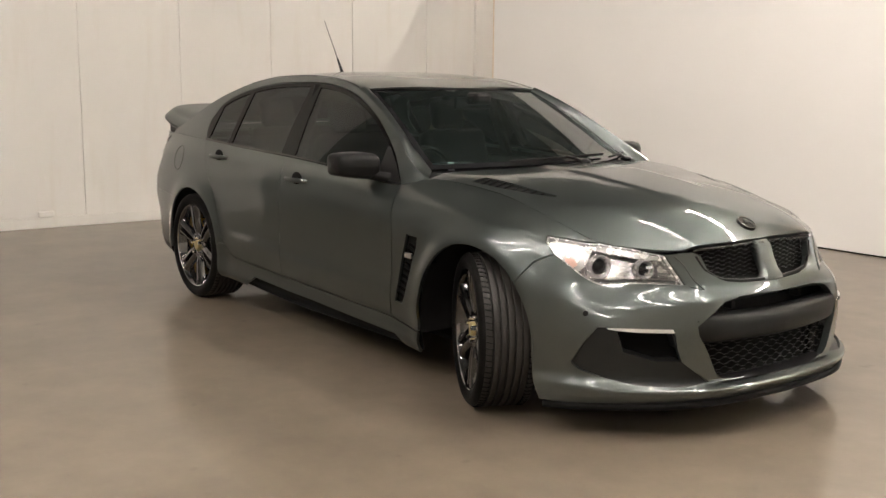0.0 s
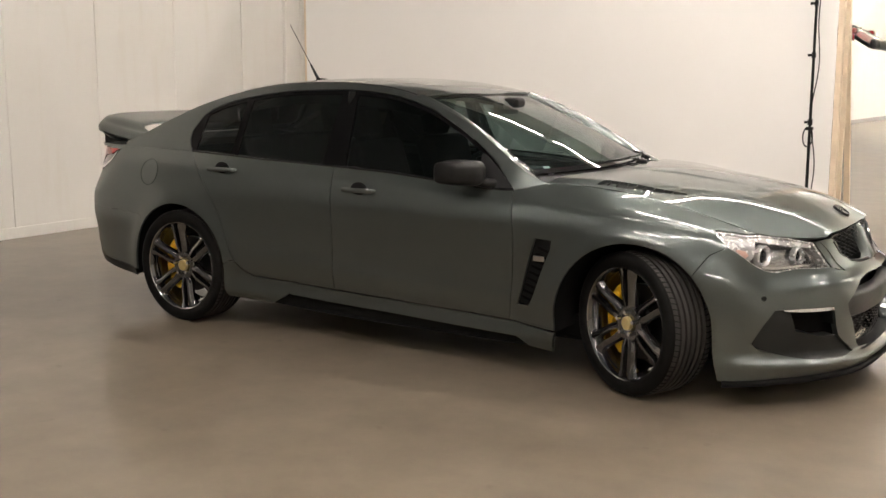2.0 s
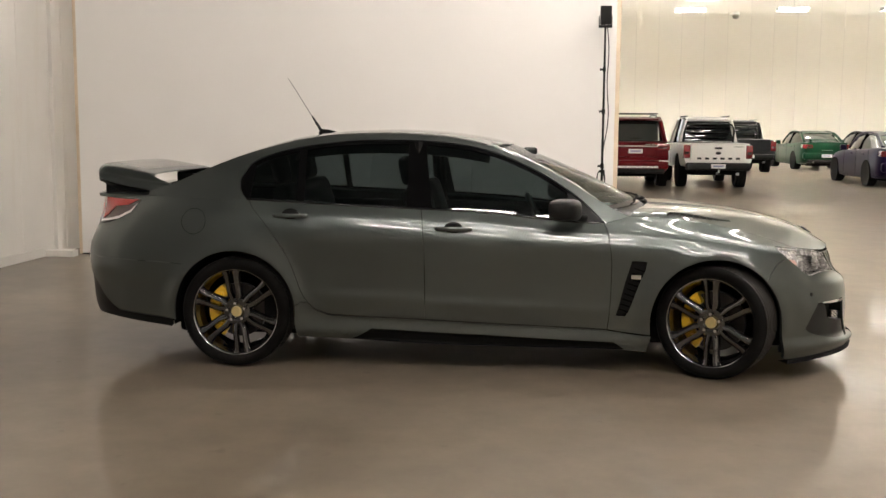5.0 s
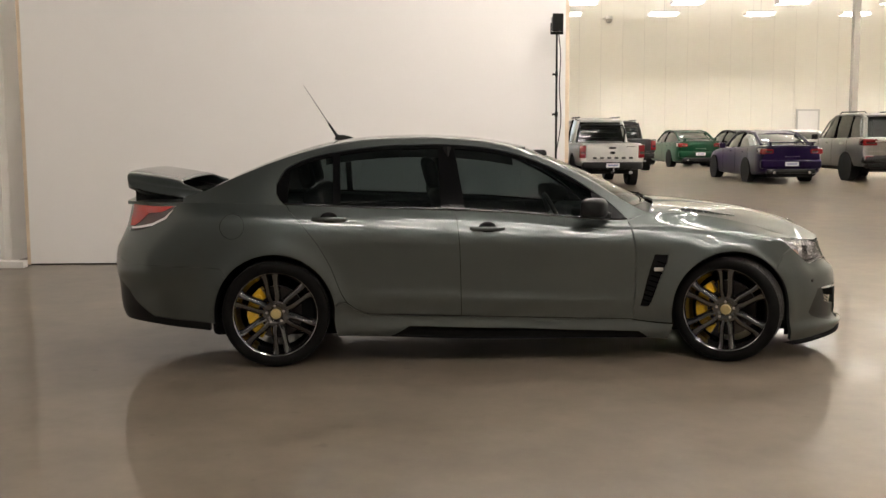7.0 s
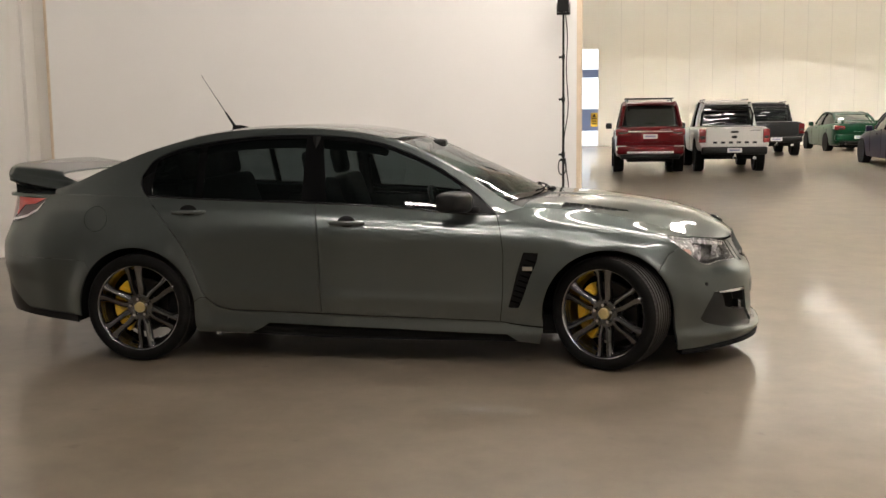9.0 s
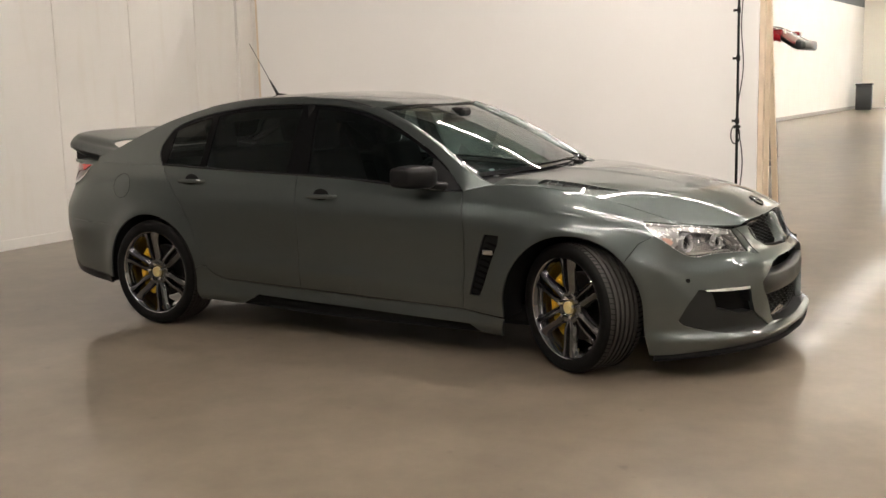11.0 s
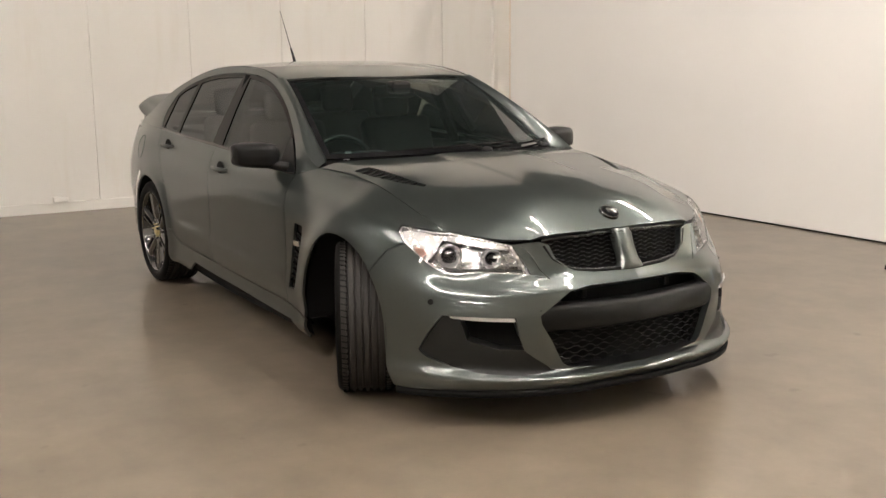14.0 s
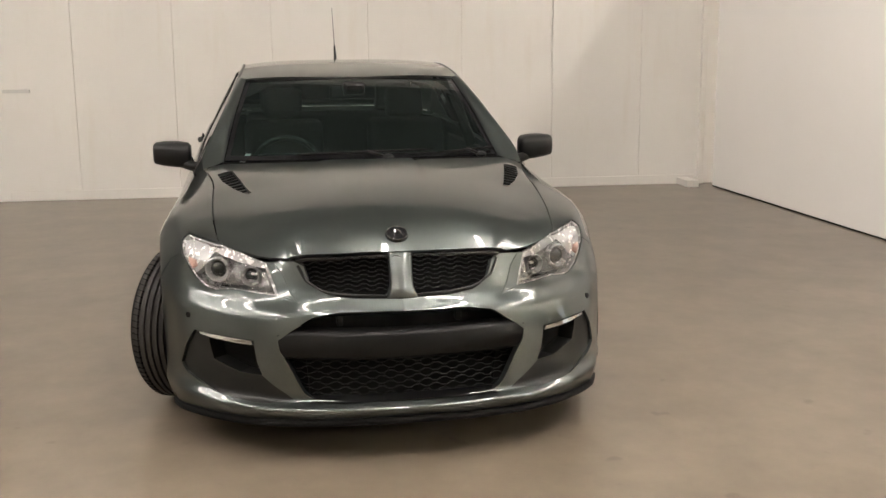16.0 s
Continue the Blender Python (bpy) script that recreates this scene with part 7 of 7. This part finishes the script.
flash_stand()
cl = thing("clamp_lamp", "small white clamp lamp on the stand's foot", "lamp")
part("shade", lathe_bm([(0.020, 0.03), (0.034, 0.0), (0.052, -0.045), (0.050, -0.045), (0.030, 0.0), (0.0, 0.02)], 24), M["housing"], cl, smooth=True)
part("clamp", box_bm(-0.015, 0.015, 0.02, 0.07, -0.012, 0.012, 0.004), M["black_satin"], cl)
cl.matrix_basis = pose(1.09, 4.03, 0.31, -20, 0, 15)
bag = thing("equipment_bag", "soft black equipment bag on the floor by the stand", "bag")
part("body", box_bm(1.19, 1.40, 3.64, 3.92, 0.0, 0.25, 0.03, segments=4), M["bin_black"], bag, smooth=True)
part("flap", box_bm(1.182, 1.408, 3.632, 3.78, 0.17, 0.258, 0.02, segments=3), M["bin_black"], bag, smooth=True)
part("strap", tube_bm([(1.405, 3.70, 0.22), (1.43, 3.72, 0.17), (1.43, 3.80, 0.15), (1.405, 3.84, 0.2)], 0.010, 8), M["black_satin"], bag, smooth=True)
part("side_pocket", box_bm(1.08, 1.20, 3.66, 3.84, 0.0, 0.10, 0.03, segments=3), M["bin_black"], bag, smooth=True)

# ---- things along the far end of the hall ----
co = thing("steel_column", "pale painted steel column standing in the hall", "column", pose(14.7, 28.0, 0, 0, 0, -1.05), kind="structure")
M.update(column=mat("grey_column_paint", (0.30, 0.28, 0.25), 0.5, vary=0.08, scale=2))
part("shaft", box_bm(-0.11, 0.11, -0.11, 0.11, 0.0, 8.39, 0.012, segments=2), M["column"], co)
part("base_plate", box_bm(-0.19, 0.19, -0.19, 0.19, 0.0, 0.025, 0.003), M["steel"], co)
for sx in (-0.15, 0.15):
    for sy in (-0.15, 0.15):
        part("bolt", cyl_bm(0.018, 0.018, 0.04, 6, m=Matrix.Translation((sx, sy, 0.035))), M["graphite"], co)
cc = thing("camera_dome", "white dome camera on a wall bracket", "security camera")
part("bracket", box_bm(8.77, 8.83, 41.0, 42.36, 6.62, 6.68, 0.01), M["housing"], cc)
bm = bmesh.new()
bmesh.ops.create_uvsphere(bm, u_segments=20, v_segments=12, radius=0.15, matrix=Matrix.Translation((8.8, 41.0, 6.47)))
part("dome", bm, M["column"], cc, smooth=True)
part("cap", cyl_bm(0.17, 0.15, 0.12, 24, m=Matrix.Translation((8.8, 41.0, 6.58))), M["housing"], cc, smooth=True)
dr = thing("door_1", "plain white side door in the far wall", "door", kind="structure")
part("leaf", box_bm(18.12, 19.08, 42.07, 42.11, 0.01, 2.34, 0.004), M["board"], dr)
for x0, x1, z0, z1 in ((18.04, 18.12, 0, 2.42), (19.08, 19.16, 0, 2.42), (18.12, 19.08, 2.34, 2.42)):
    part("frame", box_bm(x0, x1, 42.05, 42.12, z0, z1, 0.006), M["steel"], dr)
part("handle", tube_bm([(18.22, 42.02, 1.02), (18.36, 42.02, 1.02)], 0.012, 8), M["chrome"], dr)
sg_ = thing("safety_sign", "yellow safety sign on the wall beside the doorway", "sign", pose(1.36, 42.37, 1.22, 0, 0, -1.05))
part("plate", box_bm(-0.16, 0.16, -0.012, 0.0, -0.32, 0.32, 0.004), M["yellow"], sg_)
for z in (-0.18, -0.06, 0.06):
    part("text_bar", box_bm(-0.11, 0.11, -0.015, -0.0125, z - 0.02, z + 0.02), M["black_satin"], sg_)
part("symbol", prism_bm([(-0.09, 0), (0.09, 0), (0, 0.15)], 0.003, Matrix.Translation((0, -0.0125, 0.13)) @ pose(0, 0, 0, 90, 0, 0)), M["black_satin"], sg_)
bn = thing("waste_bin", "tall dark grey waste bin by the doorway", "bin", pose(-2.75, 40.0, 0, 0, 0, 4))
part("tub", prism_bm([(-0.30, -0.30), (0.30, -0.30), (0.30, 0.30), (-0.30, 0.30)], 0.98, Matrix(), bevel=0.03), M["graphite"], bn, smooth=True)
part("lid", box_bm(-0.33, 0.33, -0.34, 0.33, 0.98, 1.06, 0.03, segments=3), M["black_satin"], bn, smooth=True)
for s in (-1, 1):
    part("wheel", cyl_bm(0.09, 0.09, 0.05, 20, m=Matrix.Translation((s * 0.27, 0.31, 0.09)) @ pose(0, 0, 0, 0, 90, 0)), M["rubber"], bn)
rb2 = thing("red_crate_bin", "red plastic bin standing in the bright yard", "bin", pose(-2.35, 83.0, 0.02, 0, 0, 0))
part("tub", prism_bm([(-0.5, -0.4), (0.5, -0.4), (0.5, 0.4), (-0.5, 0.4)], 0.95, Matrix(), bevel=0.04), M["bright_red"], rb2, smooth=True)
part("lid", box_bm(-0.55, 0.55, -0.45, 0.45, 0.95, 1.08, 0.05, segments=3), M["blue"], rb2, smooth=True)
yp = thing("yard_post", "cream painted post with a dark grey fitting in the sunlit yard", "post", pose(-3.7, 84.0, 0.02, 0, 0, -1.05))
part("shaft", box_bm(-0.42, 0.42, -0.3, 0.3, 0.0, 4.8, 0.03), M["wall_far"], yp)
part("foot", box_bm(-0.55, 0.55, -0.45, 0.45, 0.0, 0.18, 0.03), M["column"], yp)
part("fitting", box_bm(-1.15, 0.05, -0.5, 0.2, 4.3, 5.5, 0.12, segments=3), M["graphite"], yp)
part("bracket", box_bm(0.0, 0.7, -0.1, 0.1, 4.55, 4.75, 0.03), M["graphite"], yp)
